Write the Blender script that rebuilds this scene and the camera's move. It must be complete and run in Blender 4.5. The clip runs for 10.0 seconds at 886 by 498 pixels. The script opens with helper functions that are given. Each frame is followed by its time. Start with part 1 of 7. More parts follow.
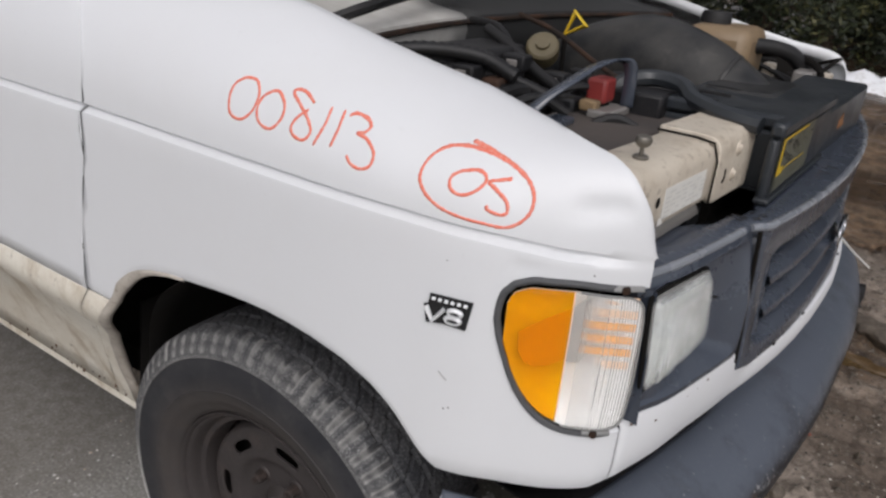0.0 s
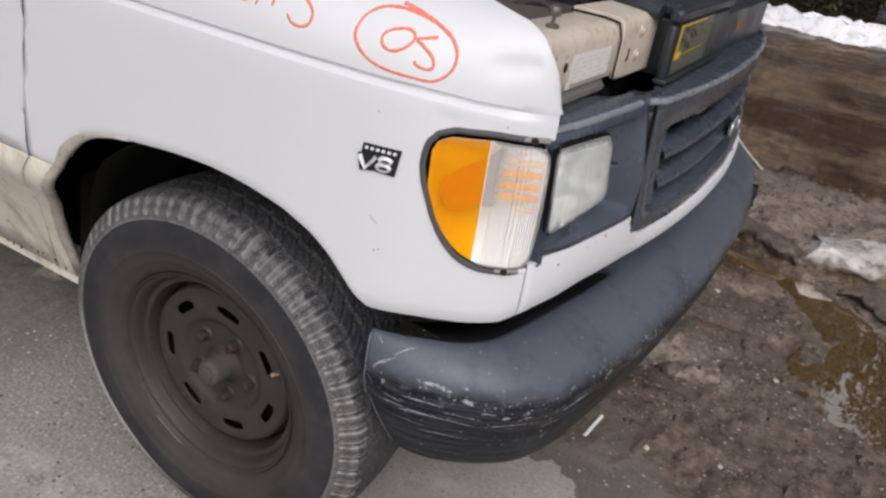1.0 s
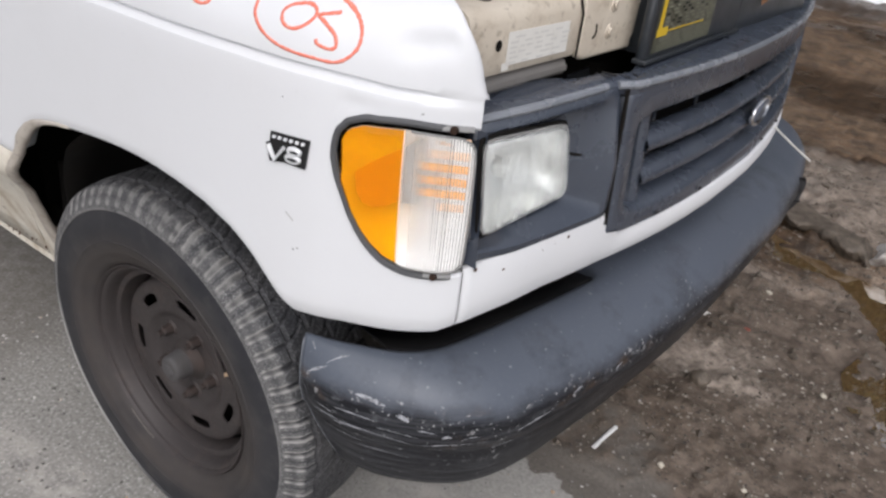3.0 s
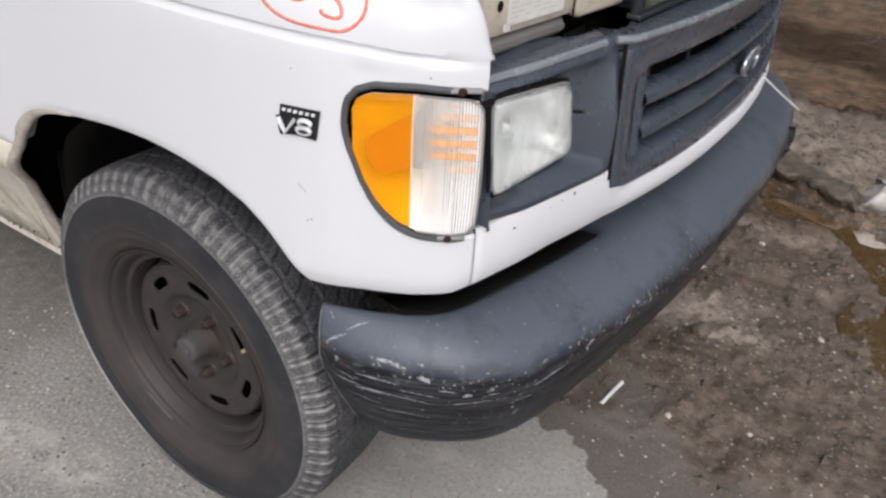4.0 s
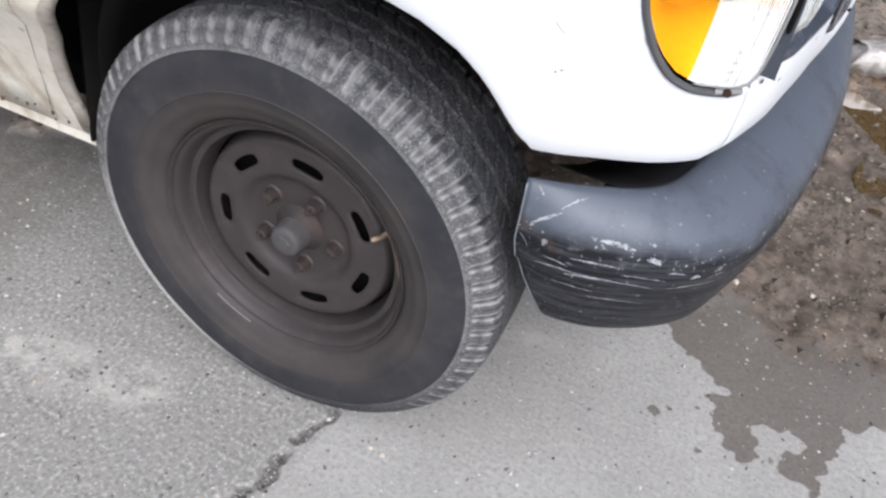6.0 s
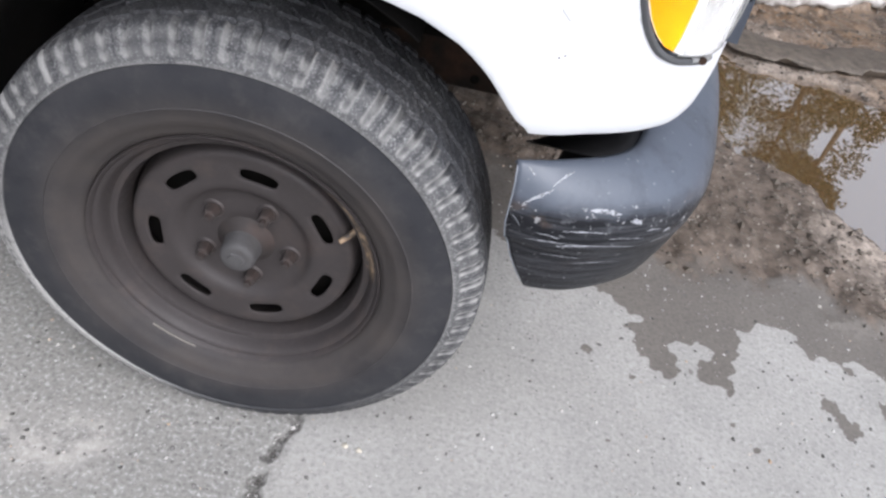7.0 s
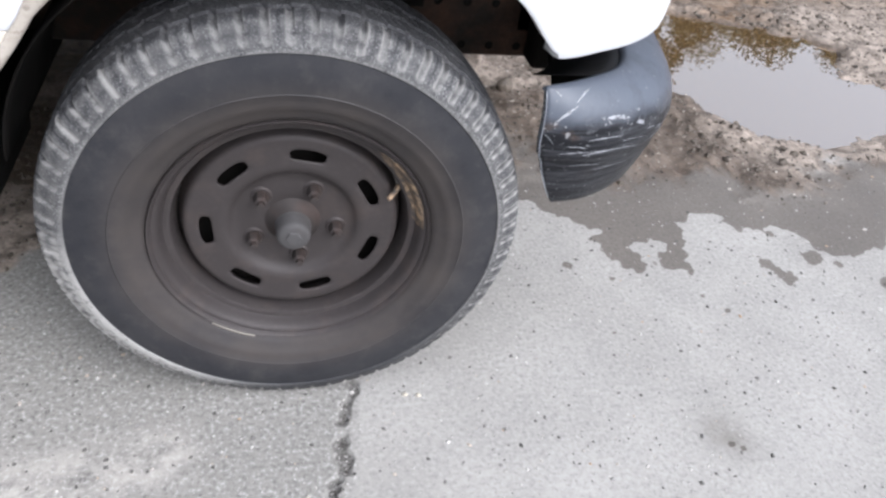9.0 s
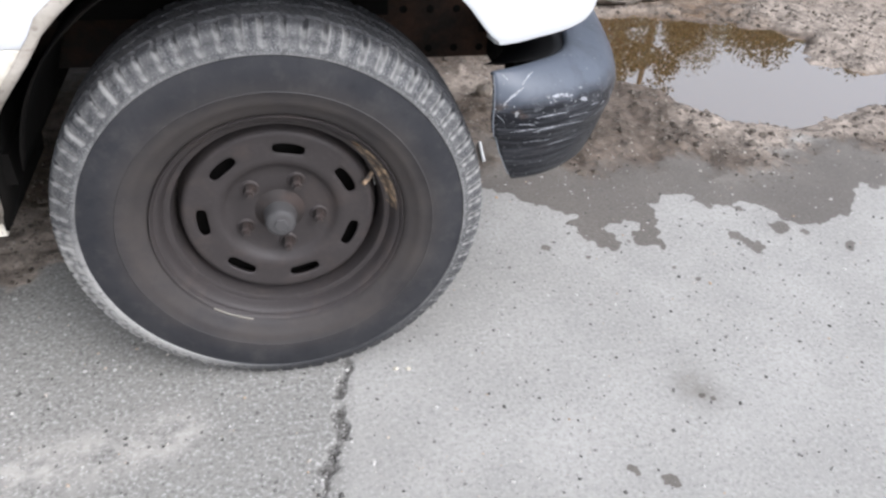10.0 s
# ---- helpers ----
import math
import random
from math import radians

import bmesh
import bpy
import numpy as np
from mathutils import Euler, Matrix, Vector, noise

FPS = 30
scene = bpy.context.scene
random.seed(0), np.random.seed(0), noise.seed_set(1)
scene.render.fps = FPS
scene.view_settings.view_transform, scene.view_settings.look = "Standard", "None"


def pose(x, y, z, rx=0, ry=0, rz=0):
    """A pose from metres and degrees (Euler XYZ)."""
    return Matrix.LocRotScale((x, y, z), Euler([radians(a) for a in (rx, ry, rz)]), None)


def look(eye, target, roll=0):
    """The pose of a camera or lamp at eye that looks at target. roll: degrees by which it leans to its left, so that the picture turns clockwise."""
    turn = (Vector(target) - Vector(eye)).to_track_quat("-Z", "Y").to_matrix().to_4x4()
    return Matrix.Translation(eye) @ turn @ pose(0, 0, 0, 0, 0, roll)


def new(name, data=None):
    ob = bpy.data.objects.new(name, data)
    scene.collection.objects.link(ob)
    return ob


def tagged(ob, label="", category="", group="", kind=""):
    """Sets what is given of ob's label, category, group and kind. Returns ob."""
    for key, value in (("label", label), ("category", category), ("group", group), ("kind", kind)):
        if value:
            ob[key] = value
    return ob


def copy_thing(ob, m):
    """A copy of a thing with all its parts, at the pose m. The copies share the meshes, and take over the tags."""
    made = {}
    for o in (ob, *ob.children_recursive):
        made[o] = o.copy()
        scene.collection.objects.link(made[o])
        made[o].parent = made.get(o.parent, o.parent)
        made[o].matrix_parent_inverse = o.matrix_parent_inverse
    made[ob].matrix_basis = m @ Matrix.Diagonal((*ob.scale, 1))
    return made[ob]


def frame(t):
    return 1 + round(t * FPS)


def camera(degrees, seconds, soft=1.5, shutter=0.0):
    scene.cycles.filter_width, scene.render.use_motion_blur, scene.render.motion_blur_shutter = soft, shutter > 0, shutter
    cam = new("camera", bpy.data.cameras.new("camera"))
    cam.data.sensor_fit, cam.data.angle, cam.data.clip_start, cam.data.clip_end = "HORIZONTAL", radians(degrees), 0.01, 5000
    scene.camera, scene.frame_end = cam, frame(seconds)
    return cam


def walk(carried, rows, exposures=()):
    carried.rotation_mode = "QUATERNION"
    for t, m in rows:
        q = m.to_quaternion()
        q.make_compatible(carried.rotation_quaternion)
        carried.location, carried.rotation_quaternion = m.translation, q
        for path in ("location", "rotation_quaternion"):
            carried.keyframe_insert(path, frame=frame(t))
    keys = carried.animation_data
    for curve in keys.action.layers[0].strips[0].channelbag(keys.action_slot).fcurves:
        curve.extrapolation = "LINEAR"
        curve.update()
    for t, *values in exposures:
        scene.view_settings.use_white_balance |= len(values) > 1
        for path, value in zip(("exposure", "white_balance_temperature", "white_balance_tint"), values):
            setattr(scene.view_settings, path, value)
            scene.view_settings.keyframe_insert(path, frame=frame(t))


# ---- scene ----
cam = camera(63.2, 10.0, soft=2.5)
PATH = [
    (0, (0.768, -1.626, 1.347), (-0.217, -0.072, 0.564), 4.9),
    (0.2, (0.758, -1.722, 1.377), (-0.195, -0.167, 0.557), 4.5),
    (0.5, (0.783, -1.808, 1.332), (-0.13, -0.252, 0.47), 8.3),
    (1, (0.855, -1.746, 1.302), (0.09, -0.154, 0.364), 8.8),
    (1.5, (0.997, -1.547, 1.294), (0.224, 0.06, 0.389), 6.7),
    (2, (1.036, -1.506, 1.291), (0.097, 0.017, 0.397), 4.0),
    (2.5, (1.024, -1.518, 1.302), (0.057, -0.037, 0.368), 5.5),
    (3, (0.98, -1.541, 1.292), (0.033, -0.089, 0.295), 6.4),
    (3.2, (0.976, -1.556, 1.29), (0.03, -0.102, 0.296), 4.6),
    (4.5, (0.943, -1.63, 1.269), (0.126, -0.203, 0.129), 4.3),
    (5, (0.824, -1.723, 1.231), (0.254, -0.254, -0.001), 9.7),
    (5.5, (0.682, -1.721, 1.186), (0.167, -0.208, -0.017), 9.6),
    (5.7, (0.601, -1.679, 1.149), (0.057, -0.242, -0.132), 8.5),
    (6.8, (0.347, -1.664, 1.133), (0.311, -0.141, -0.163), 13.5),
    (7, (0.273, -1.698, 1.139), (0.325, -0.197, -0.181), 13.4),
    (7.5, (0.189, -1.682, 1.111), (0.09, -0.189, -0.216), 10.7),
    (8, (0.092, -1.661, 1.108), (0.238, -0.132, -0.174), 11.5),
    (8.5, (-0.033, -1.733, 1.106), (0.417, -0.294, -0.207), 12.8),
    (9, (-0.022, -1.84, 1.113), (0.423, -0.365, -0.162), 9.4),
    (9.5, (0.036, -1.97, 1.12), (0.389, -0.451, -0.132), 5.1),
    (10, (0.016, -2.005, 1.133), (0.427, -0.478, -0.092), 4.4),
]
walk(cam, [(t, look(eye, target, roll)) for t, eye, target, roll in PATH],
     [(0, -0.34, 6420, 13), (0.5, -0.40, 6460, 13), (1, -0.18, 6480, 14), (2, -0.03, 6280, 13), (2.5, -0.02, 6320, 13), (4.5, 0.14, 6450, 14), (5, 0.42, 6500, 14), (5.5, 0.53, 6120, 13), (7.5, 0.75, 6030, 13), (8.5, 0.90, 6000, 13), (10, 0.74, 6020, 12)])

# ------------------------------------------------------------------ light
world = bpy.data.worlds.new("overcast_sky")
scene.world = world
world.use_nodes = True
wn, wl = world.node_tree.nodes, world.node_tree.links
sky = wn.new("ShaderNodeTexSky")
sky.sky_type = "NISHITA"
sky.sun_disc = False
sky.sun_elevation = radians(46)
sky.sun_rotation = radians(146)
sky.air_density, sky.dust_density, sky.ozone_density = 1.0, 4.0, 1.0
wn["Background"].inputs["Strength"].default_value = 0.15
haze = wn.new("ShaderNodeHueSaturation")
haze.inputs["Saturation"].default_value = 0.25
wl.new(sky.outputs[0], haze.inputs["Color"])
wl.new(haze.outputs[0], wn["Background"].inputs["Color"])

sun_data = bpy.data.lights.new("sun", "SUN")
sun_data.energy, sun_data.angle, sun_data.color = 1.2, radians(70), (1.0, 0.985, 0.97)
sun = new("sun", sun_data)
sun.matrix_world = look((2.4, -3.6, 4.6), (0, 0, 0))


# ------------------------------------------------------------------ materials
def mat(name, color, rough=0.5, metal=0.0, **kw):
    m = bpy.data.materials.new(name)
    m.use_nodes = True
    b = m.node_tree.nodes["Principled BSDF"]
    b.inputs["Base Color"].default_value = (*color, 1)
    b.inputs["Roughness"].default_value = rough
    b.inputs["Metallic"].default_value = metal
    for key, value in kw.items():
        b.inputs[key.replace("_", " ")].default_value = value
    return m


def node(m, kind, **values):
    n = m.node_tree.nodes.new(kind)
    for key, value in values.items():
        if key in n.inputs:
            n.inputs[key].default_value = value
    return n


def link(m, a, b):
    m.node_tree.links.new(a, b)


def ramp(m, source, stops):
    r = m.node_tree.nodes.new("ShaderNodeValToRGB")
    els = r.color_ramp.elements
    while len(els) > len(stops):
        els.remove(els[-1])
    while len(els) < len(stops):
        els.new(0.5)
    for e, (p, c) in zip(els, stops):
        e.position = p
        e.color = (*c, 1) if len(c) == 3 else c
    link(m, source, r.inputs[0])
    return r.outputs[0]


def grey(v):
    return (v, v, v)


def coords(m, scale=(1, 1, 1)):
    t = m.node_tree.nodes.new("ShaderNodeTexCoord")
    p = m.node_tree.nodes.new("ShaderNodeMapping")
    p.inputs["Scale"].default_value = scale
    link(m, t.outputs["Object"], p.inputs[0])
    return p.outputs[0]


def noise_of(m, scale, detail=4.0, rough=0.55, stretch=(1, 1, 1)):
    n = node(m, "ShaderNodeTexNoise", Scale=scale, Detail=detail, Roughness=rough)
    link(m, coords(m, stretch), n.inputs["Vector"])
    return n.outputs["Fac"]


def blend(m, fac, a, b, kind="MIX"):
    x = m.node_tree.nodes.new("ShaderNodeMix")
    x.data_type, x.blend_type = "RGBA", kind
    for s, v in ((0, fac), (6, a), (7, b)):
        if isinstance(v, (int, float)):
            x.inputs[s].default_value = v
        elif isinstance(v, tuple):
            x.inputs[s].default_value = (*v, 1)
        else:
            link(m, v, x.inputs[s])
    return x.outputs[2]


def maths(m, op, a, b=0.0):
    x = m.node_tree.nodes.new("ShaderNodeMath")
    x.operation = op
    for s, v in ((0, a), (1, b)):
        if isinstance(v, (int, float)):
            x.inputs[s].default_value = v
        else:
            link(m, v, x.inputs[s])
    return x.outputs[0]


def attribute(m, name):
    a = m.node_tree.nodes.new("ShaderNodeAttribute")
    a.attribute_name = name
    return a.outputs["Fac"]


def bsdf(m):
    return m.node_tree.nodes["Principled BSDF"]


def bump(m, height, strength=0.3, distance=0.002):
    b = node(m, "ShaderNodeBump", Strength=strength, Distance=distance)
    link(m, height, b.inputs["Height"])
    link(m, b.outputs[0], bsdf(m).inputs["Normal"])
    return b


def rough_from(m, source, lo, hi):
    link(m, ramp(m, source, [(0.3, grey(lo)), (0.7, grey(hi))]), bsdf(m).inputs["Roughness"])


def paint(name, color, dirt, amount, grime=0.0):
    m = mat(name, color, 0.28, Coat_Weight=0.12, Coat_Roughness=0.2)
    big = noise_of(m, 5.0, 6.0, 0.62)
    fine = noise_of(m, 70.0, 4.0, 0.6)
    spots = ramp(m, big, [(0.5 - amount * 0.3, grey(0.0)), (0.85, grey(amount))])
    c = blend(m, spots, color, dirt)
    specks = ramp(m, fine, [(0.66, grey(0)), (0.74, grey(0.25 * amount + 0.02))])
    c = blend(m, specks, c, tuple(v * 0.4 for v in dirt))
    if grime:
        mid = noise_of(m, 26.0, 6.0, 0.7)
        c = blend(m, ramp(m, mid, [(0.50, grey(0)), (0.66, grey(grime))]), c, dirt)
        c = blend(m, ramp(m, fine, [(0.58, grey(0)), (0.66, grey(grime))]), c, tuple(v * 0.5 for v in dirt))
    link(m, c, bsdf(m).inputs["Base Color"])
    rough_from(m, big, 0.36, 0.52)
    bump(m, fine, 0.02, 0.001)
    return m


M_WHITE = paint("white_van_paint", (0.675, 0.685, 0.70), (0.50, 0.47, 0.42), 0.10)
M_DIRTY = paint("grimy_white_paint", (0.75, 0.715, 0.63), (0.34, 0.25, 0.145), 0.55, 0.20)
runs = noise_of(M_DIRTY, 9.0, 7.0, 0.7, (1.0, 1.0, 0.35))
c_ = blend(M_DIRTY, ramp(M_DIRTY, runs, [(0.52, grey(0)), (0.68, grey(0.75))]), bsdf(M_DIRTY).inputs["Base Color"].links[0].from_socket, (0.30, 0.215, 0.12))
pits_ = noise_of(M_DIRTY, 34.0, 5.0, 0.7, (1.0, 1.0, 0.7))
c_ = blend(M_DIRTY, ramp(M_DIRTY, pits_, [(0.64, grey(0)), (0.70, grey(0.85))]), c_, (0.10, 0.062, 0.032))
link(M_DIRTY, c_, bsdf(M_DIRTY).inputs["Base Color"])
M_LIP = paint("grimy_arch_lip_paint", (0.62, 0.58, 0.52), (0.16, 0.12, 0.085), 0.9, 0.4)
M_COWL_DARK = mat("dark_cowl_plastic", (0.03, 0.03, 0.03), 0.6, Specular_IOR_Level=0.3)
M_COWL = paint("dull_cowl_paint", (0.60, 0.59, 0.56), (0.15, 0.12, 0.09), 0.6)
M_VENT = paint("dusty_grey_vent_plastic", (0.20, 0.19, 0.18), (0.10, 0.085, 0.07), 0.5)
M_CREAM = paint("dusty_cream_paint", (0.60, 0.54, 0.45), (0.28, 0.21, 0.14), 0.5, 0.38)


def plastic(name, color, worn, rough, grain=220.0, scuff=0.4, gloss=0.5):
    m = mat(name, color, rough, Specular_IOR_Level=gloss)
    big = noise_of(m, 9.0, 6.0, 0.65)
    fine = noise_of(m, grain, 2.0, 0.5)
    c = blend(m, ramp(m, big, [(0.35, grey(0.0)), (0.75, grey(scuff))]), color, worn)
    c = blend(m, ramp(m, fine, [(0.62, grey(0.0)), (0.75, grey(0.35))]), c, worn)
    link(m, c, bsdf(m).inputs["Base Color"])
    rough_from(m, big, rough - 0.08, rough + 0.12)
    bump(m, fine, 0.06, 0.001)
    return m


M_GREY = plastic("weathered_grey_plastic", (0.043, 0.052, 0.071), (0.085, 0.097, 0.12), 0.24, 220.0, 0.25, 0.95)
M_BLACK = plastic("dusty_black_plastic", (0.010, 0.010, 0.0115), (0.036, 0.034, 0.032), 0.5, 120.0, 0.5, 0.3)
# pale worn edges; on the nose ledge it also paints the sky's highlight
M_WORN_GLINT = plastic("worn_highlight_grey_plastic", (0.17, 0.185, 0.21), (0.28, 0.29, 0.31), 0.24, 180.0, 0.5, 0.9)
M_AIRBOX = plastic("bluish_black_airbox_plastic", (0.019, 0.023, 0.028), (0.06, 0.06, 0.058), 0.36, 70.0, 0.35, 0.5)
# grimy metal; also paints shade behind the nose ledge and round the headlights
M_DARK = plastic("grimy_metal_and_shade", (0.005, 0.0046, 0.0042), (0.014, 0.011, 0.009), 0.85, 60.0, 0.5, 0.15)
M_RUBBER = plastic("black_hose_rubber", (0.010, 0.010, 0.011), (0.03, 0.028, 0.026), 0.5, 150.0, 0.4, 0.35)
M_GASKET = plastic("faded_gasket_rubber", (0.06, 0.062, 0.066), (0.12, 0.12, 0.12), 0.6, 200.0, 0.3)


def bumper_material():
    m = mat("scuffed_bumper_plastic", (0.06, 0.066, 0.078), 0.42)
    geo = m.node_tree.nodes.new("ShaderNodeTexCoord")
    sep = m.node_tree.nodes.new("ShaderNodeSeparateXYZ")
    link(m, geo.outputs["Object"], sep.inputs[0])
    low = attribute(m, "lower")
    big = noise_of(m, 7.0, 6.0, 0.65)
    fine = noise_of(m, 160.0, 3.0, 0.6)
    streak = noise_of(m, 9.0, 8.0, 0.72, (1.0, 1.0, 16.0))
    chips = noise_of(m, 55.0, 3.0, 0.6)
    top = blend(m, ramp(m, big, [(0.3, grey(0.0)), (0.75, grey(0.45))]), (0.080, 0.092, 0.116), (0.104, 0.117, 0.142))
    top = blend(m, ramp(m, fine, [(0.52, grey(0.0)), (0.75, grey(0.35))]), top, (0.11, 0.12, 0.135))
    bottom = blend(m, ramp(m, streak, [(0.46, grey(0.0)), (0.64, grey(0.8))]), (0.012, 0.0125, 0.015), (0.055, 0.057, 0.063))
    # colour runs from grey to near black towards the bottom
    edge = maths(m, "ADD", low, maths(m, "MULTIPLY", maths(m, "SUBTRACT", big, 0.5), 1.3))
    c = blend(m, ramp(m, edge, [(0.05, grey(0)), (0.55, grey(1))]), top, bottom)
    band = ramp(m, edge, [(0.10, grey(0)), (0.35, grey(1)), (0.75, grey(0.8)), (0.98, grey(0.1))])
    smudge = noise_of(m, 11.0, 5.0, 0.65, (1.0, 1.0, 2.0))
    c = blend(m, maths(m, "MULTIPLY", band, ramp(m, smudge, [(0.58, grey(0)), (0.72, grey(0.7))])), c, (0.10, 0.062, 0.038))
    c = blend(m, maths(m, "MULTIPLY", band, ramp(m, smudge, [(0.24, grey(0.8)), (0.38, grey(0))])), c, (0.012, 0.012, 0.013))
    mott = noise_of(m, 42.0, 5.0, 0.72, (1.0, 1.0, 1.7))
    c = blend(m, maths(m, "MULTIPLY", band, ramp(m, mott, [(0.56, grey(0)), (0.68, grey(0.6))])), c, (0.15, 0.155, 0.165))
    c = blend(m, maths(m, "MULTIPLY", band, ramp(m, chips, [(0.645, grey(0)), (0.69, grey(0.7))])), c, (0.40, 0.40, 0.40))
    tiny = noise_of(m, 120.0, 2.0, 0.5)
    c = blend(m, ramp(m, tiny, [(0.70, grey(0)), (0.74, grey(0.45))]), c, (0.30, 0.31, 0.32))
    c = blend(m, maths(m, "MULTIPLY", band, ramp(m, tiny, [(0.65, grey(0)), (0.70, grey(0.65))])), c, (0.45, 0.45, 0.45))
    link(m, c, bsdf(m).inputs["Base Color"])
    link(m, ramp(m, edge, [(0.05, grey(0.42)), (0.55, grey(0.14))]), bsdf(m).inputs["Specular IOR Level"])
    rough_from(m, big, 0.30, 0.44)
    bump(m, maths(m, "ADD", maths(m, "MULTIPLY", fine, 0.25), maths(m, "MULTIPLY", maths(m, "MULTIPLY", streak, low), 0.9)), 0.35, 0.002)
    return m


M_BUMPER = bumper_material()
M_SCRATCH = mat("pale_scratch", (0.5, 0.5, 0.52), 0.6)
n_ = noise_of(M_SCRATCH, 130.0, 4.0, 0.65)
link(M_SCRATCH, ramp(M_SCRATCH, n_, [(0.36, (0.06, 0.064, 0.074)), (0.56, (0.36, 0.37, 0.39))]), bsdf(M_SCRATCH).inputs["Base Color"])


def tyre_material():
    m = mat("worn_tyre_rubber", (0.03, 0.03, 0.032), 0.6, Specular_IOR_Level=0.26)
    dust = attribute(m, "dust")
    brown = attribute(m, "brown")
    big = noise_of(m, 9.0, 6.0, 0.65)
    mid = noise_of(m, 45.0, 5.0, 0.6)
    fine = noise_of(m, 330.0, 4.0, 0.7)
    c = blend(m, ramp(m, big, [(0.35, grey(0)), (0.7, grey(0.9))]), (0.020, 0.021, 0.025), (0.044, 0.043, 0.045))
    blot = noise_of(m, 24.0, 6.0, 0.7)
    c = blend(m, ramp(m, blot, [(0.52, grey(0)), (0.70, grey(0.55))]), c, (0.060, 0.057, 0.056))
    c = blend(m, ramp(m, blot, [(0.30, grey(0.6)), (0.44, grey(0))]), c, (0.014, 0.015, 0.018))
    c = blend(m, maths(m, "MULTIPLY", brown, ramp(m, big, [(0.25, grey(0.25)), (0.65, grey(0.8))])), c, (0.063, 0.053, 0.047))
    d = maths(m, "MULTIPLY", dust, maths(m, "MULTIPLY", ramp(m, mid, [(0.3, grey(0.2)), (0.7, grey(1.0))]), ramp(m, big, [(0.3, grey(0.45)), (0.65, grey(1.0))])))
    c = blend(m, d, c, (0.135, 0.135, 0.138))
    c = blend(m, maths(m, "MULTIPLY", dust, ramp(m, fine, [(0.53, grey(0)), (0.63, grey(0.9))])), c, (0.36, 0.36, 0.36))
    c = blend(m, maths(m, "MULTIPLY", dust, ramp(m, fine, [(0.36, grey(0.9)), (0.46, grey(0))])), c, (0.018, 0.018, 0.02))
    worn = maths(m, "MULTIPLY", attribute(m, "scuff"), ramp(m, mid, [(0.28, grey(0)), (0.44, grey(0.95))]))
    c = blend(m, worn, c, (0.40, 0.39, 0.37))
    link(m, c, bsdf(m).inputs["Base Color"])
    rough_from(m, big, 0.5, 0.75)
    bump(m, maths(m, "ADD", mid, maths(m, "MULTIPLY", fine, 0.5)), 0.15, 0.002)
    return m


M_TYRE = tyre_material()


def rust_steel(name, base, rust, lo=0.5, rough=0.62):
    m = mat(name, base, rough, 0.15, Specular_IOR_Level=0.28)
    big = noise_of(m, 14.0, 6.0, 0.65)
    fine = noise_of(m, 120.0, 4.0, 0.6)
    c = blend(m, ramp(m, big, [(lo, grey(0)), (lo + 0.25, grey(0.9))]), base, rust)
    c = blend(m, ramp(m, fine, [(0.5, grey(0)), (0.75, grey(0.35))]), c, tuple(v * 1.8 for v in base))
    link(m, c, bsdf(m).inputs["Base Color"])
    rough_from(m, fine, rough - 0.1, rough + 0.15)
    bump(m, fine, 0.2, 0.0015)
    return m


M_RIM = rust_steel("dusty_black_wheel_steel", (0.046, 0.040, 0.039), (0.072, 0.057, 0.051), 0.5, 0.5)
M_CAP = rust_steel("dull_grease_cap_steel", (0.075, 0.072, 0.072), (0.050, 0.043, 0.040))
M_NUT = rust_steel("rusty_lug_steel", (0.042, 0.036, 0.034), (0.07, 0.045, 0.036), 0.5)
M_FRAME = rust_steel("rusted_frame_steel", (0.02, 0.015, 0.012), (0.06, 0.03, 0.018), 0.4, 0.8)
M_STEEL = mat("dull_zinc_steel", (0.19, 0.175, 0.15), 0.42, 0.7)
M_SMEAR = mat("tan_rust_smear", (0.2, 0.14, 0.09), 0.7)
n_ = noise_of(M_SMEAR, 48.0, 5.0, 0.7)
link(M_SMEAR, ramp(M_SMEAR, n_, [(0.40, (0.05, 0.043, 0.039)), (0.50, (0.13, 0.095, 0.066)), (0.62, (0.34, 0.24, 0.15))]), bsdf(M_SMEAR).inputs["Base Color"])
M_BRASS = rust_steel("tarnished_brass_dust", (0.26, 0.18, 0.10), (0.06, 0.047, 0.04), 0.45)
M_CHROME = mat("chrome", (0.75, 0.76, 0.78), 0.15, 1.0)

M_AMBER = mat("amber_lens", (1.0, 0.30, 0.0), 0.04, Transmission_Weight=0.86, IOR=1.35, Coat_Weight=0.0)
M_CLEAR = mat("clear_ribbed_lens", (0.97, 0.97, 0.96), 0.07, Transmission_Weight=0.94, IOR=1.4)
M_REFLECT = mat("silvered_reflector", (0.92, 0.92, 0.91), 0.45, 0.1)
M_BOWL = mat("silvered_headlight_bowl", (0.76, 0.76, 0.74), 0.28, 0.9)
bump(M_BOWL, noise_of(M_BOWL, 34.0, 5.0, 0.65, (1.0, 0.45, 1.0)), 0.55, 0.01)
M_GLASS = mat("hazy_headlight_glass", (0.93, 0.95, 0.94), 0.06, Transmission_Weight=0.88, IOR=1.42)
link(M_GLASS, ramp(M_GLASS, noise_of(M_GLASS, 42.0, 5.0, 0.6, (1.0, 1.0, 0.22)), [(0.35, grey(0.95)), (0.64, grey(0.74))]), bsdf(M_GLASS).inputs["Transmission Weight"])
bump(M_GLASS, noise_of(M_GLASS, 30.0, 4.0, 0.6, (1.0, 0.30, 1.0)), 0.45, 0.004)
M_INNER = mat("inner_amber_reflector", (1.0, 0.44, 0.07), 0.3)
M_PEACH = mat("pale_amber_reflector", (0.95, 0.66, 0.45), 0.35)
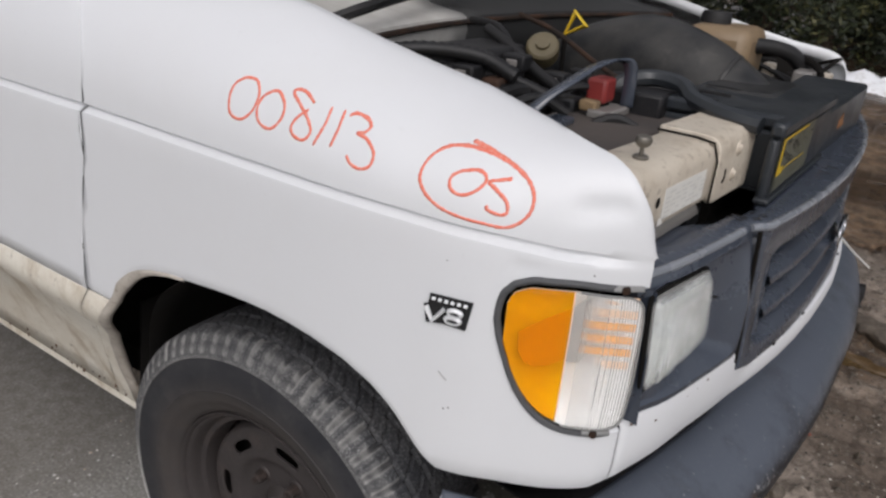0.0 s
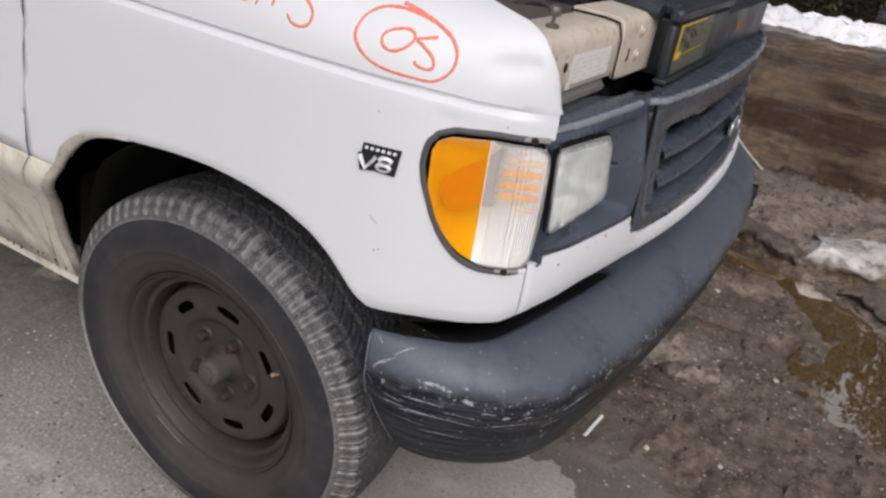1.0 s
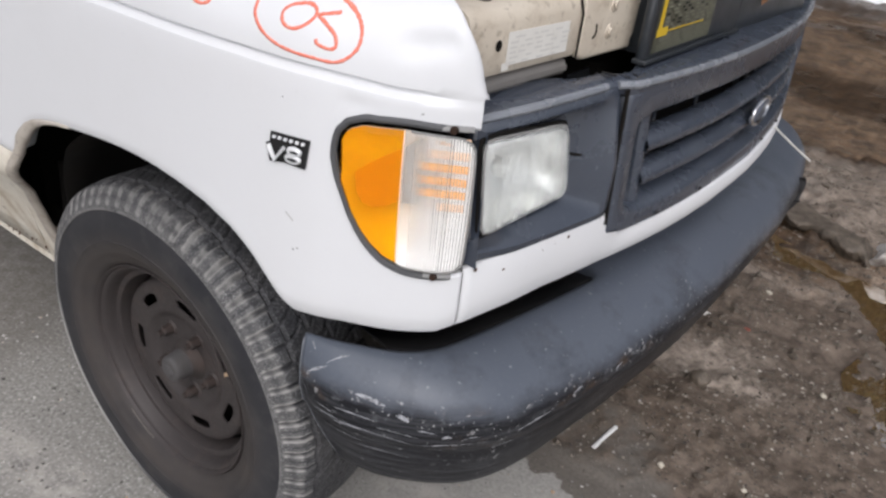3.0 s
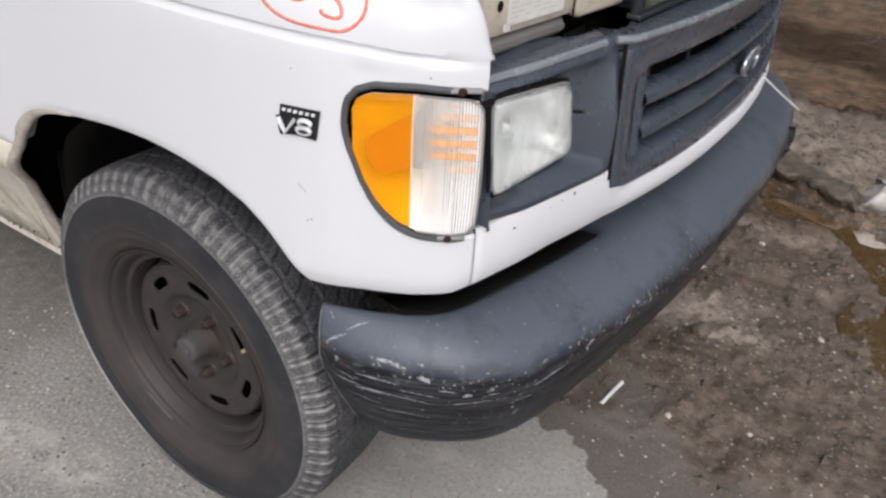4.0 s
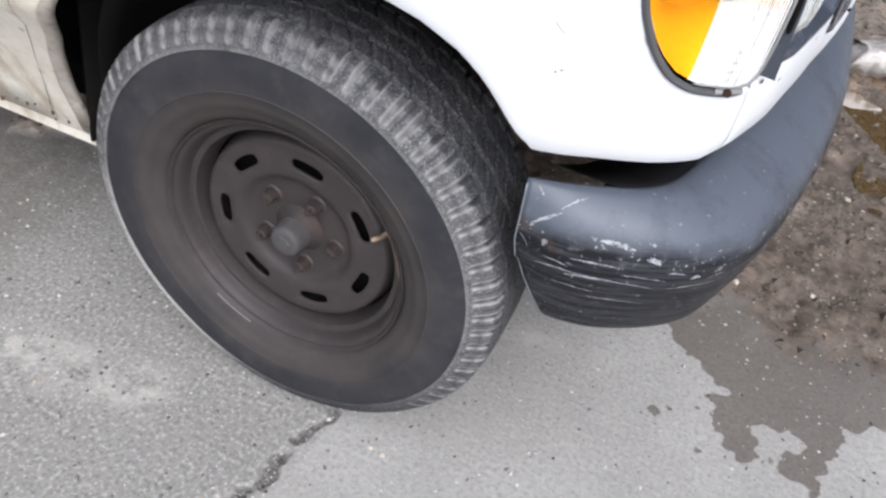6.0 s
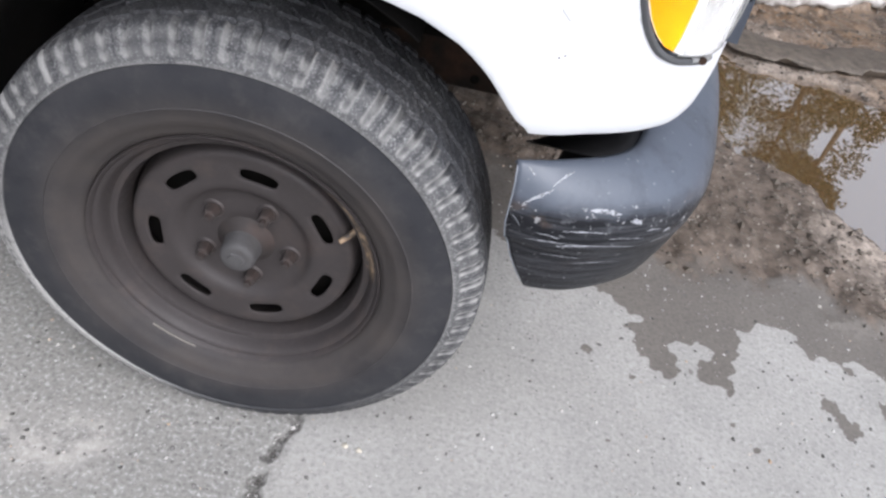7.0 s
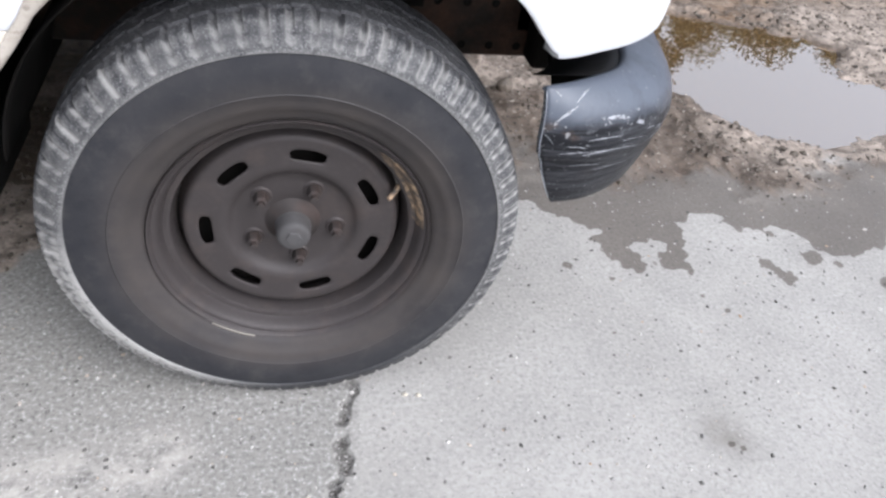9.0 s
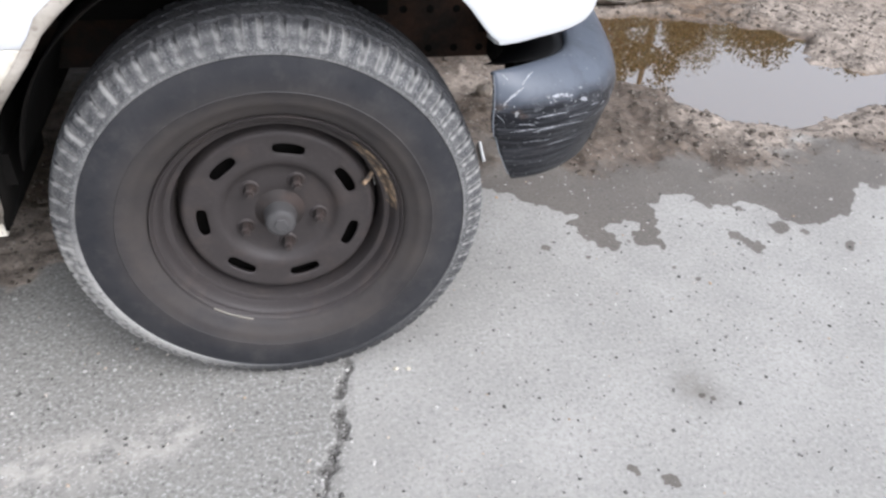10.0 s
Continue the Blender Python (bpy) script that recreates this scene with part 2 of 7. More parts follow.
M_LAMP_GREY = mat("grey_lamp_wall", (0.36, 0.34, 0.32), 0.4)
M_CAVITY_SHADE = mat("amber_cavity_shade", (0.78, 0.62, 0.46), 0.5)
M_LENS_EDGE = mat("hazy_lens_edge", (0.22, 0.22, 0.215), 0.35)
M_BADGE_B = mat("black_badge_plastic", (0.012, 0.012, 0.013), 0.25)
M_BADGE_S = mat("silver_badge_letters", (0.72, 0.73, 0.74), 0.4, 0.35)
M_RED = mat("red_paint_marker", (0.85, 0.16, 0.09), 0.6)
n_ = noise_of(M_RED, 260.0, 3.0, 0.6)
link(M_RED, blend(M_RED, ramp(M_RED, n_, [(0.48, grey(0)), (0.75, grey(0.45))]), (0.80, 0.20, 0.13), (0.84, 0.58, 0.52)), bsdf(M_RED).inputs["Base Color"])
M_YELLOW = mat("yellow_label_ink", (0.62, 0.42, 0.02), 0.5)
M_LABEL = plastic("dusty_paper_label", (0.74, 0.73, 0.69), (0.52, 0.49, 0.43), 0.6, 90.0, 0.4)
M_INK = mat("grey_label_ink", (0.20, 0.20, 0.15), 0.6)
M_FAINT = mat("faint_label_ink", (0.60, 0.59, 0.56), 0.6)
M_OLIVE = mat("faded_label_film", (0.065, 0.067, 0.045), 0.3)
M_OILCAP = plastic("olive_oil_cap_plastic", (0.11, 0.088, 0.045), (0.06, 0.05, 0.03), 0.5, 60.0, 0.5)
M_TAN = plastic("yellowed_reservoir_plastic", (0.24, 0.17, 0.10), (0.12, 0.08, 0.045), 0.45, 60.0, 0.5)
M_REDPL = plastic("red_terminal_cover", (0.24, 0.03, 0.027), (0.14, 0.05, 0.04), 0.5, 80.0, 0.5)
M_WINDOW = mat("dark_window_glass", (0.02, 0.025, 0.028), 0.05)


def ground_material():
    m = mat("yard_ground", (0.35, 0.35, 0.34), 0.85, Specular_IOR_Level=0.35)
    mud, wet, ice, crack, brown = (attribute(m, k) for k in ("mud", "wet", "ice", "crack", "brown"))
    pale = attribute(m, "pale")
    big = noise_of(m, 2.2, 6.0, 0.6)
    mid = noise_of(m, 22.0, 5.0, 0.65)
    fine = noise_of(m, 190.0, 3.0, 0.6)
    grit = noise_of(m, 75.0, 3.0, 0.7)
    vor = node(m, "ShaderNodeTexVoronoi", Scale=72.0)
    link(m, coords(m), vor.inputs["Vector"])
    stones = ramp(m, vor.outputs["Distance"], [(0.12, grey(1)), (0.28, grey(0))])
    pick = ramp(m, vor.outputs["Color"], [(0.55, grey(0)), (0.75, grey(1))])
    tint = ramp(m, vor.outputs["Color"], [(0.0, (0.16, 0.15, 0.14)), (0.55, (0.30, 0.30, 0.31)), (0.8, (0.46, 0.44, 0.41)), (1.0, (0.42, 0.34, 0.26))])
    slab, tan = attribute(m, "slab"), attribute(m, "tan")
    blot = noise_of(m, 7.0, 5.0, 0.6)
    # old concrete, rougher and darker on one side of the crack
    con = blend(m, ramp(m, big, [(0.3, grey(0)), (0.75, grey(1))]), (0.318, 0.306, 0.283), (0.412, 0.400, 0.373))
    con = blend(m, ramp(m, blot, [(0.36, grey(0.30)), (0.60, grey(0))]), con, (0.27, 0.263, 0.25))
    con = blend(m, ramp(m, blot, [(0.56, grey(0)), (0.75, grey(0.2))]), con, (0.45, 0.44, 0.42))
    con = blend(m, maths(m, "MULTIPLY", maths(m, "SUBTRACT", 1.0, slab), 0.65), con, (0.225, 0.217, 0.198))
    rough = maths(m, "SUBTRACT", 1.0, maths(m, "MULTIPLY", slab, 0.50))
    con = blend(m, maths(m, "MULTIPLY", rough, ramp(m, grit, [(0.45, grey(0)), (0.62, grey(0.5))])), con, (0.20, 0.195, 0.185))
    con = blend(m, maths(m, "MULTIPLY", rough, ramp(m, grit, [(0.28, grey(0.4)), (0.42, grey(0))])), con, (0.46, 0.45, 0.435))
    pits = noise_of(m, 120.0, 2.0, 0.5)
    con = blend(m, maths(m, "MULTIPLY", rough, ramp(m, pits, [(0.55, grey(0)), (0.68, grey(0.60))])), con, (0.13, 0.127, 0.12))
    con = blend(m, maths(m, "MULTIPLY", rough, ramp(m, pits, [(0.34, grey(0.5)), (0.44, grey(0))])), con, (0.50, 0.485, 0.465))
    con = blend(m, maths(m, "MULTIPLY", stones, maths(m, "MULTIPLY", pick, 0.45)), con, tint)
    con = blend(m, maths(m, "MULTIPLY", pale, ramp(m, mid, [(0.4, grey(0)), (0.6, grey(0.6))])), con, (0.52, 0.49, 0.45))
    # tan: a round brown stain, and the van's shade put into the colour
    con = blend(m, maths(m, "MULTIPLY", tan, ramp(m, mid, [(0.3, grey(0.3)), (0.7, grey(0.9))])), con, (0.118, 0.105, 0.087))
    # dirt and mud
    clods = noise_of(m, 17.0, 7.0, 0.72)
    dirt = blend(m, ramp(m, mid, [(0.3, grey(0)), (0.7, grey(1))]), (0.160, 0.132, 0.108), (0.44, 0.372, 0.312))
    dirt = blend(m, ramp(m, clods, [(0.32, grey(0.75)), (0.48, grey(0))]), dirt, (0.088, 0.070, 0.056))
    dirt = blend(m, ramp(m, clods, [(0.55, grey(0)), (0.72, grey(0.22))]), dirt, (0.44, 0.37, 0.30))
    crumbs = noise_of(m, 48.0, 6.0, 0.75)
    dirt = blend(m, ramp(m, crumbs, [(0.34, grey(0.75)), (0.46, grey(0))]), dirt, (0.075, 0.058, 0.045))
    dirt = blend(m, ramp(m, crumbs, [(0.56, grey(0)), (0.68, grey(0.55))]), dirt, (0.48, 0.42, 0.36))
    ochre = blend(m, ramp(m, mid, [(0.3, grey(0)), (0.7, grey(1))]), (0.062, 0.034, 0.017), (0.205, 0.118, 0.056))
    streak = noise_of(m, 1.8, 9.0, 0.74, (0.85, 1.35, 1.0))
    ochre = blend(m, ramp(m, streak, [(0.40, grey(0)), (0.62, grey(0.8))]), ochre, (0.19, 0.140, 0.098))
    ochre = blend(m, ramp(m, streak, [(0.30, grey(0.85)), (0.45, grey(0))]), ochre, (0.048, 0.032, 0.021))
    rut = noise_of(m, 7.0, 8.0, 0.75, (0.8, 1.2, 1.0))
    ochre = blend(m, ramp(m, rut, [(0.42, grey(0.8)), (0.52, grey(0))]), ochre, (0.035, 0.026, 0.019))
    ochre = blend(m, ramp(m, rut, [(0.56, grey(0)), (0.68, grey(0.6))]), ochre, (0.25, 0.19, 0.14))
    ochre = blend(m, ramp(m, crumbs, [(0.36, grey(0.7)), (0.47, grey(0))]), ochre, (0.045, 0.033, 0.023))
    ochre = blend(m, ramp(m, crumbs, [(0.55, grey(0)), (0.66, grey(0.5))]), ochre, (0.33, 0.27, 0.21))
    dirt = blend(m, brown, dirt, ochre)
    dirt = blend(m, ramp(m, fine, [(0.60, grey(0)), (0.72, grey(0.4))]), dirt, (0.26, 0.24, 0.21))
    dirt = blend(m, maths(m, "MULTIPLY", stones, maths(m, "MULTIPLY", pick, 0.5)), dirt, tint)
    edge = maths(m, "ADD", mud, maths(m, "MULTIPLY", maths(m, "SUBTRACT", mid, 0.5), 1.1))
    c = blend(m, ramp(m, edge, [(0.25, grey(0)), (0.75, grey(1))]), con, dirt)
    wedge = maths(m, "ADD", wet, maths(m, "MULTIPLY", maths(m, "SUBTRACT", grit, 0.5), 0.45))
    w = ramp(m, wedge, [(0.34, grey(0)), (0.66, grey(1))])
    c = blend(m, maths(m, "MULTIPLY", w, 0.82), c, (0.325, 0.287, 0.255), "MULTIPLY")
    iedge = maths(m, "ADD", ice, maths(m, "MULTIPLY", maths(m, "SUBTRACT", mid, 0.5), 0.8))
    i = ramp(m, iedge, [(0.45, grey(0)), (0.95, grey(0.85))])
    c = blend(m, i, c, (0.38, 0.325, 0.275))
    c = blend(m, maths(m, "MULTIPLY", crack, ramp(m, grit, [(0.36, grey(1)), (0.60, grey(0.25))])), c, (0.045, 0.040, 0.035))
    link(m, c, bsdf(m).inputs["Base Color"])
    r = blend(m, w, grey(0.9), grey(0.42))
    film_of_water = maths(m, "MULTIPLY", brown, ramp(m, streak, [(0.47, grey(0)), (0.56, grey(0.85))]))
    r = blend(m, film_of_water, r, grey(0.22))
    link(m, r, bsdf(m).inputs["Roughness"])
    h = maths(m, "ADD", maths(m, "MULTIPLY", grit, 0.35), maths(m, "MULTIPLY", fine, 0.2))
    h = maths(m, "ADD", h, maths(m, "MULTIPLY", maths(m, "MULTIPLY", stones, pick), 0.7))
    h = maths(m, "ADD", h, maths(m, "MULTIPLY", mud, maths(m, "ADD", maths(m, "MULTIPLY", mid, 3.0), maths(m, "MULTIPLY", grit, 0.8))))
    bump(m, h, 0.45, 0.004)
    return m


M_GROUND = ground_material()
M_WATER = mat("muddy_puddle_water", (0.17, 0.105, 0.045), 0.02, IOR=3.2, Coat_Weight=1.0, Coat_Roughness=0.0, Coat_IOR=4.0)
M_WATER_N = noise_of(M_WATER, 3.0, 3.0)
bump(M_WATER, M_WATER_N, 0.02, 0.002)
M_SNOW = mat("old_snow", (0.80, 0.81, 0.83), 0.7)
n_ = noise_of(M_SNOW, 6.0, 6.0, 0.65)
link(M_SNOW, ramp(M_SNOW, n_, [(0.3, (0.45, 0.43, 0.40)), (0.5, (0.80, 0.81, 0.83)), (1, (0.85, 0.86, 0.88))]), bsdf(M_SNOW).inputs["Base Color"])
bump(M_SNOW, n_, 0.5, 0.05)
M_SLUSH = mat("dirty_ice_slush", (0.4, 0.38, 0.35), 0.55)
n_ = noise_of(M_SLUSH, 8.0, 7.0, 0.7)
link(M_SLUSH, ramp(M_SLUSH, n_, [(0.30, (0.06, 0.05, 0.042)), (0.40, (0.24, 0.21, 0.185)), (0.52, (0.52, 0.49, 0.46)), (0.75, (0.68, 0.66, 0.63))]), bsdf(M_SLUSH).inputs["Base Color"])
bump(M_SLUSH, noise_of(M_SLUSH, 40.0, 5.0, 0.7), 0.6, 0.01)
M_CLOD = mat("wet_earth_clod", (0.07, 0.055, 0.042), 0.6)
n_ = noise_of(M_CLOD, 30.0, 6.0, 0.7)
link(M_CLOD, ramp(M_CLOD, n_, [(0.3, (0.035, 0.027, 0.02)), (0.7, (0.16, 0.13, 0.10))]), bsdf(M_CLOD).inputs["Base Color"])
bump(M_CLOD, n_, 0.6, 0.01)
M_STONE = mat("gravel", (0.3, 0.29, 0.27), 0.8)
geo_ = M_STONE.node_tree.nodes.new("ShaderNodeNewGeometry")
link(M_STONE, ramp(M_STONE, geo_.outputs["Random Per Island"], [(0.0, (0.03, 0.026, 0.022)), (0.40, (0.10, 0.086, 0.070)), (0.75, (0.20, 0.175, 0.145)), (0.95, (0.28, 0.25, 0.215)), (1.0, (0.46, 0.43, 0.38))]), bsdf(M_STONE).inputs["Base Color"])
M_GRIT = mat("concrete_grit", (0.3, 0.29, 0.27), 0.8)
geo_ = M_GRIT.node_tree.nodes.new("ShaderNodeNewGeometry")
link(M_GRIT, ramp(M_GRIT, geo_.outputs["Random Per Island"], [(0.0, (0.07, 0.066, 0.06)), (0.35, (0.20, 0.19, 0.18)), (0.7, (0.36, 0.35, 0.33)), (0.92, (0.55, 0.53, 0.50)), (1.0, (0.40, 0.28, 0.18))]), bsdf(M_GRIT).inputs["Base Color"])
M_PEBBLE = mat("pale_tan_stone", (0.50, 0.46, 0.38), 0.8)
M_LEAF = mat("dark_evergreen_leaf", (0.035, 0.055, 0.02), 0.55)
geo_ = M_LEAF.node_tree.nodes.new("ShaderNodeNewGeometry")
link(M_LEAF, ramp(M_LEAF, geo_.outputs["Random Per Island"], [(0.0, (0.008, 0.011, 0.005)), (0.75, (0.022, 0.030, 0.010)), (1.0, (0.07, 0.065, 0.018))]), bsdf(M_LEAF).inputs["Base Color"])
M_BARK = plastic("rough_bark", (0.07, 0.05, 0.035), (0.12, 0.09, 0.07), 0.9, 30.0, 0.6)


# ------------------------------------------------------------------ mesh helpers
def face_out(bm, out=None):
    bmesh.ops.recalc_face_normals(bm, faces=bm.faces)
    if out is not None and sum((f.normal * f.calc_area() for f in bm.faces), Vector()).dot(Vector(out)) < 0:
        bmesh.ops.reverse_faces(bm, faces=bm.faces)


def part(name, bm, material, parent, label="", smooth=True, solid=0.0, bevel=0.0, out=None):
    """Links a bmesh or mesh as one object under parent; out: the way that an open sheet faces."""
    if isinstance(bm, bpy.types.Mesh):
        me = bm
    else:
        face_out(bm, out)
        me = bpy.data.meshes.new(name)
        bm.to_mesh(me)
        bm.free()
    if not me.materials:
        me.materials.append(material)
    if smooth:
        me.polygons.foreach_set("use_smooth", [True] * len(me.polygons))
    ob = new(name, me)
    ob.parent = parent
    if solid:
        s = ob.modifiers.new("thickness", "SOLIDIFY")
        s.thickness, s.offset = solid, -1.0
    if bevel:
        b = ob.modifiers.new("bevel", "BEVEL")
        b.width, b.segments, b.limit_method, b.angle_limit = bevel, 2, "ANGLE", radians(40)
    if smooth and not isinstance(bm, bpy.types.Mesh):
        me.set_sharp_from_angle(angle=radians(42))
    if label:
        ob["label"] = label
    return ob


def thing(name, label, category, at=(0, 0, 0), **kw):
    ob = new(name)
    ob.location = at
    return tagged(ob, label, category, **kw)


def mesh_from(verts, faces):
    bm = bmesh.new()
    vs = [bm.verts.new(v) for v in verts]
    for f in faces:
        try:
            bm.faces.new([vs[i] for i in f])
        except ValueError:
            pass
    return bm


def grid(rows, close_u=False, close_v=False):
    """A sheet through rows of points, all rows of one length."""
    nu, nv = len(rows), len(rows[0])
    verts = [p for row in rows for p in row]
    faces = []
    for i in range(nu if close_u else nu - 1):
        for j in range(nv if close_v else nv - 1):
            a, b = i * nv + j, i * nv + (j + 1) % nv
            c, d = ((i + 1) % nu) * nv + (j + 1) % nv, ((i + 1) % nu) * nv + j
            faces.append((a, b, c, d))
    return mesh_from(verts, faces)


def box(x0, x1, y0, y1, z0, z1, bm=None):
    bm = bm or bmesh.new()
    vs = [bm.verts.new((x, y, z)) for x in (x0, x1) for y in (y0, y1) for z in (z0, z1)]
    for f in ((0, 1, 3, 2), (4, 6, 7, 5), (0, 4, 5, 1), (2, 3, 7, 6), (0, 2, 6, 4), (1, 5, 7, 3)):
        bm.faces.new([vs[i] for i in f])
    return bm


def tube(points, radius, sides=8, closed=False, bm=None, flat=1.0):
    """A round bar along points; radius is one number or one a point."""
    bm = bm or bmesh.new()
    pts = [Vector(p) for p in points]
    n = len(pts)
    rs = radius if isinstance(radius, (list, tuple)) else [radius] * n
    rings, up = [], None
    for i, p in enumerate(pts):
        a = pts[(i - 1) % n] if closed or i > 0 else p
        b = pts[(i + 1) % n] if closed or i < n - 1 else p
        d = (b - a).normalized()
        if up is None:
            up = d.orthogonal().normalized()
        side = d.cross(up).normalized()
        up = side.cross(d).normalized()
        rings.append([bm.verts.new(p + rs[i] * (math.cos(k * math.tau / sides) * up + flat * math.sin(k * math.tau / sides) * side)) for k in range(sides)])
    for i in range(n if closed else n - 1):
        r0, r1 = rings[i], rings[(i + 1) % n]
        for k in range(sides):
            bm.faces.new((r0[k], r0[(k + 1) % sides], r1[(k + 1) % sides], r1[k]))
    if not closed:
        bm.faces.new(rings[0][::-1])
        bm.faces.new(rings[-1])
    return bm


def smooth_path(points, per=8):
    """A Catmull-Rom line through points."""
    p = [Vector(q) for q in points]
    p = [2 * p[0] - p[1], *p, 2 * p[-1] - p[-2]]
    out = []
    for i in range(1, len(p) - 2):
        for k in range(per):
            t = k / per
            out.append(0.5 * (2 * p[i] + (p[i + 1] - p[i - 1]) * t + (2 * p[i - 1] - 5 * p[i] + 4 * p[i + 1] - p[i + 2]) * t * t + (3 * p[i] - p[i - 1] - 3 * p[i + 1] + p[i + 2]) * t ** 3))
    out.append(p[-2])
    return out


def lathe(profile, steps, axis="y", arc=math.tau):
    """Turns (radius, along) pairs round an axis."""
    rows = []
    n = steps if arc == math.tau else steps + 1
    for k in range(n):
        a = arc * k / steps
        c, s = math.cos(a), math.sin(a)
        rows.append([(r * c, h, r * s) if axis == "y" else (r * c, r * s, h) if axis == "z" else (h, r * c, r * s) for r, h in profile])
    return grid(rows, close_u=arc == math.tau)


def interp(x, table):
    xs, ys = zip(*table)
    return float(np.interp(x, xs, ys))


# ------------------------------------------------------------------ ground
def in_poly(x, y, poly):
    inside = np.zeros(x.shape, bool)
    for (x0, y0), (x1, y1) in zip(poly, poly[1:] + poly[:1]):
        hit = ((y0 > y) != (y1 > y)) & (x < (x1 - x0) * (y - y0) / (y1 - y0 + 1e-12) + x0)
        inside ^= hit
    return inside


def line_distance(x, y, line, closed=False):
    d = np.full(x.shape, 1e9)
    for (x0, y0), (x1, y1) in zip(line, line[1:] + (line[:1] if closed else [])):
        ex, ey = x1 - x0, y1 - y0
        u = np.clip(((x - x0) * ex + (y - y0) * ey) / (ex * ex + ey * ey + 1e-12), 0, 1)
        d = np.minimum(d, np.hypot(x - x0 - u * ex, y - y0 - u * ey))
    return d


def signed(x, y, poly):
    d = line_distance(x, y, poly, True)
    return np.where(in_poly(x, y, poly), d, -d)


def value_noise(x, y, scale, seed):
    rng = np.random.RandomState(seed)
    table = rng.rand(256, 256)
    u, v = x / scale, y / scale
    i, j = np.floor(u).astype(int), np.floor(v).astype(int)
    f, g = u - i, v - j
    f, g = f * f * (3 - 2 * f), g * g * (3 - 2 * g)
    t = lambda a, b: table[a % 256, b % 256]
    return (t(i, j) * (1 - f) + t(i + 1, j) * f) * (1 - g) + (t(i, j + 1) * (1 - f) + t(i + 1, j + 1) * f) * g


def fractal(x, y, scale, seed, octaves=4):
    total, amp = np.zeros(x.shape), 1.0
    for k in range(octaves):
        total += amp * (value_noise(x, y, scale / 2 ** k, seed + k) - 0.5)
        amp *= 0.55
    return total


def step01(v):
    v = np.clip(v, 0, 1)
    return v * v * (3 - 2 * v)


# edge of the damp, dirt-covered part of the yard
DIRT = [(0.30, -0.25), (0.532, -0.36), (0.592, -0.355), (0.666, -0.389), (0.727, -0.437), (0.800, -0.497), (0.780, -0.556), (0.783, -0.620), (0.830, -0.648), (0.900, -0.652), (0.935, -0.664), (0.978, -0.655), (0.992, -0.580), (1.060, -0.505), (1.042, -0.469), (1.096, -0.445), (1.150, -0.437), (1.210, -0.510), (1.370, -0.522),
        (1.425, -0.590), (1.505, -0.630), (1.62, -0.60), (1.742, -0.477), (1.85, -0.46), (2.6, -0.62), (4.0, -0.9), (9.0, -1.6), (60, -8), (60, 60), (-60, 60), (-60, 1.0), (-1.5, 0.25), (-0.7, -0.30)]
DRY = [(0.826, -0.585), (0.850, -0.556), (0.872, -0.540), (0.945, -0.538), (0.950, -0.560), (0.928, -0.606), (0.905, -0.630), (0.870, -0.620)]
PUDDLE = [(1.13, 0.62), (1.16, 0.48), (1.28, 0.36), (1.41, 0.23), (1.50, 0.07), (1.62, -0.01), (1.79, -0.03), (2.1, 0.04), (2.5, 0.06), (3.2, 0.12), (3.3, 0.24), (2.55, 0.30), (2.20, 0.44), (2.25, 0.56), (2.42, 0.70), (2.2, 0.84), (1.98, 0.93), (1.78, 1.04), (1.5, 1.05), (1.30, 1.03), (1.19, 0.88)]
RUNNEL = [(0.55, 1.45), (0.60, 1.33), (0.70, 1.24), (0.935, 1.19), (1.05, 1.00), (1.16, 0.86), (1.30, 0.98), (1.28, 1.12), (1.19, 1.22), (1.08, 1.31), (0.95, 1.33), (0.80, 1.40), (0.66, 1.50)]
LEDGE = [(-3.0, 2.3), (0.10, 1.86), (0.48, 1.64), (0.63, 1.56), (0.82, 1.45), (0.97, 1.40), (1.14, 1.46), (1.30, 1.53), (1.49, 1.66), (2.2, 2.0), (6, 3.0), (6, 3.6), (2.4, 2.9), (1.0, 2.6), (0.2, 2.8), (-3, 3.2)]
LITTER = [(-0.50, -0.50), (-0.56, -0.565), (-0.64, -0.60), (-0.75, -0.57), (-1.4, -0.55), (-1.4, 0.3), (-0.4, 0.3), (-0.35, -0.2)]
CRACK = [(0.13, -0.80), (0.112, -0.94), (0.105, -0.985), (0.088, -1.02), (0.090, -1.055), (0.076, -1.09), (0.078, -1.12), (0.055, -1.18), (0.05, -1.21), (0.028, -1.26), (0.01, -1.36), (-0.03, -1.5), (-0.05, -1.8)]
SPOTS = [(0.663, -0.62, 0.012), (0.754, -0.683, 0.014), (1.20, -0.645, 0.022), (1.245, -0.692, 0.026), (1.352, -0.620, 0.030), (1.505, -0.73, 0.022), (1.42, -0.66, 0.014), (0.605, -1.297, 0.012), (0.612, -1.310, 0.008), (0.666, -1.334, 0.013), (0.828, -1.158, 0.006), (0.850, -1.168, 0.0075), (1.155, -0.57, 0.01), (0.97, -0.75, 0.008), (1.01, -0.80, 0.008), (0.70, -0.85, 0.007)]


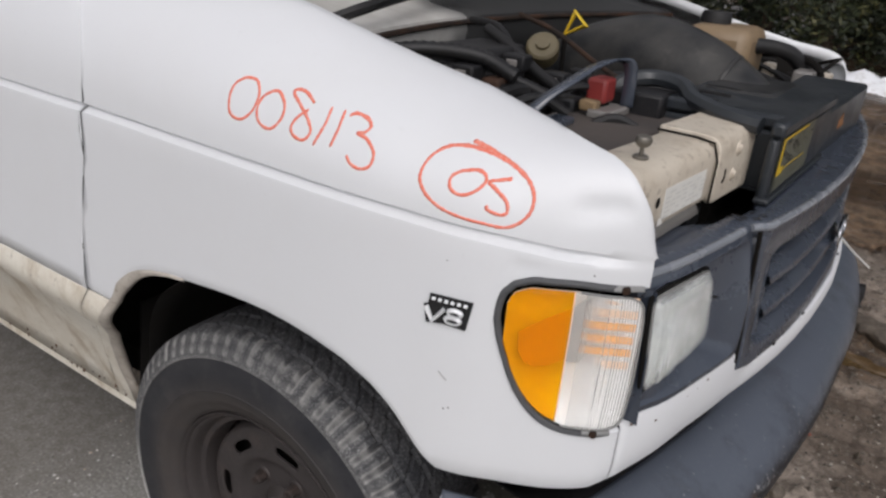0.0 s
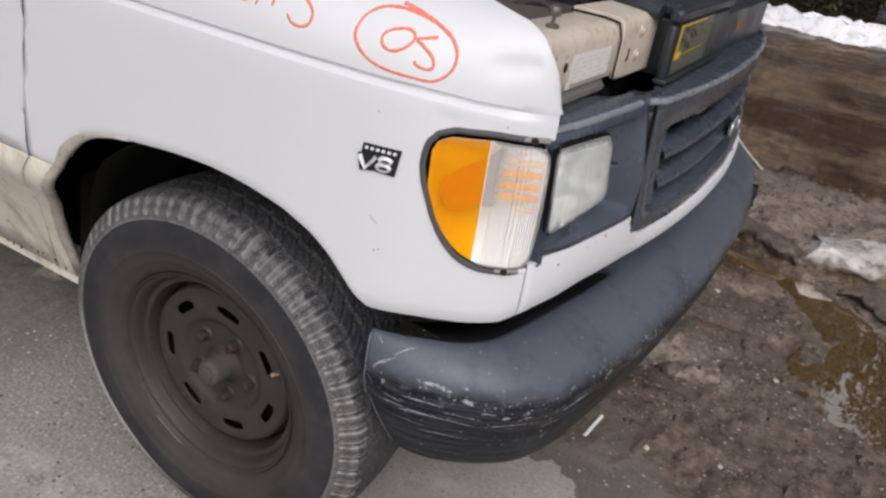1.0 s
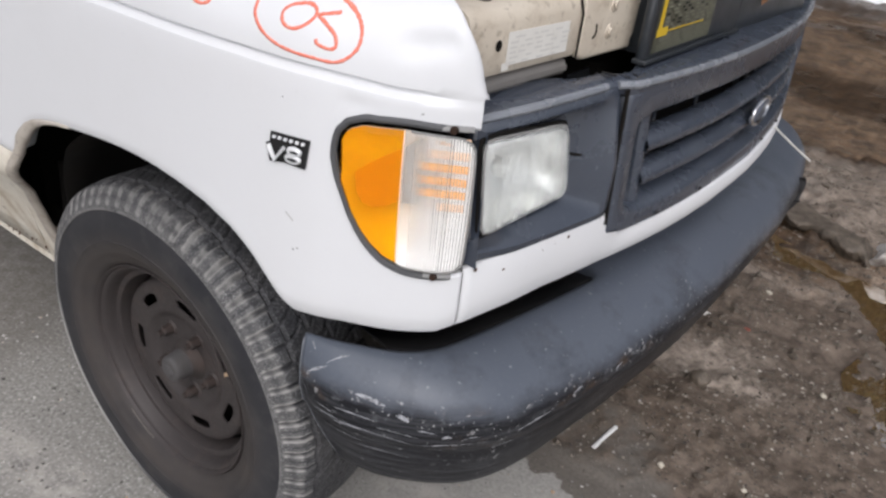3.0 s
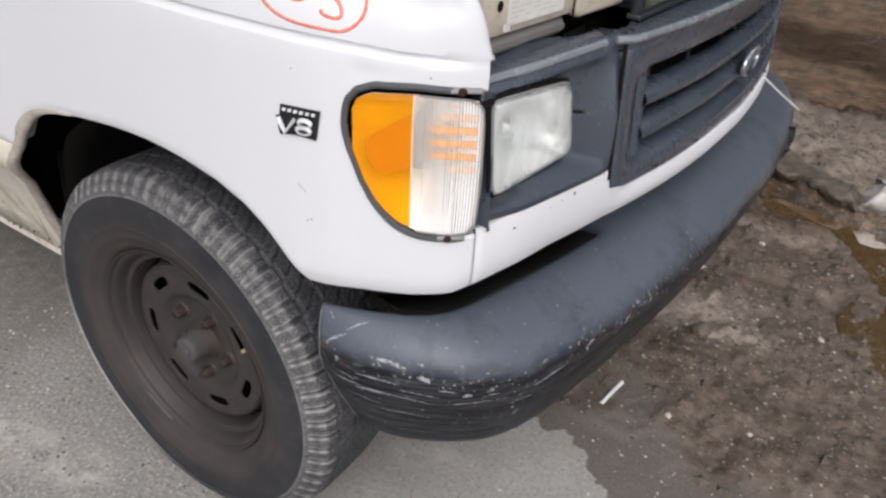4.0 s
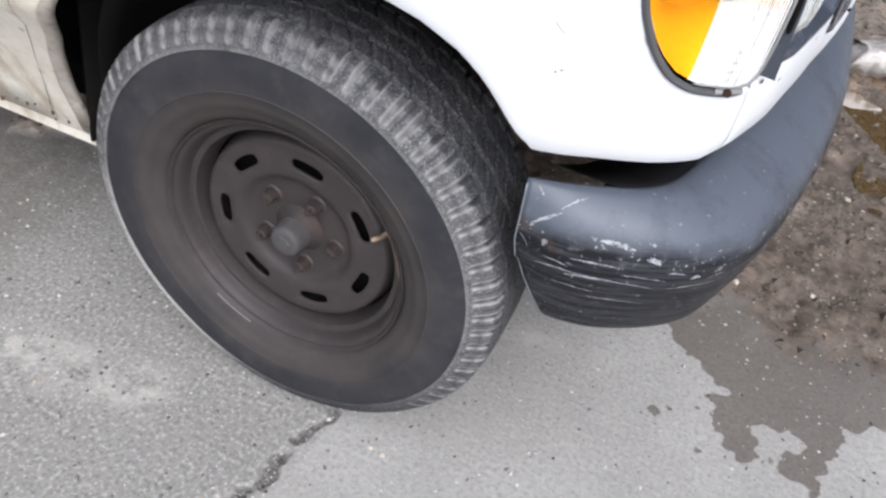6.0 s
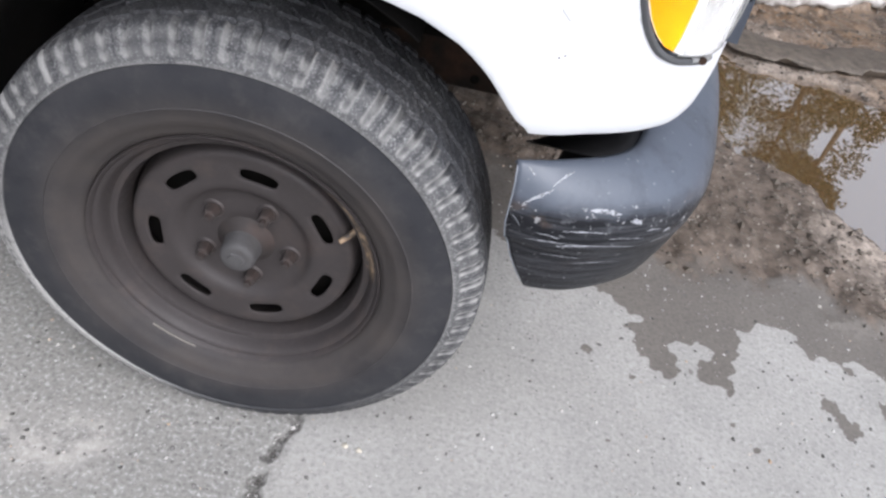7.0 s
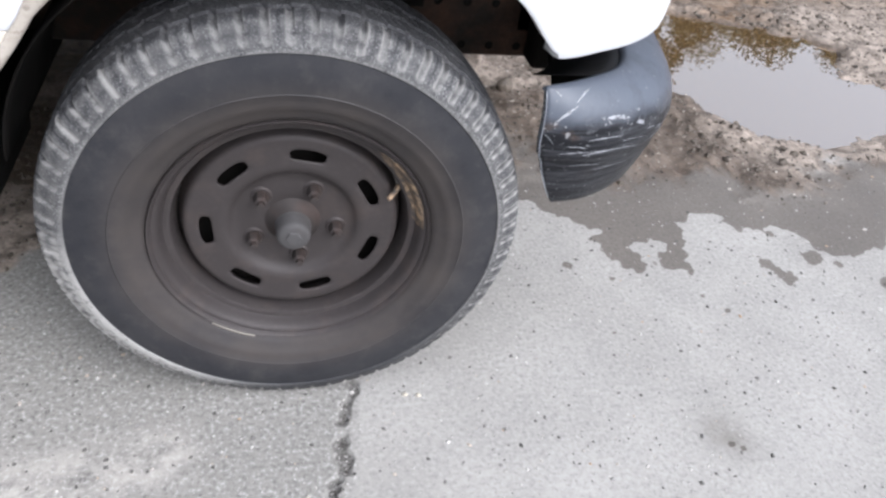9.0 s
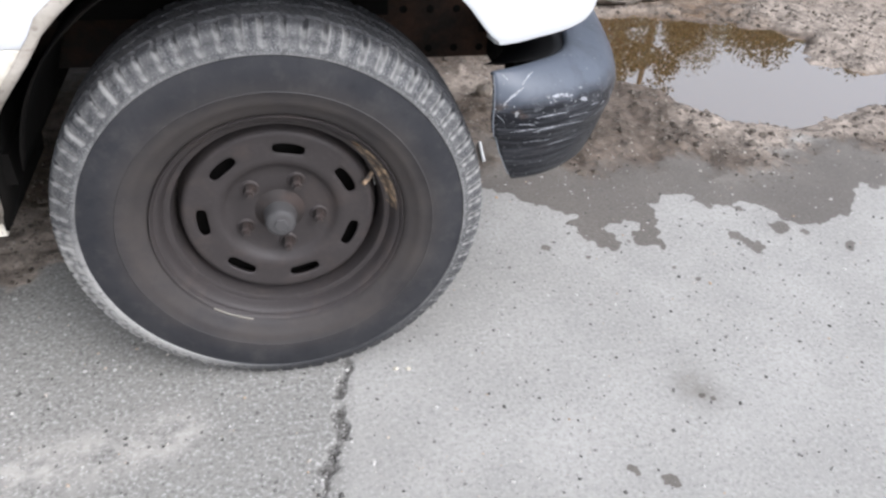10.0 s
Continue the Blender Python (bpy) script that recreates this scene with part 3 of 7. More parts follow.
def ground_height(x, y):
    """Height of the yard, with how muddy, icy and cracked it is."""
    wob = fractal(x, y, 0.10, 3) * 0.05 + fractal(x, y, 0.028, 5, 2) * 0.034
    dirt = signed(x, y, DIRT) + wob
    dirt = np.minimum(dirt, 0.004 - signed(x, y, DRY) + wob)
    mud = step01((dirt - 0.10 + fractal(x, y, 0.25, 9) * 0.22) / 0.26)
    mud = np.maximum(mud, step01((signed(x, y, LITTER) + fractal(x, y, 0.12, 11) * 0.15) / 0.08))
    wet = step01(dirt / 0.012 + 0.5)
    far = step01((np.hypot(x - 0.8, y) - 3.0) / 3.0)
    drying = step01((fractal(x * 0.5, y, 0.7, 31) + 0.30) / 0.6)
    rough = mud * (fractal(x, y, 0.35, 17) * 0.030 + fractal(x, y, 0.13, 21, 3) * 0.022 + np.abs(fractal(x, y, 0.05, 23, 2)) * 0.016)
    z = rough + fractal(x, y, 0.05, 41, 2) * 0.0002 * (1 - mud)
    z += far * fractal(x * 0.45, y, 1.3, 57) * 0.13 * mud
    pud = signed(x, y, PUDDLE) + fractal(x, y, 0.12, 61) * 0.06
    run = signed(x, y, RUNNEL) + fractal(x, y, 0.10, 67) * 0.06
    hollow = np.maximum(step01(pud / 0.10 + 0.4), 0.8 * step01(run / 0.08 + 0.4))
    z = z * (1 - 0.75 * hollow) - 0.024 * hollow
    ledge = signed(x, y, LEDGE) + fractal(x, y, 0.14, 71) * 0.10
    up = step01(ledge / 0.05 + 0.3)
    z += up * (0.040 + fractal(x, y, 0.22, 77, 3) * 0.04)
    ice = up * step01((0.55 - np.abs(ledge - 0.42)) / 0.3) * step01((x - 0.2) / 0.4) * 0.70
    ice = np.maximum(ice, 0.12 * step01((fractal(x, y, 0.7, 83) - 0.12) / 0.15) * step01((y - 1.3) / 0.5))
    crack_d = line_distance(x, y, CRACK) + fractal(x, y, 0.030, 91, 4) * 0.024
    crack = 1 - step01((crack_d - 0.0025) / 0.0055)
    z -= crack * 0.008
    for sx, sy, sr in SPOTS:
        wet = np.maximum(wet, 1 - step01((np.hypot(x - sx, y - sy) + fractal(x, y, 0.03, 97) * sr * 1.6 - sr * 0.6) / (sr * 0.4)))
    # the wet skirt is dark; further out the mud dries in patches
    wet = wet * np.where(dirt > 0.30, 0.35 + 0.65 * np.maximum(drying, hollow), 1.0)
    wet = wet * (1 - 0.7 * step01((x - 1.15) / 0.5) * step01((dirt - 0.15) / 0.2) * (1 - hollow))
    pale = step01((0.10 - line_distance(x, y, [(-0.55, -1.13), (-0.22, -1.08)])) / 0.1) + step01((0.06 - line_distance(x, y, [(0.30, -0.62), (0.42, -0.55)])) / 0.08)
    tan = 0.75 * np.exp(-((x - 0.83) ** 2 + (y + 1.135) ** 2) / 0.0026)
    # concrete darkened at low x in place of the van's shadow
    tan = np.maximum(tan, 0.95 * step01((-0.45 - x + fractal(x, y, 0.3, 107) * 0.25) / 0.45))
    slab = step01((x - 0.10 - (y + 0.95) * 0.16) / 0.04)
    brown = step01((y - 0.75 + fractal(x, y, 0.5, 103) * 0.7) / 0.9)
    return z, mud, wet, ice, crack, pale, brown, slab, tan


def spaced(lo, hi, step, reach, grow=1.13):
    inner = list(np.arange(lo, hi + step / 2, step))
    left, right, s = [], [], step
    a, b = inner[0], inner[-1]
    while b < reach:
        s *= grow
        a, b = a - s, b + s
        left.append(a)
        right.append(b)
    return np.array(left[::-1] + inner + right)


gx = np.unique(np.r_[spaced(-1.2, 2.5, 0.011, 400), np.arange(-0.06, 0.16, 0.004), np.arange(0.50, 1.62, 0.0055)])
gx = gx[np.r_[True, np.diff(gx) > 0.0015]]
gy = np.unique(np.r_[spaced(-1.65, 2.1, 0.012, 400), np.arange(-1.44, -0.36, 0.0055)])
gy = gy[np.r_[True, np.diff(gy) > 0.0015]]
GX, GY = np.meshgrid(gx, gy)
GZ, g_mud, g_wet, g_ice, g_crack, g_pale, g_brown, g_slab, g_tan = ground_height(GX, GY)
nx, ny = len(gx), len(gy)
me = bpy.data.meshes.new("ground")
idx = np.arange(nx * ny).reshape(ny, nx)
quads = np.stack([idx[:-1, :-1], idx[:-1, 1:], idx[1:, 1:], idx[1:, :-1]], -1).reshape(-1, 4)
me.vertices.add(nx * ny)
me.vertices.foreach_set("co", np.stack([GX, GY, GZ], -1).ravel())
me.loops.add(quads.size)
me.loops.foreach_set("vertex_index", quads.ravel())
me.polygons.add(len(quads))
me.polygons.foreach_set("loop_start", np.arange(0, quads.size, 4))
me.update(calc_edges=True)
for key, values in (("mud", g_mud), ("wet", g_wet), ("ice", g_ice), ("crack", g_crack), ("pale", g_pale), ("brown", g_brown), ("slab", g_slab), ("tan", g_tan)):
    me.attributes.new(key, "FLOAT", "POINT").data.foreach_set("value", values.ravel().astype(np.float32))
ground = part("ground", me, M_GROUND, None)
tagged(ground, "cracked grey concrete yard running into wet brown mud", "ground", kind="structure")


def water(name, poly, z, label):
    xs = [p[0] for p in poly]
    ys = [p[1] for p in poly]
    bm = bmesh.new()
    bm.faces.new([bm.verts.new((x + (x - np.mean(xs)) * 0.10, y + (y - np.mean(ys)) * 0.10, z)) for x, y in poly])
    ob = part(name, bm, M_WATER, None, smooth=False)
    return tagged(ob, label, "puddle", kind="structure")


water("puddle", PUDDLE, -0.0105, "muddy brown puddle reflecting sky and trees")
water("puddle", RUNNEL, -0.0125, "shallow brown runnel of meltwater in the mud")


def height_at(x, y):
    return float(ground_height(np.array([[x]]), np.array([[y]]))[0][0, 0])


def scatter_stones(name, count, area, size, seed, label, keep, material=None):
    """Many small stones lying on the yard, in one mesh."""
    rng = np.random.RandomState(seed)
    px = rng.uniform(area[0], area[1], count * 3)
    py = rng.uniform(area[2], area[3], count * 3)
    z, mud, wet, ice, crack, *_ = ground_height(px[None], py[None])
    ok = np.nonzero(keep(px, py, mud[0], crack[0], z[0]) > rng.rand(count * 3))[0][:count]
    base = np.array([(1, 0, 0), (-1, 0, 0), (0, 1, 0), (0, -1, 0), (0, 0, 1), (0, 0, -1)], float)
    tri = [(0, 2, 4), (2, 1, 4), (1, 3, 4), (3, 0, 4), (2, 0, 5), (1, 2, 5), (3, 1, 5), (0, 3, 5)]
    verts, faces = [], []
    for k in ok:
        s = size[0] * (size[1] / size[0]) ** (rng.rand() ** 2.2)
        t = rng.rand() * math.tau
        b = base * (s * rng.uniform(0.6, 1.3, (6, 1))) * (1, rng.uniform(0.6, 1), rng.uniform(0.45, 0.8))
        b = b @ np.array([(math.cos(t), math.sin(t), 0), (-math.sin(t), math.cos(t), 0), (0, 0, 1)])
        o = len(verts)
        verts += [tuple(q) for q in b + (px[k], py[k], z[0, k] + s * 0.2)]
        faces += [tuple(o + i for i in f) for f in tri]
    me = bpy.data.meshes.new(name)
    me.from_pydata(verts, [], faces)
    ob = part(name, me, material or M_STONE, None, smooth=False)
    return tagged(ob, label, "gravel", kind="stuff")


scatter_stones("gravel", 24000, (0.2, 3.0, -0.6, 2.4), (0.0014, 0.0075), 5, "loose gravel and grit lying in the mud", lambda x, y, mud, crack, z: mud * (z > -0.012) * np.exp(-np.hypot(x - 1.0, y - 0.3) * 0.5))
scatter_stones("grit", 13000, (-0.9, 2.3, -1.9, 0.2), (0.0010, 0.0062), 6, "sparse grit and small pebbles on the concrete", lambda x, y, mud, crack, z: (1 - mud) * np.where(x < 0.1, 1.0, 0.55), M_GRIT)
scatter_stones("crack_debris", 1100, (-0.05, 0.15, -1.6, -0.8), (0.0018, 0.0055), 7, "loose grit packed in the concrete crack", lambda x, y, mud, crack, z: crack, M_GRIT)

scatter_stones("mud_clods", 4500, (0.3, 3.2, -0.35, 2.6), (0.003, 0.020), 8, "wet brown clods of mud", lambda x, y, mud, crack, z: mud * (z > -0.008) * np.exp(-np.hypot(x - 1.0, y - 0.6) * 0.4), M_CLOD)
scatter_stones("ground_litter", 1600, (-1.3, -0.42, -0.62, 0.1), (0.003, 0.012), 9, "dark damp litter and clods on the ground beneath the van", lambda x, y, mud, crack, z: mud, M_CLOD)


def shelf(name, line, width, height, material, label, seed):
    """A lumpy crust with an undercut edge along a line, sloping back into the ground."""
    pts = smooth_path([(x, y, 0) for x, y in line], 14)
    section = smooth_path([(0.055, -0.03, 0), (0.040, 0.15, 0), (0.004, 0.50, 0), (0.0, 0.78, 0), (0.03, 1.0, 0), (0.10, 1.08, 0), (0.30, 0.95, 0), (0.6, 0.6, 0), (0.9, 0.1, 0), (1.0, -0.4, 0)], 4)
    rows = []
    for i, p in enumerate(pts):
        t = (pts[min(i + 1, len(pts) - 1)] - pts[max(i - 1, 0)]).normalized()
        back = Vector((-t.y, t.x, 0))
        taper = min(1.0, i / 8, (len(pts) - 1 - i) / 8) ** 0.6
        row = []
        for q in section:
            b = q.x if q.x < 0.07 else 0.07 + (q.x - 0.07) * width
            v = p + back * b + Vector((0, 0, max(q.y, -0.4) * height * taper))
            k = Vector((v.x, v.y, v.z + seed))
            jag = 0.045 * noise.noise(k * 7) + 0.022 * noise.noise(k * 19) + 0.009 * noise.noise(k * 45)
            v += back * jag * (1.0 if q.x < 0.2 else 0.3) + Vector((0, 0, jag * 0.5 * height / 0.08 * (q.y > 0.4)))
            row.append(tuple(v))
        rows.append(row)
    ob = part(name, grid(rows), material, None, out=(0, 0, 1))
    return tagged(ob, label, "ice", kind="structure")


shelf("ice_shelf", [(0.99, 1.42), (1.10, 1.415), (1.22, 1.455), (1.32, 1.50), (1.49, 1.62), (1.75, 1.78), (2.2, 2.02), (2.9, 2.4)], 0.40, 0.10, M_SLUSH, "dirty crust of old ice with an undercut edge", 3)
shelf("mud_crust", [(1.17, 1.27), (1.214, 1.235), (1.316, 1.17), (1.48, 1.105), (1.75, 1.12), (2.2, 1.28), (3.0, 1.6)], 0.26, 0.038, M_CLOD, "thin frozen mud crust with a broken edge", 9)
shelf("mud_crust", [(0.50, 1.66), (0.63, 1.56), (0.74, 1.50), (0.82, 1.45), (0.92, 1.41), (1.01, 1.41)], 0.25, 0.07, M_CLOD, "ridge of frozen mud beside the ice", 15)


def lump(name, at, size, material, label, category, seed):
    rng = random.Random(seed)
    bm = bmesh.new()
    bmesh.ops.create_icosphere(bm, subdivisions=3, radius=1)
    off = Vector((rng.uniform(0, 50), seed, 0))
    for v in bm.verts:
        v.co *= 1 + 0.35 * noise.noise(v.co * 1.6 + off) + 0.15 * noise.noise(v.co * 4 + off)
        v.co = Vector((v.co.x * size[0], v.co.y * size[1], v.co.z * size[2]))
    ob = part(name, bm, material, None)
    ob.location = (at[0], at[1], height_at(at[0], at[1]) + size[2] * 0.45)
    return tagged(ob, label, category)


lump("dirt_clod", (0.728, 0.258), (0.028, 0.024, 0.028), M_CLOD, "brown clod of earth lying in the mud", "clod", 3)
lump("pebble", (0.209, -0.981), (0.0058, 0.0048, 0.0035), M_PEBBLE, "small cream pebble on the concrete", "pebble", 4)
lump("pebble", (0.235, -0.985), (0.0052, 0.0045, 0.0035), M_PEBBLE, "small cream pebble on the concrete", "pebble", 5)
lump("pebble", (0.766, -0.139), (0.008, 0.008, 0.007), M_PEBBLE, "pale pebble lying in the mud", "pebble", 6)
lump("pebble", (0.952, -0.068), (0.007, 0.006, 0.005), M_PEBBLE, "pale pebble lying in the mud", "pebble", 7)
lump("pebble", (1.030, 0.447), (0.009, 0.008, 0.006), M_PEBBLE, "pale pebble lying in the mud", "pebble", 8)
lump("pebble", (0.755, 0.930), (0.011, 0.008, 0.006), M_PEBBLE, "pale pebble lying in the mud", "pebble", 10)
lump("brick_chip", (0.761, 0.642), (0.011, 0.006, 0.005), mat("red_brick_chip", (0.20, 0.065, 0.045), 0.8), "small chip of red brick in the mud", "chip", 11)
lump("paper_scrap", (0.612, 0.654), (0.045, 0.014, 0.005), M_LABEL, "crumpled white paper scrap in the mud", "scrap", 13)
lump("pebble", (0.570, 0.178), (0.011, 0.010, 0.007), M_PEBBLE, "pale pebble lying in the mud", "pebble", 14)
stick = part("white_stick", tube([(0.611, -0.195, 0.008), (0.617, -0.142, 0.010), (0.625, -0.090, 0.012)], 0.0055, 6), mat("white_plastic", (0.75, 0.75, 0.74), 0.5), None)
tagged(stick, "short white plastic stick lying in the mud", "stick")


# ------------------------------------------------------------------ the van: outline in plan
van = thing("van", "white cargo van with open engine bay and grey bumper", "van")
_plan = smooth_path([(x, y, 0) for x, y in ((-5, -0.998), (-3, -0.998), (-0.5, -0.998), (0, -0.998), (0.2, -0.992), (0.32, -0.978), (0.39, -0.9625), (0.44, -0.9400), (0.48, -0.9210), (0.535, -0.888), (0.566, -0.855), (0.586, -0.815), (0.60, -0.78), (0.619, -0.70), (0.640, -0.60), (0.6736, -0.40), (0.693, -0.2), (0.70, 0.0))], 24)
_PX, _PY = np.array([p.x for p in _plan]), np.array([p.y for p in _plan])


def plan_y(x):
    return float(np.interp(x, _PX, _PY))


def plan_x(y):
    return float(np.interp(-abs(y), _PY, _PX))


def plan_normal(x, y):
    """Outward normal of the body's outline (near side)."""
    k = int(np.clip(np.argmin((_PX - x) ** 2 + (_PY - y) ** 2), 1, len(_PX) - 2))
    t = Vector((_PX[k + 1] - _PX[k - 1], _PY[k + 1] - _PY[k - 1])).normalized()
    return Vector((t.y, -t.x, 0))


def on_side(x, z, d=0.0, side=1):
    """A point of the body's side at x and height z, d metres inside it."""
    y = plan_y(x)
    p = Vector((x, y, z)) - plan_normal(x, y) * d
    return (p.x, p.y * side, p.z)


def on_top(x, z, d, side=1):
    """The same above the feature line, where the panel leans straight inwards."""
    return (x, (plan_y(x) + d) * side, z)


def on_front(y, z, d=0.0):
    x = plan_x(y)
    p = Vector((x, -abs(y), z)) - plan_normal(x, -abs(y)) * d
    return (p.x, p.y if y <= 0 else -p.y, p.z)


CREASE = [(-3, 1.062), (-0.3, 1.060), (0.1, 1.053), (0.29, 1.047), (0.40, 1.041), (0.48, 1.032), (0.52, 1.030), (0.57, 1.031)]
TOP = [(-1.4, 1.42), (-0.45, 1.318), (-0.33, 1.300), (0, 1.248), (0.1, 1.224), (0.2, 1.201), (0.3, 1.179), (0.4, 1.157), (0.45, 1.149), (0.50, 1.140), (0.52, 1.131), (0.53, 1.124), (0.54, 1.113), (0.548, 1.100), (0.554, 1.086), (0.559, 1.067), (0.5625, 1.047), (0.5665, 1.0345)]
SHOULDER = [(-0.33, 0.185), (0.3, 0.182), (0.35, 0.165), (0.40, 0.14), (0.45, 0.095), (0.50, 0.055), (0.54, 0.020), (0.5665, 0.010)]
OPENING = [(0.35, -0.458), (0.42, -0.455), (0.47, -0.448), (0.534, -0.427), (0.58, -0.401), (0.62, -0.373), (0.66, -0.342), (0.695, -0.314), (0.72, -0.296), (0.738, -0.284)]
# inner edge of the wheel opening's rear corner, with the radius of its rounded lip
LIP = [(-0.10, 0.832, 0.001), (-0.14, 0.8255, 0.003), (-0.18, 0.8145, 0.006), (-0.207, 0.8025, 0.010), (-0.232, 0.787, 0.013), (-0.253, 0.769, 0.015), (-0.270, 0.752, 0.016), (-0.284, 0.738, 0.016)]


def lip_out(line, k):
    """Way out of the opening, along the panel, at one point of the lip."""
    a, b = line[max(0, k - 1)], line[min(len(line) - 1, k + 1)]
    t = Vector((b[0] - a[0], b[1] - a[1])).normalized()
    return -abs(t.y), (abs(t.x) if b[1] > 0.73 else 0.0)


ARCH = [(-0.46, 0.7225), (-0.311, 0.7225), (-0.300, 0.737)]
for k in range(len(LIP) - 2, -1, -1):
    n_ = lip_out(LIP, k)
    ARCH.append((LIP[k][0] + n_[0] * LIP[k][2], LIP[k][1] + n_[1] * LIP[k][2]))
ARCH += [(-0.013, 0.842), (0.063, 0.845), (0.111, 0.842), (0.169, 0.833), (0.223, 0.818), (0.267, 0.796), (0.290, 0.778), (0.306, 0.762), (0.322, 0.743), (0.335, 0.727), (0.348, 0.713), (0.362, 0.704)]
LOWER = [(0.362, 0.704), (0.376, 0.703), (0.427, 0.703), (0.50, 0.703), (0.55, 0.708), (0.5665, 0.716)]
SIG_TOP = [(0.4225, 0.945), (0.4235, 0.962), (0.427, 0.977), (0.437, 0.990), (0.455, 0.998), (0.50, 1.000), (0.535, 0.998), (0.562, 0.996), (0.572, 0.992)]
SIG_BOT = [(0.4225, 0.945), (0.425, 0.925), (0.430, 0.908), (0.443, 0.870), (0.457, 0.842), (0.470, 0.824), (0.485, 0.809), (0.509, 0.797), (0.543, 0.794), (0.567, 0.797), (0.572, 0.800)]
SEAM = [(0.30, -0.37), (0.6, -0.374), (0.72, -0.378), (0.82, -0.374), (0.871, -0.362), (0.987, -0.336), (1.06, -0.331), (1.122, -0.330), (1.17, -0.346), (1.216, -0.376), (1.30, -0.44)]


def dent(x, z):
    d = 0.0080 * math.exp(-((x - 0.500) / 0.018) ** 2 - ((z - 1.085) / 0.012) ** 2)
    d += 0.0050 * math.exp(-((x - 0.527) / 0.011) ** 2 - ((z - 1.092) / 0.010) ** 2)
    d -= 0.0015 * math.exp(-((x - 0.515) / 0.010) ** 2 - ((z - 1.075) / 0.010) ** 2)
    d += 0.0025 * math.exp(-((x - 0.44) / 0.020) ** 2 - ((z - 1.012) / 0.008) ** 2)
    return d


def upper_profile(x, z_from, n_mid=10):
    """Depths and heights of the side from z_from up to the hood's edge, with its feature line and round shoulder."""
    zc, zt, sh = interp(x, CREASE), interp(x, TOP), interp(x, SHOULDER)
    out = []
    if z_from < zc - 0.012:
        for k in range(n_mid):
            z = z_from + (zc - 0.010 - z_from) * k / (n_mid - 1)
            out.append((0.0, z))
    else:
        out += [(0.0, z_from + (zc - z_from) * 0.1 * k / (n_mid - 1)) for k in range(n_mid)]
    groove = interp(x, [(0.51, 1.0), (0.555, 0.12)])
    z0 = min(zc + 0.007, zt - 0.001)
    out += [(0.0008, zc - 0.006 if z_from < zc - 0.02 else out[-1][1] + 0.0005), (0.0110 * groove, zc), (0.0130 * groove, min(zc + 0.002, zt - 0.002)), (0.006 * groove, z0)]
    for k in range(1, 15):
        a = k / 14 * math.pi / 2 * 0.94
        out.append((0.006 * groove + max(sh - 0.006, 0.002) * (1 - math.cos(a)) / (1 - math.cos(math.pi / 2 * 0.94)), z0 + (zt - z0) * math.sin(a) / math.sin(math.pi / 2 * 0.94)))
    d, z = out[-1]
    out += [(d + 0.003, z - 0.002), (d + 0.005, z - 0.003 - 0.007 * groove), (d + 0.006, z - 0.005 - 0.025 * groove)]
    return out


ROCKER_SEAM = [(0.35, -0.55), (0.5, -0.50), (0.62, -0.43), (0.72, -0.378), (0.75, -0.377)]
ROCKER = [(0.150, 0.352), (0.138, 0.350), (0.132, 0.358), (0.115, 0.42), (0.080, 0.52), (0.040, 0.61), (0.014, 0.642), (0.001, 0.664), (-0.0042, 0.678), (-0.0055, 0.689), (-0.0050, 0.699), (-0.0034, 0.708), (-0.0017, 0.715), (-0.0004, 0.7195), (0.0006, 0.7228)]


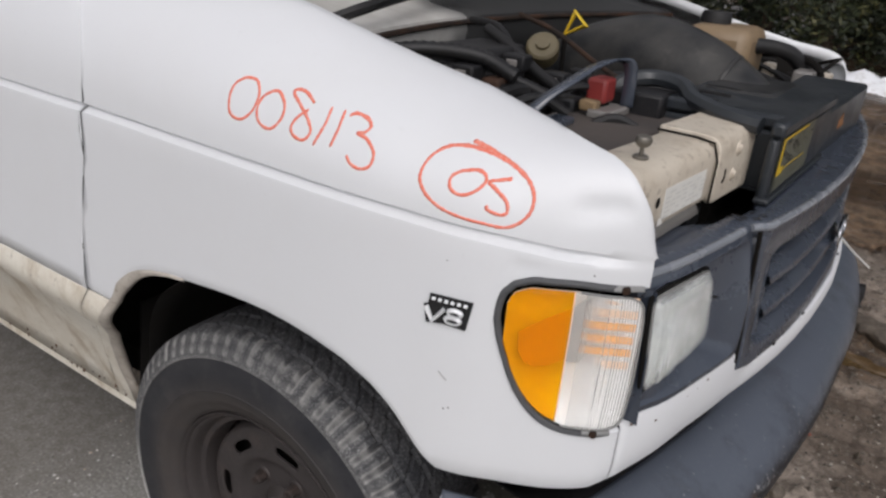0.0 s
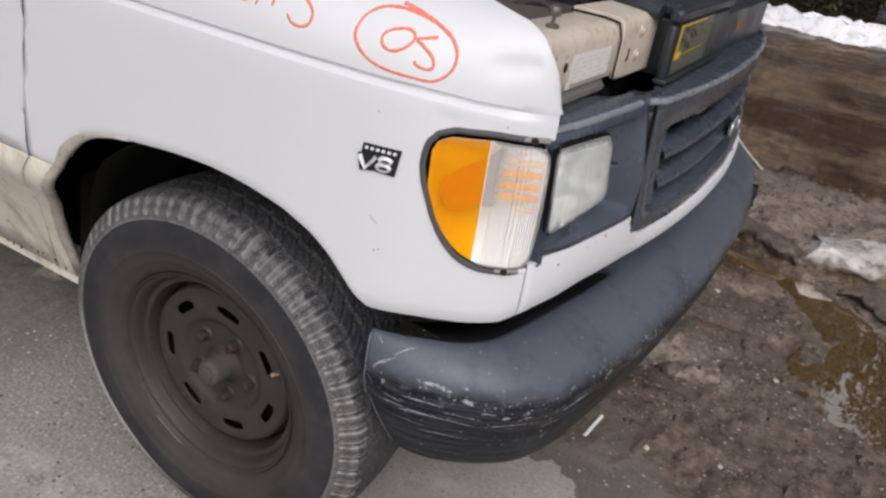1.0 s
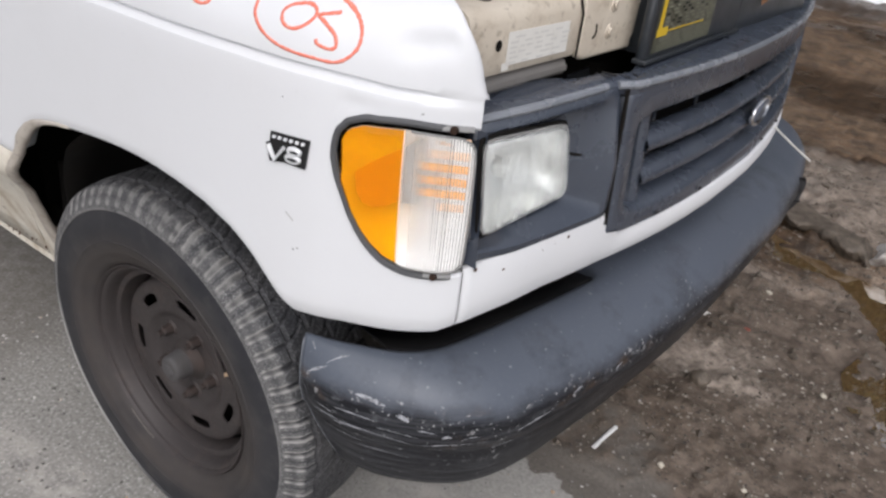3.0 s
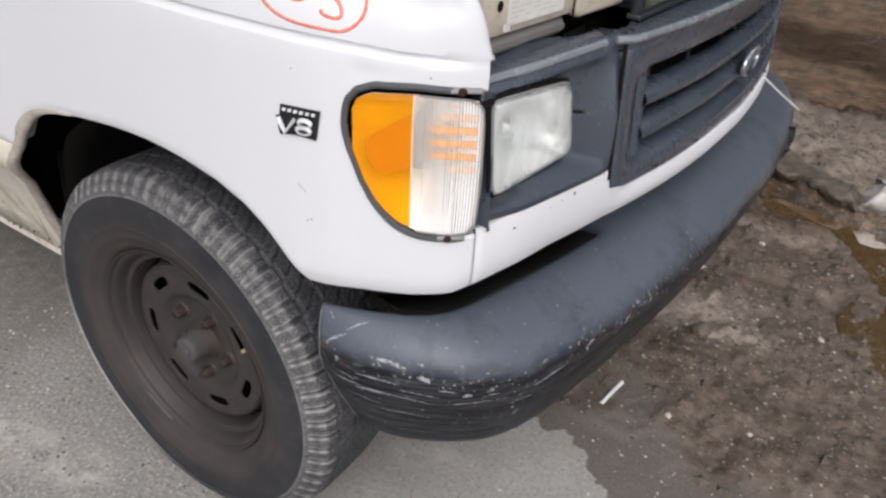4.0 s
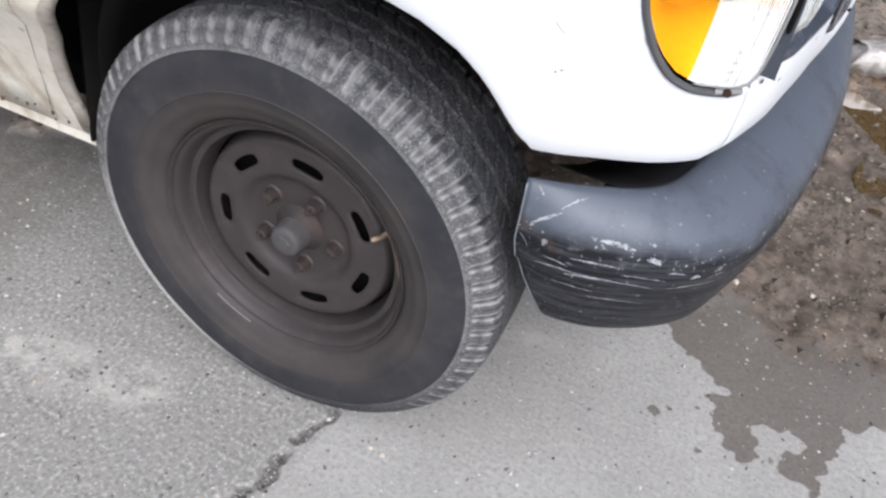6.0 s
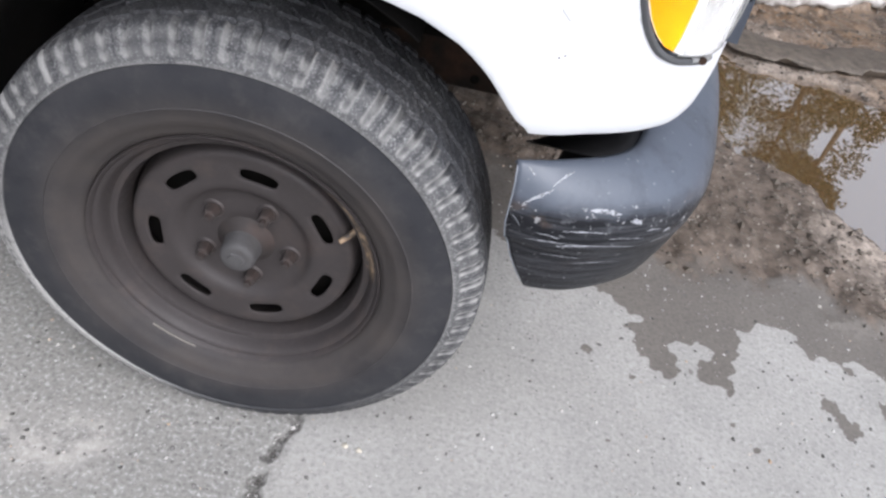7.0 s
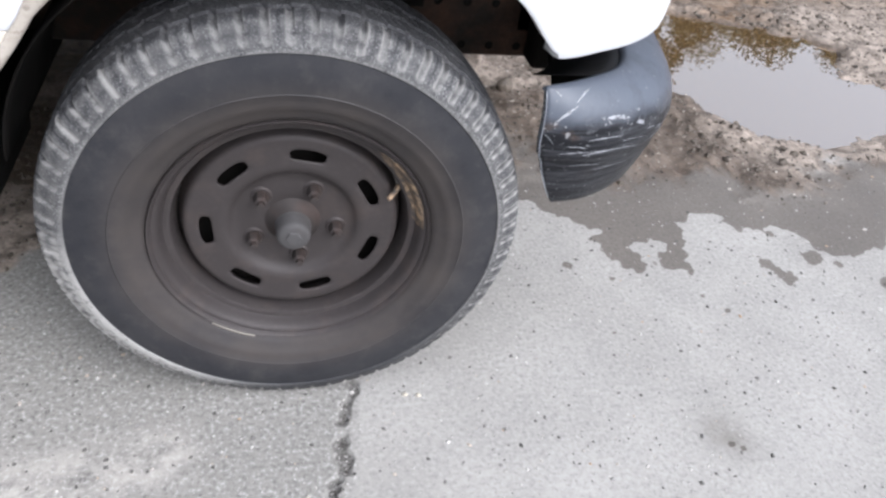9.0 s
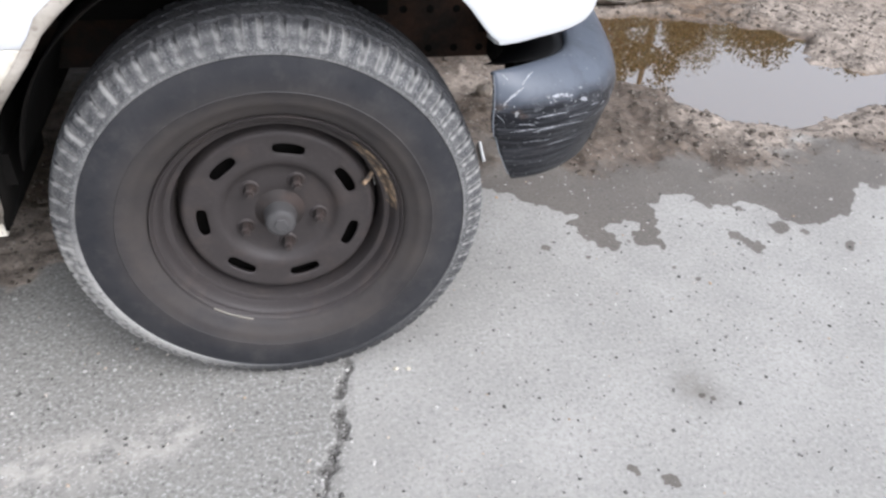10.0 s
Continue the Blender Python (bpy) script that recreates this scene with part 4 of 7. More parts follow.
def fender(side):
    ob = thing_part("fender", van)
    xs = [-0.450, -0.42, -0.40, -0.38, -0.36, -0.34, -0.325, -0.316, -0.311, -0.306, -0.300, -0.295, -0.290, -0.284, -0.278, -0.270, -0.262, -0.252, -0.24, -0.225, -0.21, -0.19, -0.17, -0.145, -0.12, -0.08, -0.04, 0, 0.04, 0.08, 0.12, 0.16, 0.19, 0.22, 0.245, 0.265, 0.28, 0.295, 0.307, 0.318, 0.327, 0.335, 0.345, 0.353, 0.3595, 0.366, 0.376, 0.39, 0.40, 0.408, 0.416, 0.4225]
    front = [0.4235, 0.425, 0.427, 0.430, 0.433, 0.437, 0.443, 0.449, 0.457, 0.465, 0.475, 0.485, 0.497, 0.509, 0.52, 0.53, 0.54, 0.545, 0.550, 0.554, 0.558, 0.561, 0.564, 0.5665]

    def low_edge(x):
        if x < 0.360:
            z = interp(x, ARCH)
            return [(0.040, z + 0.006), (0.010, z + 0.001), (0.003, z), (0.0, z + 0.006), (0.0, z + 0.018)], z + 0.03
        z = interp(x, LOWER)
        return [(0.050, z - 0.010), (0.024, z - 0.011), (0.008, z - 0.007), (0.002, z + 0.003), (0.0, z + 0.024)], z + 0.045

    def column(x, pairs):
        xx = [max(x, interp(z, SEAM) + 0.0015) if x < -0.25 else x for d, z in pairs]
        return [(on_top if z > interp(q, CREASE) else on_side)(q, z, d + dent(q, z) * (side > 0), side) for q, (d, z) in zip(xx, pairs)]

    # one pressed panel: side, nose above the lamp and corner below it
    bm = bmesh.new()

    def sheet(rows):
        vs = [[bm.verts.new(p) for p in row] for row in rows]
        for r0, r1 in zip(vs, vs[1:]):
            for k in range(len(r0) - 1):
                bm.faces.new((r0[k], r0[k + 1], r1[k + 1], r1[k]))

    def lower_half(x, zb):
        edge, z = low_edge(x)
        return edge + [(0.0, z + (zb - z) * k / 7) for k in range(8)]

    sheet([column(x, lower_half(x, 0.942) + upper_profile(x, 0.950, 5)) for x in xs])
    rows = []
    for x in [0.4225] + front:
        z = interp(x, SIG_TOP)
        rows.append(column(x, [(0.014, z), (0.003, z), (0.0, z + 0.003)] + upper_profile(x, z + 0.005, 5)))
    rows.append([(p[0] - 0.004, p[1] + 0.007 * side, p[2]) for p in rows[-1]])
    sheet(rows)
    sheet([column(x, lower_half(x, interp(x, SIG_BOT) - 0.003) + [(0.003, interp(x, SIG_BOT)), (0.014, interp(x, SIG_BOT))]) for x in [0.4225] + front])
    bmesh.ops.remove_doubles(bm, verts=bm.verts, dist=0.0003)
    part("panel", bm, M_WHITE, ob, solid=0.002, out=(0, -side, 0))
    # short rocker end between wheel opening and door
    rows = []
    for k in range(7):
        u = k / 6
        row = []
        for d, z in ROCKER:
            back, seam = interp(z, OPENING) - 0.017, interp(z, ROCKER_SEAM)
            row.append(on_side(back + (seam - back) * u, z, d, side))
        rows.append(row)
    part("rocker_end", grid(rows), M_DIRTY, ob, "grimy white rocker end with brown road dirt", solid=0.002, out=(0, -side, 0))
    # rounded, dirt-caked lip behind the wheel
    edge = LIP + [(interp(z, OPENING), z, 0.018) for z in (0.72, 0.70, 0.68, 0.66, 0.63, 0.60, 0.56, 0.52, 0.47, 0.42, 0.36)]
    shell = [(z, d) for d, z in ROCKER[1:]]
    rows = []
    for i, (x, z, r) in enumerate(edge):
        nx, nz = lip_out(edge, i)
        d0 = interp(z, shell) if z < 0.74 else 0.0
        row = []
        for a in (-0.5, 0, 12, 24, 36, 48, 60, 75, 90, 91):
            q = radians(max(0, min(90, a)))
            out = r * (1 - math.sin(q)) + (0.004 if a < 0 else 0.0)
            row.append(on_side(x + nx * out, z + nz * out, d0 - 0.0008 + r * 0.5 * (1 - math.cos(q)) + (0.006 if a > 90 else 0.0), side))
        rows.append(row)
    part("arch_lip", grid(rows), M_LIP, ob, "rounded arch lip caked with brown dirt", solid=0.001)
    return ob


def thing_part(name, parent, label=""):
    ob = new(name)
    ob.parent = parent
    if label:
        ob["label"] = label
    return ob


fender(1)
fender(-1)


def side_sheet(name, x0, x1, side, parent, material, label="", seam=False, n=12):
    rows = []
    for k in range(n):
        x = x0 + (x1 - x0) * k / (n - 1)
        pairs = [(0.0, 0.7225)] + upper_profile(x, 0.75)[:-3]
        rows.append([on_side(min(x, (interp(z, SEAM) if z > 0.75 else interp(z, ROCKER_SEAM)) - 0.003) if seam else x, z, d, side) for d, z in pairs])
    return part(name, grid(rows), material, parent, label, solid=0.003, out=(0, -side, 0))


for side in (1, -1):
    door = thing_part("front_door", van)
    side_sheet("skin", -0.30, -1.32, side, door, M_WHITE, seam=True, n=40)
    rows = [[on_side(min(x, interp(z, ROCKER_SEAM) - 0.003), z, d, side) for d, z in ROCKER[2:]] for x in np.linspace(-0.37, -1.32, 14)]
    part("rocker_skin", grid(rows), M_DIRTY, door, "lower door skin stained with brown road dirt", solid=0.002, out=(0, -side, 0))
    sash = [(-0.42, 1.36), (-1.28, 1.40), (-1.28, 1.92), (-0.92, 1.94)]
    part("window_pane", mesh_from([(x, side * (-0.80 + (z - 1.36) * 0.12 - 0.012), z) for x, z in sash], [(0, 1, 2, 3)]), M_WINDOW, door, smooth=False, solid=0.005)
    rows = [[on_side(x, z, d, side) for d, z in ROCKER[2:]] for x in np.linspace(-1.325, -4.55, 10)]
    part("body_rocker", grid(rows), M_DIRTY, van, solid=0.002, out=(0, -side, 0))
    side_sheet("body_side", -1.325, -4.55, side, van, M_WHITE, "plain white cargo side panel")
    # pinch flange under the rocker
    part("rocker_flange", box(-3.0, -0.47, min(side * -0.845, side * -0.855), max(side * -0.845, side * -0.855), 0.325, 0.356), M_DIRTY, van, smooth=False)

# upper body: pillars and roof in one shell, windshield and back
rows = []
for x, zr, half in ((-0.95, 1.94, 0.70), (-1.05, 1.99, 0.72), (-1.3, 2.03, 0.74), (-2.8, 2.06, 0.75), (-4.4, 2.05, 0.74), (-4.55, 1.98, 0.72)):
    zb = interp(x, TOP) if x > -1.4 else 1.42
    rows.append([(x, -0.815, 1.40), (x, -0.80, 1.55), (x, -half - 0.02, zr - 0.12), (x, -half + 0.05, zr - 0.02), (x, -0.35, zr + 0.02), (x, 0.35, zr + 0.02), (x, half - 0.05, zr - 0.02), (x, half + 0.02, zr - 0.12), (x, 0.80, 1.55), (x, 0.815, 1.40)])
part("roof", grid(rows), M_WHITE, van, solid=0.004)
part("windshield", grid([[(-0.30 - 0.05 * abs(v), 0.76 * v, 1.33) for v in np.linspace(-1, 1, 9)], [(-0.92 - 0.05 * abs(v), 0.68 * v, 1.93) for v in np.linspace(-1, 1, 9)]]), M_WINDOW, van, "dark windshield glass", solid=0.006)
part("back_wall", mesh_from([(-4.56, -0.86, 0.36), (-4.56, 0.86, 0.36), (-4.56, 0.99, 1.1), (-4.56, 0.72, 2.0), (-4.56, -0.72, 2.0), (-4.56, -0.99, 1.1)], [(0, 1, 2, 3, 4, 5)]), M_WHITE, van, smooth=False, solid=0.01)
part("floor_pan", box(-4.5, -0.62, -0.84, 0.84, 0.42, 0.48), M_DARK, van, smooth=False)
# unseen plate, added to keep light off the ground behind the wheel
part("underbody_shade_plate", box(-0.615, -0.43, -0.84, 0.84, 0.42, 0.48), M_DARK, van, smooth=False)
part("firewall", box(-0.62, -0.56, -0.84, 0.84, 0.42, 1.30), M_DARK, van, smooth=False)

# raised hood, hinged at the cowl
hood = thing_part("hood", van, "white hood propped wide open")
rows = []
for u in np.linspace(0, 1, 8):
    x, z = -0.36 + 0.22 * u, 1.36 + 0.98 * u
    rows.append([(x + 0.03 * math.sin(math.pi * (v + 1) / 2), 0.80 * v * (1 - 0.06 * u), z) for v in np.linspace(-1, 1, 13)])
part("skin", grid(rows), M_WHITE, hood, solid=0.004)
for y in (-0.55, 0.0, 0.55):
    part("brace", tube([(-0.32, y, 1.40), (-0.11, y * 0.92, 2.30)], 0.022, 6), M_WHITE, hood)

# ------------------------------------------------------------------ white panel under the lamps and grille
V_TOP = [(0.0, 0.772), (0.50, 0.772), (0.535, 0.772), (0.545, 0.785), (0.553, 0.803), (0.565, 0.815), (0.59, 0.821), (0.66, 0.822), (0.72, 0.822), (0.80, 0.816), (0.853, 0.804)]
V_LOW = [(0.0, 0.738), (0.543, 0.730), (0.705, 0.733), (0.80, 0.727), (0.853, 0.716)]
rows = []
ys = [-0.853, -0.84, -0.82, -0.80, -0.77, -0.74, -0.70, -0.66, -0.62, -0.59, -0.575, -0.565, -0.558, -0.553, -0.549, -0.545, -0.540, -0.535, -0.50, -0.45, -0.38, -0.30, -0.2, -0.1, 0.0]
ys += [-y for y in ys[-2::-1]]
for y in ys:
    a, b = interp(abs(y), V_LOW), interp(abs(y), V_TOP)
    f = 0.016 * (1 - min(1, (abs(y) / 0.56) ** 2))
    pairs = [(0.050, a - 0.010), (0.024, a - 0.011), (0.008, a - 0.007), (0.002, a + 0.003), (0.0, a + (b - a) * 0.3), (0.0, b - 0.010), (0.003, b - 0.002), (0.009, b), (0.014, b - 0.004), (0.016, b - 0.016)]
    rows.append([on_front(y, z, d - f) for d, z in pairs])
part("front_valance", grid(rows), M_WHITE, van, "white painted valance stepped under the headlight", solid=0.002, out=(1, 0, 0))


# ------------------------------------------------------------------ bumper
B_IN = [(0.365, -0.938), (0.41, -0.922), (0.455, -0.900), (0.485, -0.884), (0.505, -0.868), (0.522, -0.847), (0.538, -0.815), (0.556, -0.75), (0.585, -0.63), (0.615, -0.49), (0.645, -0.35), (0.665, -0.22), (0.68, 0.0)]
B_OUT = [(0.370, -0.955), (0.42, -0.962), (0.47, -0.956), (0.53, -0.934), (0.58, -0.905), (0.62, -0.868), (0.652, -0.82), (0.682, -0.745), (0.710, -0.63), (0.738, -0.49), (0.757, -0.35), (0.772, -0.2), (0.78, 0.0)]
B_LOW = [(0.428, -0.922), (0.455, -0.920), (0.49, -0.912), (0.535, -0.890), (0.575, -0.862), (0.605, -0.832), (0.630, -0.79), (0.652, -0.725), (0.675, -0.61), (0.697, -0.48), (0.715, -0.34), (0.730, -0.2), (0.738, 0.0)]


def B_FIRST(rows):
    return rows[0][4:-3]


def bumper():
    ob = thing_part("bumper", van, "scuffed dark grey plastic front bumper")
    a, b, c = (smooth_path([(x, y, 0) for x, y in t], 6) for t in (B_IN, B_OUT, B_LOW))
    rows, lows = [], []
    for sgn, seq in ((1, range(len(a))), (-1, range(len(a) - 2, -1, -1))):
        for k in seq:
            p, q, r = a[k], b[k], c[k]
            pts = []
            mix = lambda u, v, t: u + (v - u) * t
            back = (p - q).normalized()
            under = 0.15 * max(0.0, min(1.0, (p.y + 0.470) / 0.05))
            pts.append((p + back * (0.008 + under), 0.600 if k > 8 else 0.634))
            pts.append((p + back * (0.007 + under), 0.632 + under * 0.12 if k > 8 else 0.637))
            pts.append((p + back * (0.003 + under * 0.5), 0.641 + under * 0.06))
            pts.append((mix(p, q, 0.06), 0.6425))
            for t, z in ((0.25, 0.636), (0.45, 0.628), (0.65, 0.617), (0.80, 0.604), (0.91, 0.588), (0.97, 0.572), (1.0, 0.556)):
                pts.append((mix(p, q, t), z))
            for t, z in ((0.05, 0.540), (0.09, 0.528), (0.16, 0.524), (0.22, 0.515), (0.36, 0.492), (0.55, 0.468), (0.72, 0.448), (0.88, 0.431), (0.97, 0.422), (1.06, 0.417), (1.3, 0.418)):
                pts.append((mix(q, r, t), z))
            # pushed forward a little towards the far end
            rows.append([(v.x + (0.07 * min(0.7, -v.y) if sgn < 0 else 0.0), v.y * sgn, z) for v, z in pts])
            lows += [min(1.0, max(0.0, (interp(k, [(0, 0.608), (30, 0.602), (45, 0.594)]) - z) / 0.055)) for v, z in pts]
    # the far end is torn off short
    cut = 4
    bm_rows = rows[:len(rows) - cut]
    bm = grid(bm_rows)
    me = bpy.data.meshes.new("cover")
    face_out(bm, (1, 0, 0))
    bm.to_mesh(me)
    bm.free()
    n = len(me.vertices)
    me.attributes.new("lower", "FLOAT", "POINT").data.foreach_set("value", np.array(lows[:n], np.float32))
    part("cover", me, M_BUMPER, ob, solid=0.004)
    # turned-in end at the wheel
    end = [[(p[0] - 0.0015 + 0.002 * (k > 0), p[1] + k * 0.006, p[2]) for p in B_FIRST(rows)] for k in range(4)]
    part("end_flange", grid(end), M_WORN_GLINT, ob, "pale worn edge at the bumper's end", solid=0.002, out=(-1, 0, 0))
    # added black sheet makes the gap under the valance look shaded
    gap = [[(p.x - 0.004, p.y + 0.004, 0.637), (p.x - 0.025, p.y + 0.02, 0.627), (p.x - 0.10, p.y + 0.05, 0.610)] for p in a[17:64]]
    part("gap_shade_sheet", grid(gap), M_BLACK, ob, "black sheet standing in for shade behind the bumper's top edge", solid=0.002)
    # steel bar behind the cover
    bar = [(p.x - 0.06, p.y, 0.56) for p in a[36:]] + [(p.x - 0.06, -p.y, 0.56) for p in a[-2:36:-1]]
    part("steel_bar", tube(bar, 0.045, 8), M_DARK, ob)
    # torn plastic at the far end
    last = bm_rows[-1]
    rng = random.Random(4)
    torn = bmesh.new()
    for k in range(3, len(last) - 2):
        p = Vector(last[k])
        q = p + Vector((rng.uniform(-0.05, 0.02), rng.uniform(0.02, 0.09), rng.uniform(-0.03, 0.02)))
        r = Vector(last[k + 1])
        torn.faces.new([torn.verts.new(v) for v in (p, r, q)])
    ridge = bmesh.new()
    near = min(range(len(rows)), key=lambda i: abs(rows[i][10][1] - 0.50))
    prev = None
    for j in range(8, len(rows[0]) - 3):
        p, q = Vector(rows[near][j]), Vector(rows[near + 1][j])
        along = (q - p).normalized()
        out = Vector((along.y, -along.x, 0))
        out = out if out.x > 0 else -out
        pair = [ridge.verts.new(p - out * 0.006), ridge.verts.new(p + out * rng.uniform(0.006, 0.024) + along * rng.uniform(0.0, 0.02))]
        if prev:
            ridge.faces.new((prev[0], prev[1], pair[1], pair[0]))
        prev = pair
    part("torn_ridge", ridge, M_BLACK, ob, "black broken edge standing out of the bumper", smooth=False, solid=0.004)
    part("torn_edge", torn, M_BLACK, ob, "torn black edge of the bumper", smooth=False, solid=0.003)
    return ob, rows


bumper_ob, B_ROWS = bumper()


def on_bumper(k, z, out=0.0006):
    """A point of the bumper's face at place k along it and height z."""
    i = int(min(max(k, 0), len(B_ROWS) - 3))
    f = k - i

    def on_row(r):
        j = next((n for n in range(4, len(r) - 4) if r[n + 1][2] <= z), len(r) - 5)
        p, q = Vector(r[j]), Vector(r[j + 1])
        return p.lerp(q, min(1.0, max(0.0, (p.z - z) / max(1e-6, p.z - q.z))))

    p, q = on_row(B_ROWS[i]), on_row(B_ROWS[i + 1])
    along = (q - p).normalized()
    return p.lerp(q, f) + Vector((along.y, -along.x, 0.25)).normalized() * out


# gouges and long scrapes in the plastic: place along, height, place, height, width
GOUGES = [(2, 0.592, 6.2, 0.616, 2.2), (6, 0.620, 9.5, 0.634, 1.2), (12.5, 0.596, 17, 0.590, 3.0), (18.6, 0.579, 20.6, 0.574, 3.4), (25.6, 0.549, 27.3, 0.551, 2.6), (8.6, 0.535, 14.6, 0.539, 1.6), (9, 0.563, 15.4, 0.563, 1.1),
          (38, 0.538, 42.3, 0.552, 2.2), (3.5, 0.537, 10, 0.542, 0.8), (10, 0.542, 21, 0.531, 0.7), (21, 0.531, 33, 0.535, 0.7), (1, 0.640, 3, 0.628, 1.6), (0.6, 0.57, 2.4, 0.555, 1.2), (5, 0.553, 9, 0.549, 0.9), (16, 0.552, 22, 0.546, 0.9),
          (6, 0.512, 13, 0.510, 0.7), (12, 0.498, 20, 0.494, 0.7), (22, 0.560, 25, 0.556, 1.3), (29, 0.545, 32, 0.548, 1.0), (45, 0.560, 46.2, 0.566, 2.0), (50, 0.556, 50.8, 0.566, 2.2), (34, 0.512, 38, 0.516, 0.8)]
rng = random.Random(12)
for k0, z0, k1, z1, w in GOUGES:
    rows = []
    for i in range(15):
        t = i / 14
        k, z = k0 + (k1 - k0) * t, z0 + (z1 - z0) * t + rng.uniform(-0.0006, 0.0006) + 0.002 * math.sin(math.pi * t)
        half = 0.0013 * w * math.sin(math.pi * (t * 0.94 + 0.03)) ** 0.6 * rng.uniform(0.35, 1.1)
        rows.append([tuple(on_bumper(k, z + half)), tuple(on_bumper(k, z - half))])
    part("scratch", grid(rows), M_SCRATCH, bumper_ob, smooth=False)
# loose wire from the grille to the bumper's far end
part("tie_wire", tube(smooth_path([(0.700, 0.25, 0.770), (0.735, 0.38, 0.700), (0.772, 0.495, 0.637)], 6), 0.0028, 6), M_LABEL, van, "thin steel tie wire")


# ------------------------------------------------------------------ turn signal
def signal_lamp(side):
    ob = thing_part("turn_signal", van, "amber and clear turn signal lamp")
    xs = [0.545, 0.525, 0.505, 0.485, 0.470, 0.457, 0.443, 0.437, 0.432, 0.427, 0.4235]
    ring = [on_side(x, interp(x, SIG_TOP), -0.001, side) for x in xs] + [on_side(0.4225, 0.945, -0.001, side)] + [on_side(x, interp(x, SIG_BOT), -0.001, side) for x in xs[::-1]] + [on_side(0.556, 0.7955, -0.001, side)]
    part("gasket", tube(smooth_path(ring, 4), 0.0044, 8), M_GASKET, ob, "dark grey rubber gasket")
    X0, X1 = 0.4315, 0.5635

    def lamp_deep(x):
        return interp(x, [(0.4315, 0.010), (0.461, 0.026), (0.501, 0.030), (0.530, 0.020), (0.550, 0.010), (0.558, 0.005), (0.5635, 0.001)])

    def inner(x):
        """Lower and upper edge of the lens, its corners rounded."""
        t, b = interp(x, SIG_TOP) - 0.009, interp(x, SIG_BOT) + 0.009
        e = max(0.0, x - (X1 - 0.017)) / 0.017
        f = max(0.0, x - (X1 - 0.009)) / 0.009
        g = max(0.0, 0.4475 - x) / 0.016
        t -= 0.017 * (1 - math.sqrt(max(0.0, 1 - e * e))) + 0.008 * (1 - math.sqrt(max(0.0, 1 - g * g)))
        b += 0.009 * (1 - math.sqrt(max(0.0, 1 - f * f)))
        return b, max(t, b + 0.001)

    def skin(x, z, extra=0.0):
        a, b = inner(x)
        u = min(1.0, max(0.0, (z - a) / (b - a)))
        return on_side(x, z, -0.004 - 0.006 * math.sin(math.pi * u) ** 0.5 * min(1, (x - 0.43) / 0.03) - extra, side)

    def lens(x0, x1, nx, nz, rib):
        rows = []
        for k in range(nx + 1):
            x = x0 + (x1 - x0) * k / nx
            a, b = inner(x)
            rows.append([skin(x, a + (b - a) * j / nz, rib(k, j)) for j in range(nz + 1)])
        return grid(rows)

    part("amber_lens", lens(X0, 0.4985, 22, 24, lambda k, j: 0.0), M_AMBER, ob, "smooth amber lens").visible_shadow = False
    clear = part("clear_lens", lens(0.4995, X1, 78, 102, lambda k, j: (0.0004 * (0.5 + 0.5 * math.cos(j / 102 * math.tau * 17)) + 0.0011 * (k % 3 == 0)) * (k > 14)), M_CLEAR, ob, "clear lens with fine ribs", solid=0.002)
    clear.visible_shadow = False
    # the moulded edge round the clear lens and the joint between the two lenses
    edge = [skin(x, inner(x)[1], 0.0005) for x in np.linspace(0.505, X1 - 0.0002, 24)] + [skin(X1, z, 0.0005) for z in np.linspace(inner(X1)[1], inner(X1)[0], 14)] + [skin(x, inner(x)[0], 0.0005) for x in np.linspace(X1 - 0.0002, 0.505, 20)]
    part("lens_edge", tube(edge, 0.0016, 6), M_LENS_EDGE, ob, "hazy grey edge of the clear lens")
    part("lens_joint", tube([skin(0.499, z, 0.0002) for z in np.linspace(*inner(0.499), 12)], 0.0009, 6), M_PEACH, ob)
    # silvered housing behind both lenses
    rows = []
    for k in range(25):
        x = X0 + (X1 - X0) * k / 24
        a, b = inner(x)
        deep = lamp_deep(x)
        rows.append([on_side(x, a + (b - a) * j / 12, deep * math.sin(math.pi * j / 12) ** 0.5 - 0.001, side) for j in range(13)])
    a, b = inner(X1)
    rows.append([on_side(X1 + 0.0004, a + (b - a) * j / 12, -0.0045, side) for j in range(13)])
    part("housing", grid(rows), M_REFLECT, ob, "silvered housing")
    for i in range(6):
        z = 0.981 - 0.0172 * i
        x0 = interp(i, [(0, 0.534), (1, 0.526), (2, 0.517), (4, 0.518), (5, 0.538)])
        rows = [[on_side(x, z + dz - (x - 0.52) * 0.05, min(0.004, lamp_deep(x) * 0.6 - 0.0022), side) for dz in (-0.0052, 0.0, 0.0052)] for x in np.linspace(x0, 0.5605, 11)]
        part("reflector_bar", grid(rows), M_PEACH if i in (0, 1, 5) else M_INNER, ob, "amber bar behind the clear lens")
    part("lamp_wall", mesh_from([on_side(x, z, 0.003, side) for x, z in ((0.5005, 0.894), (0.515, 0.894), (0.519, 0.905), (0.520, 0.984), (0.512, 0.980), (0.5005, 0.967))], [tuple(range(6))]), M_LAMP_GREY, ob, "grey wall inside the lamp", smooth=False, solid=0.001)
    # flat patch whose colour paints the shaded recess behind the amber lens
    part("cavity_shade_patch", mesh_from([on_side(x, z, 0.0025, side) for x, z in ((0.4475, 0.927), (0.460, 0.939), (0.4735, 0.950), (0.4985, 0.967), (0.4985, 0.900), (0.484, 0.889), (0.470, 0.884), (0.458, 0.888), (0.450, 0.902))], [tuple(range(9))]), M_CAVITY_SHADE, ob, smooth=False, solid=0.001)
    bulb = bmesh.new()
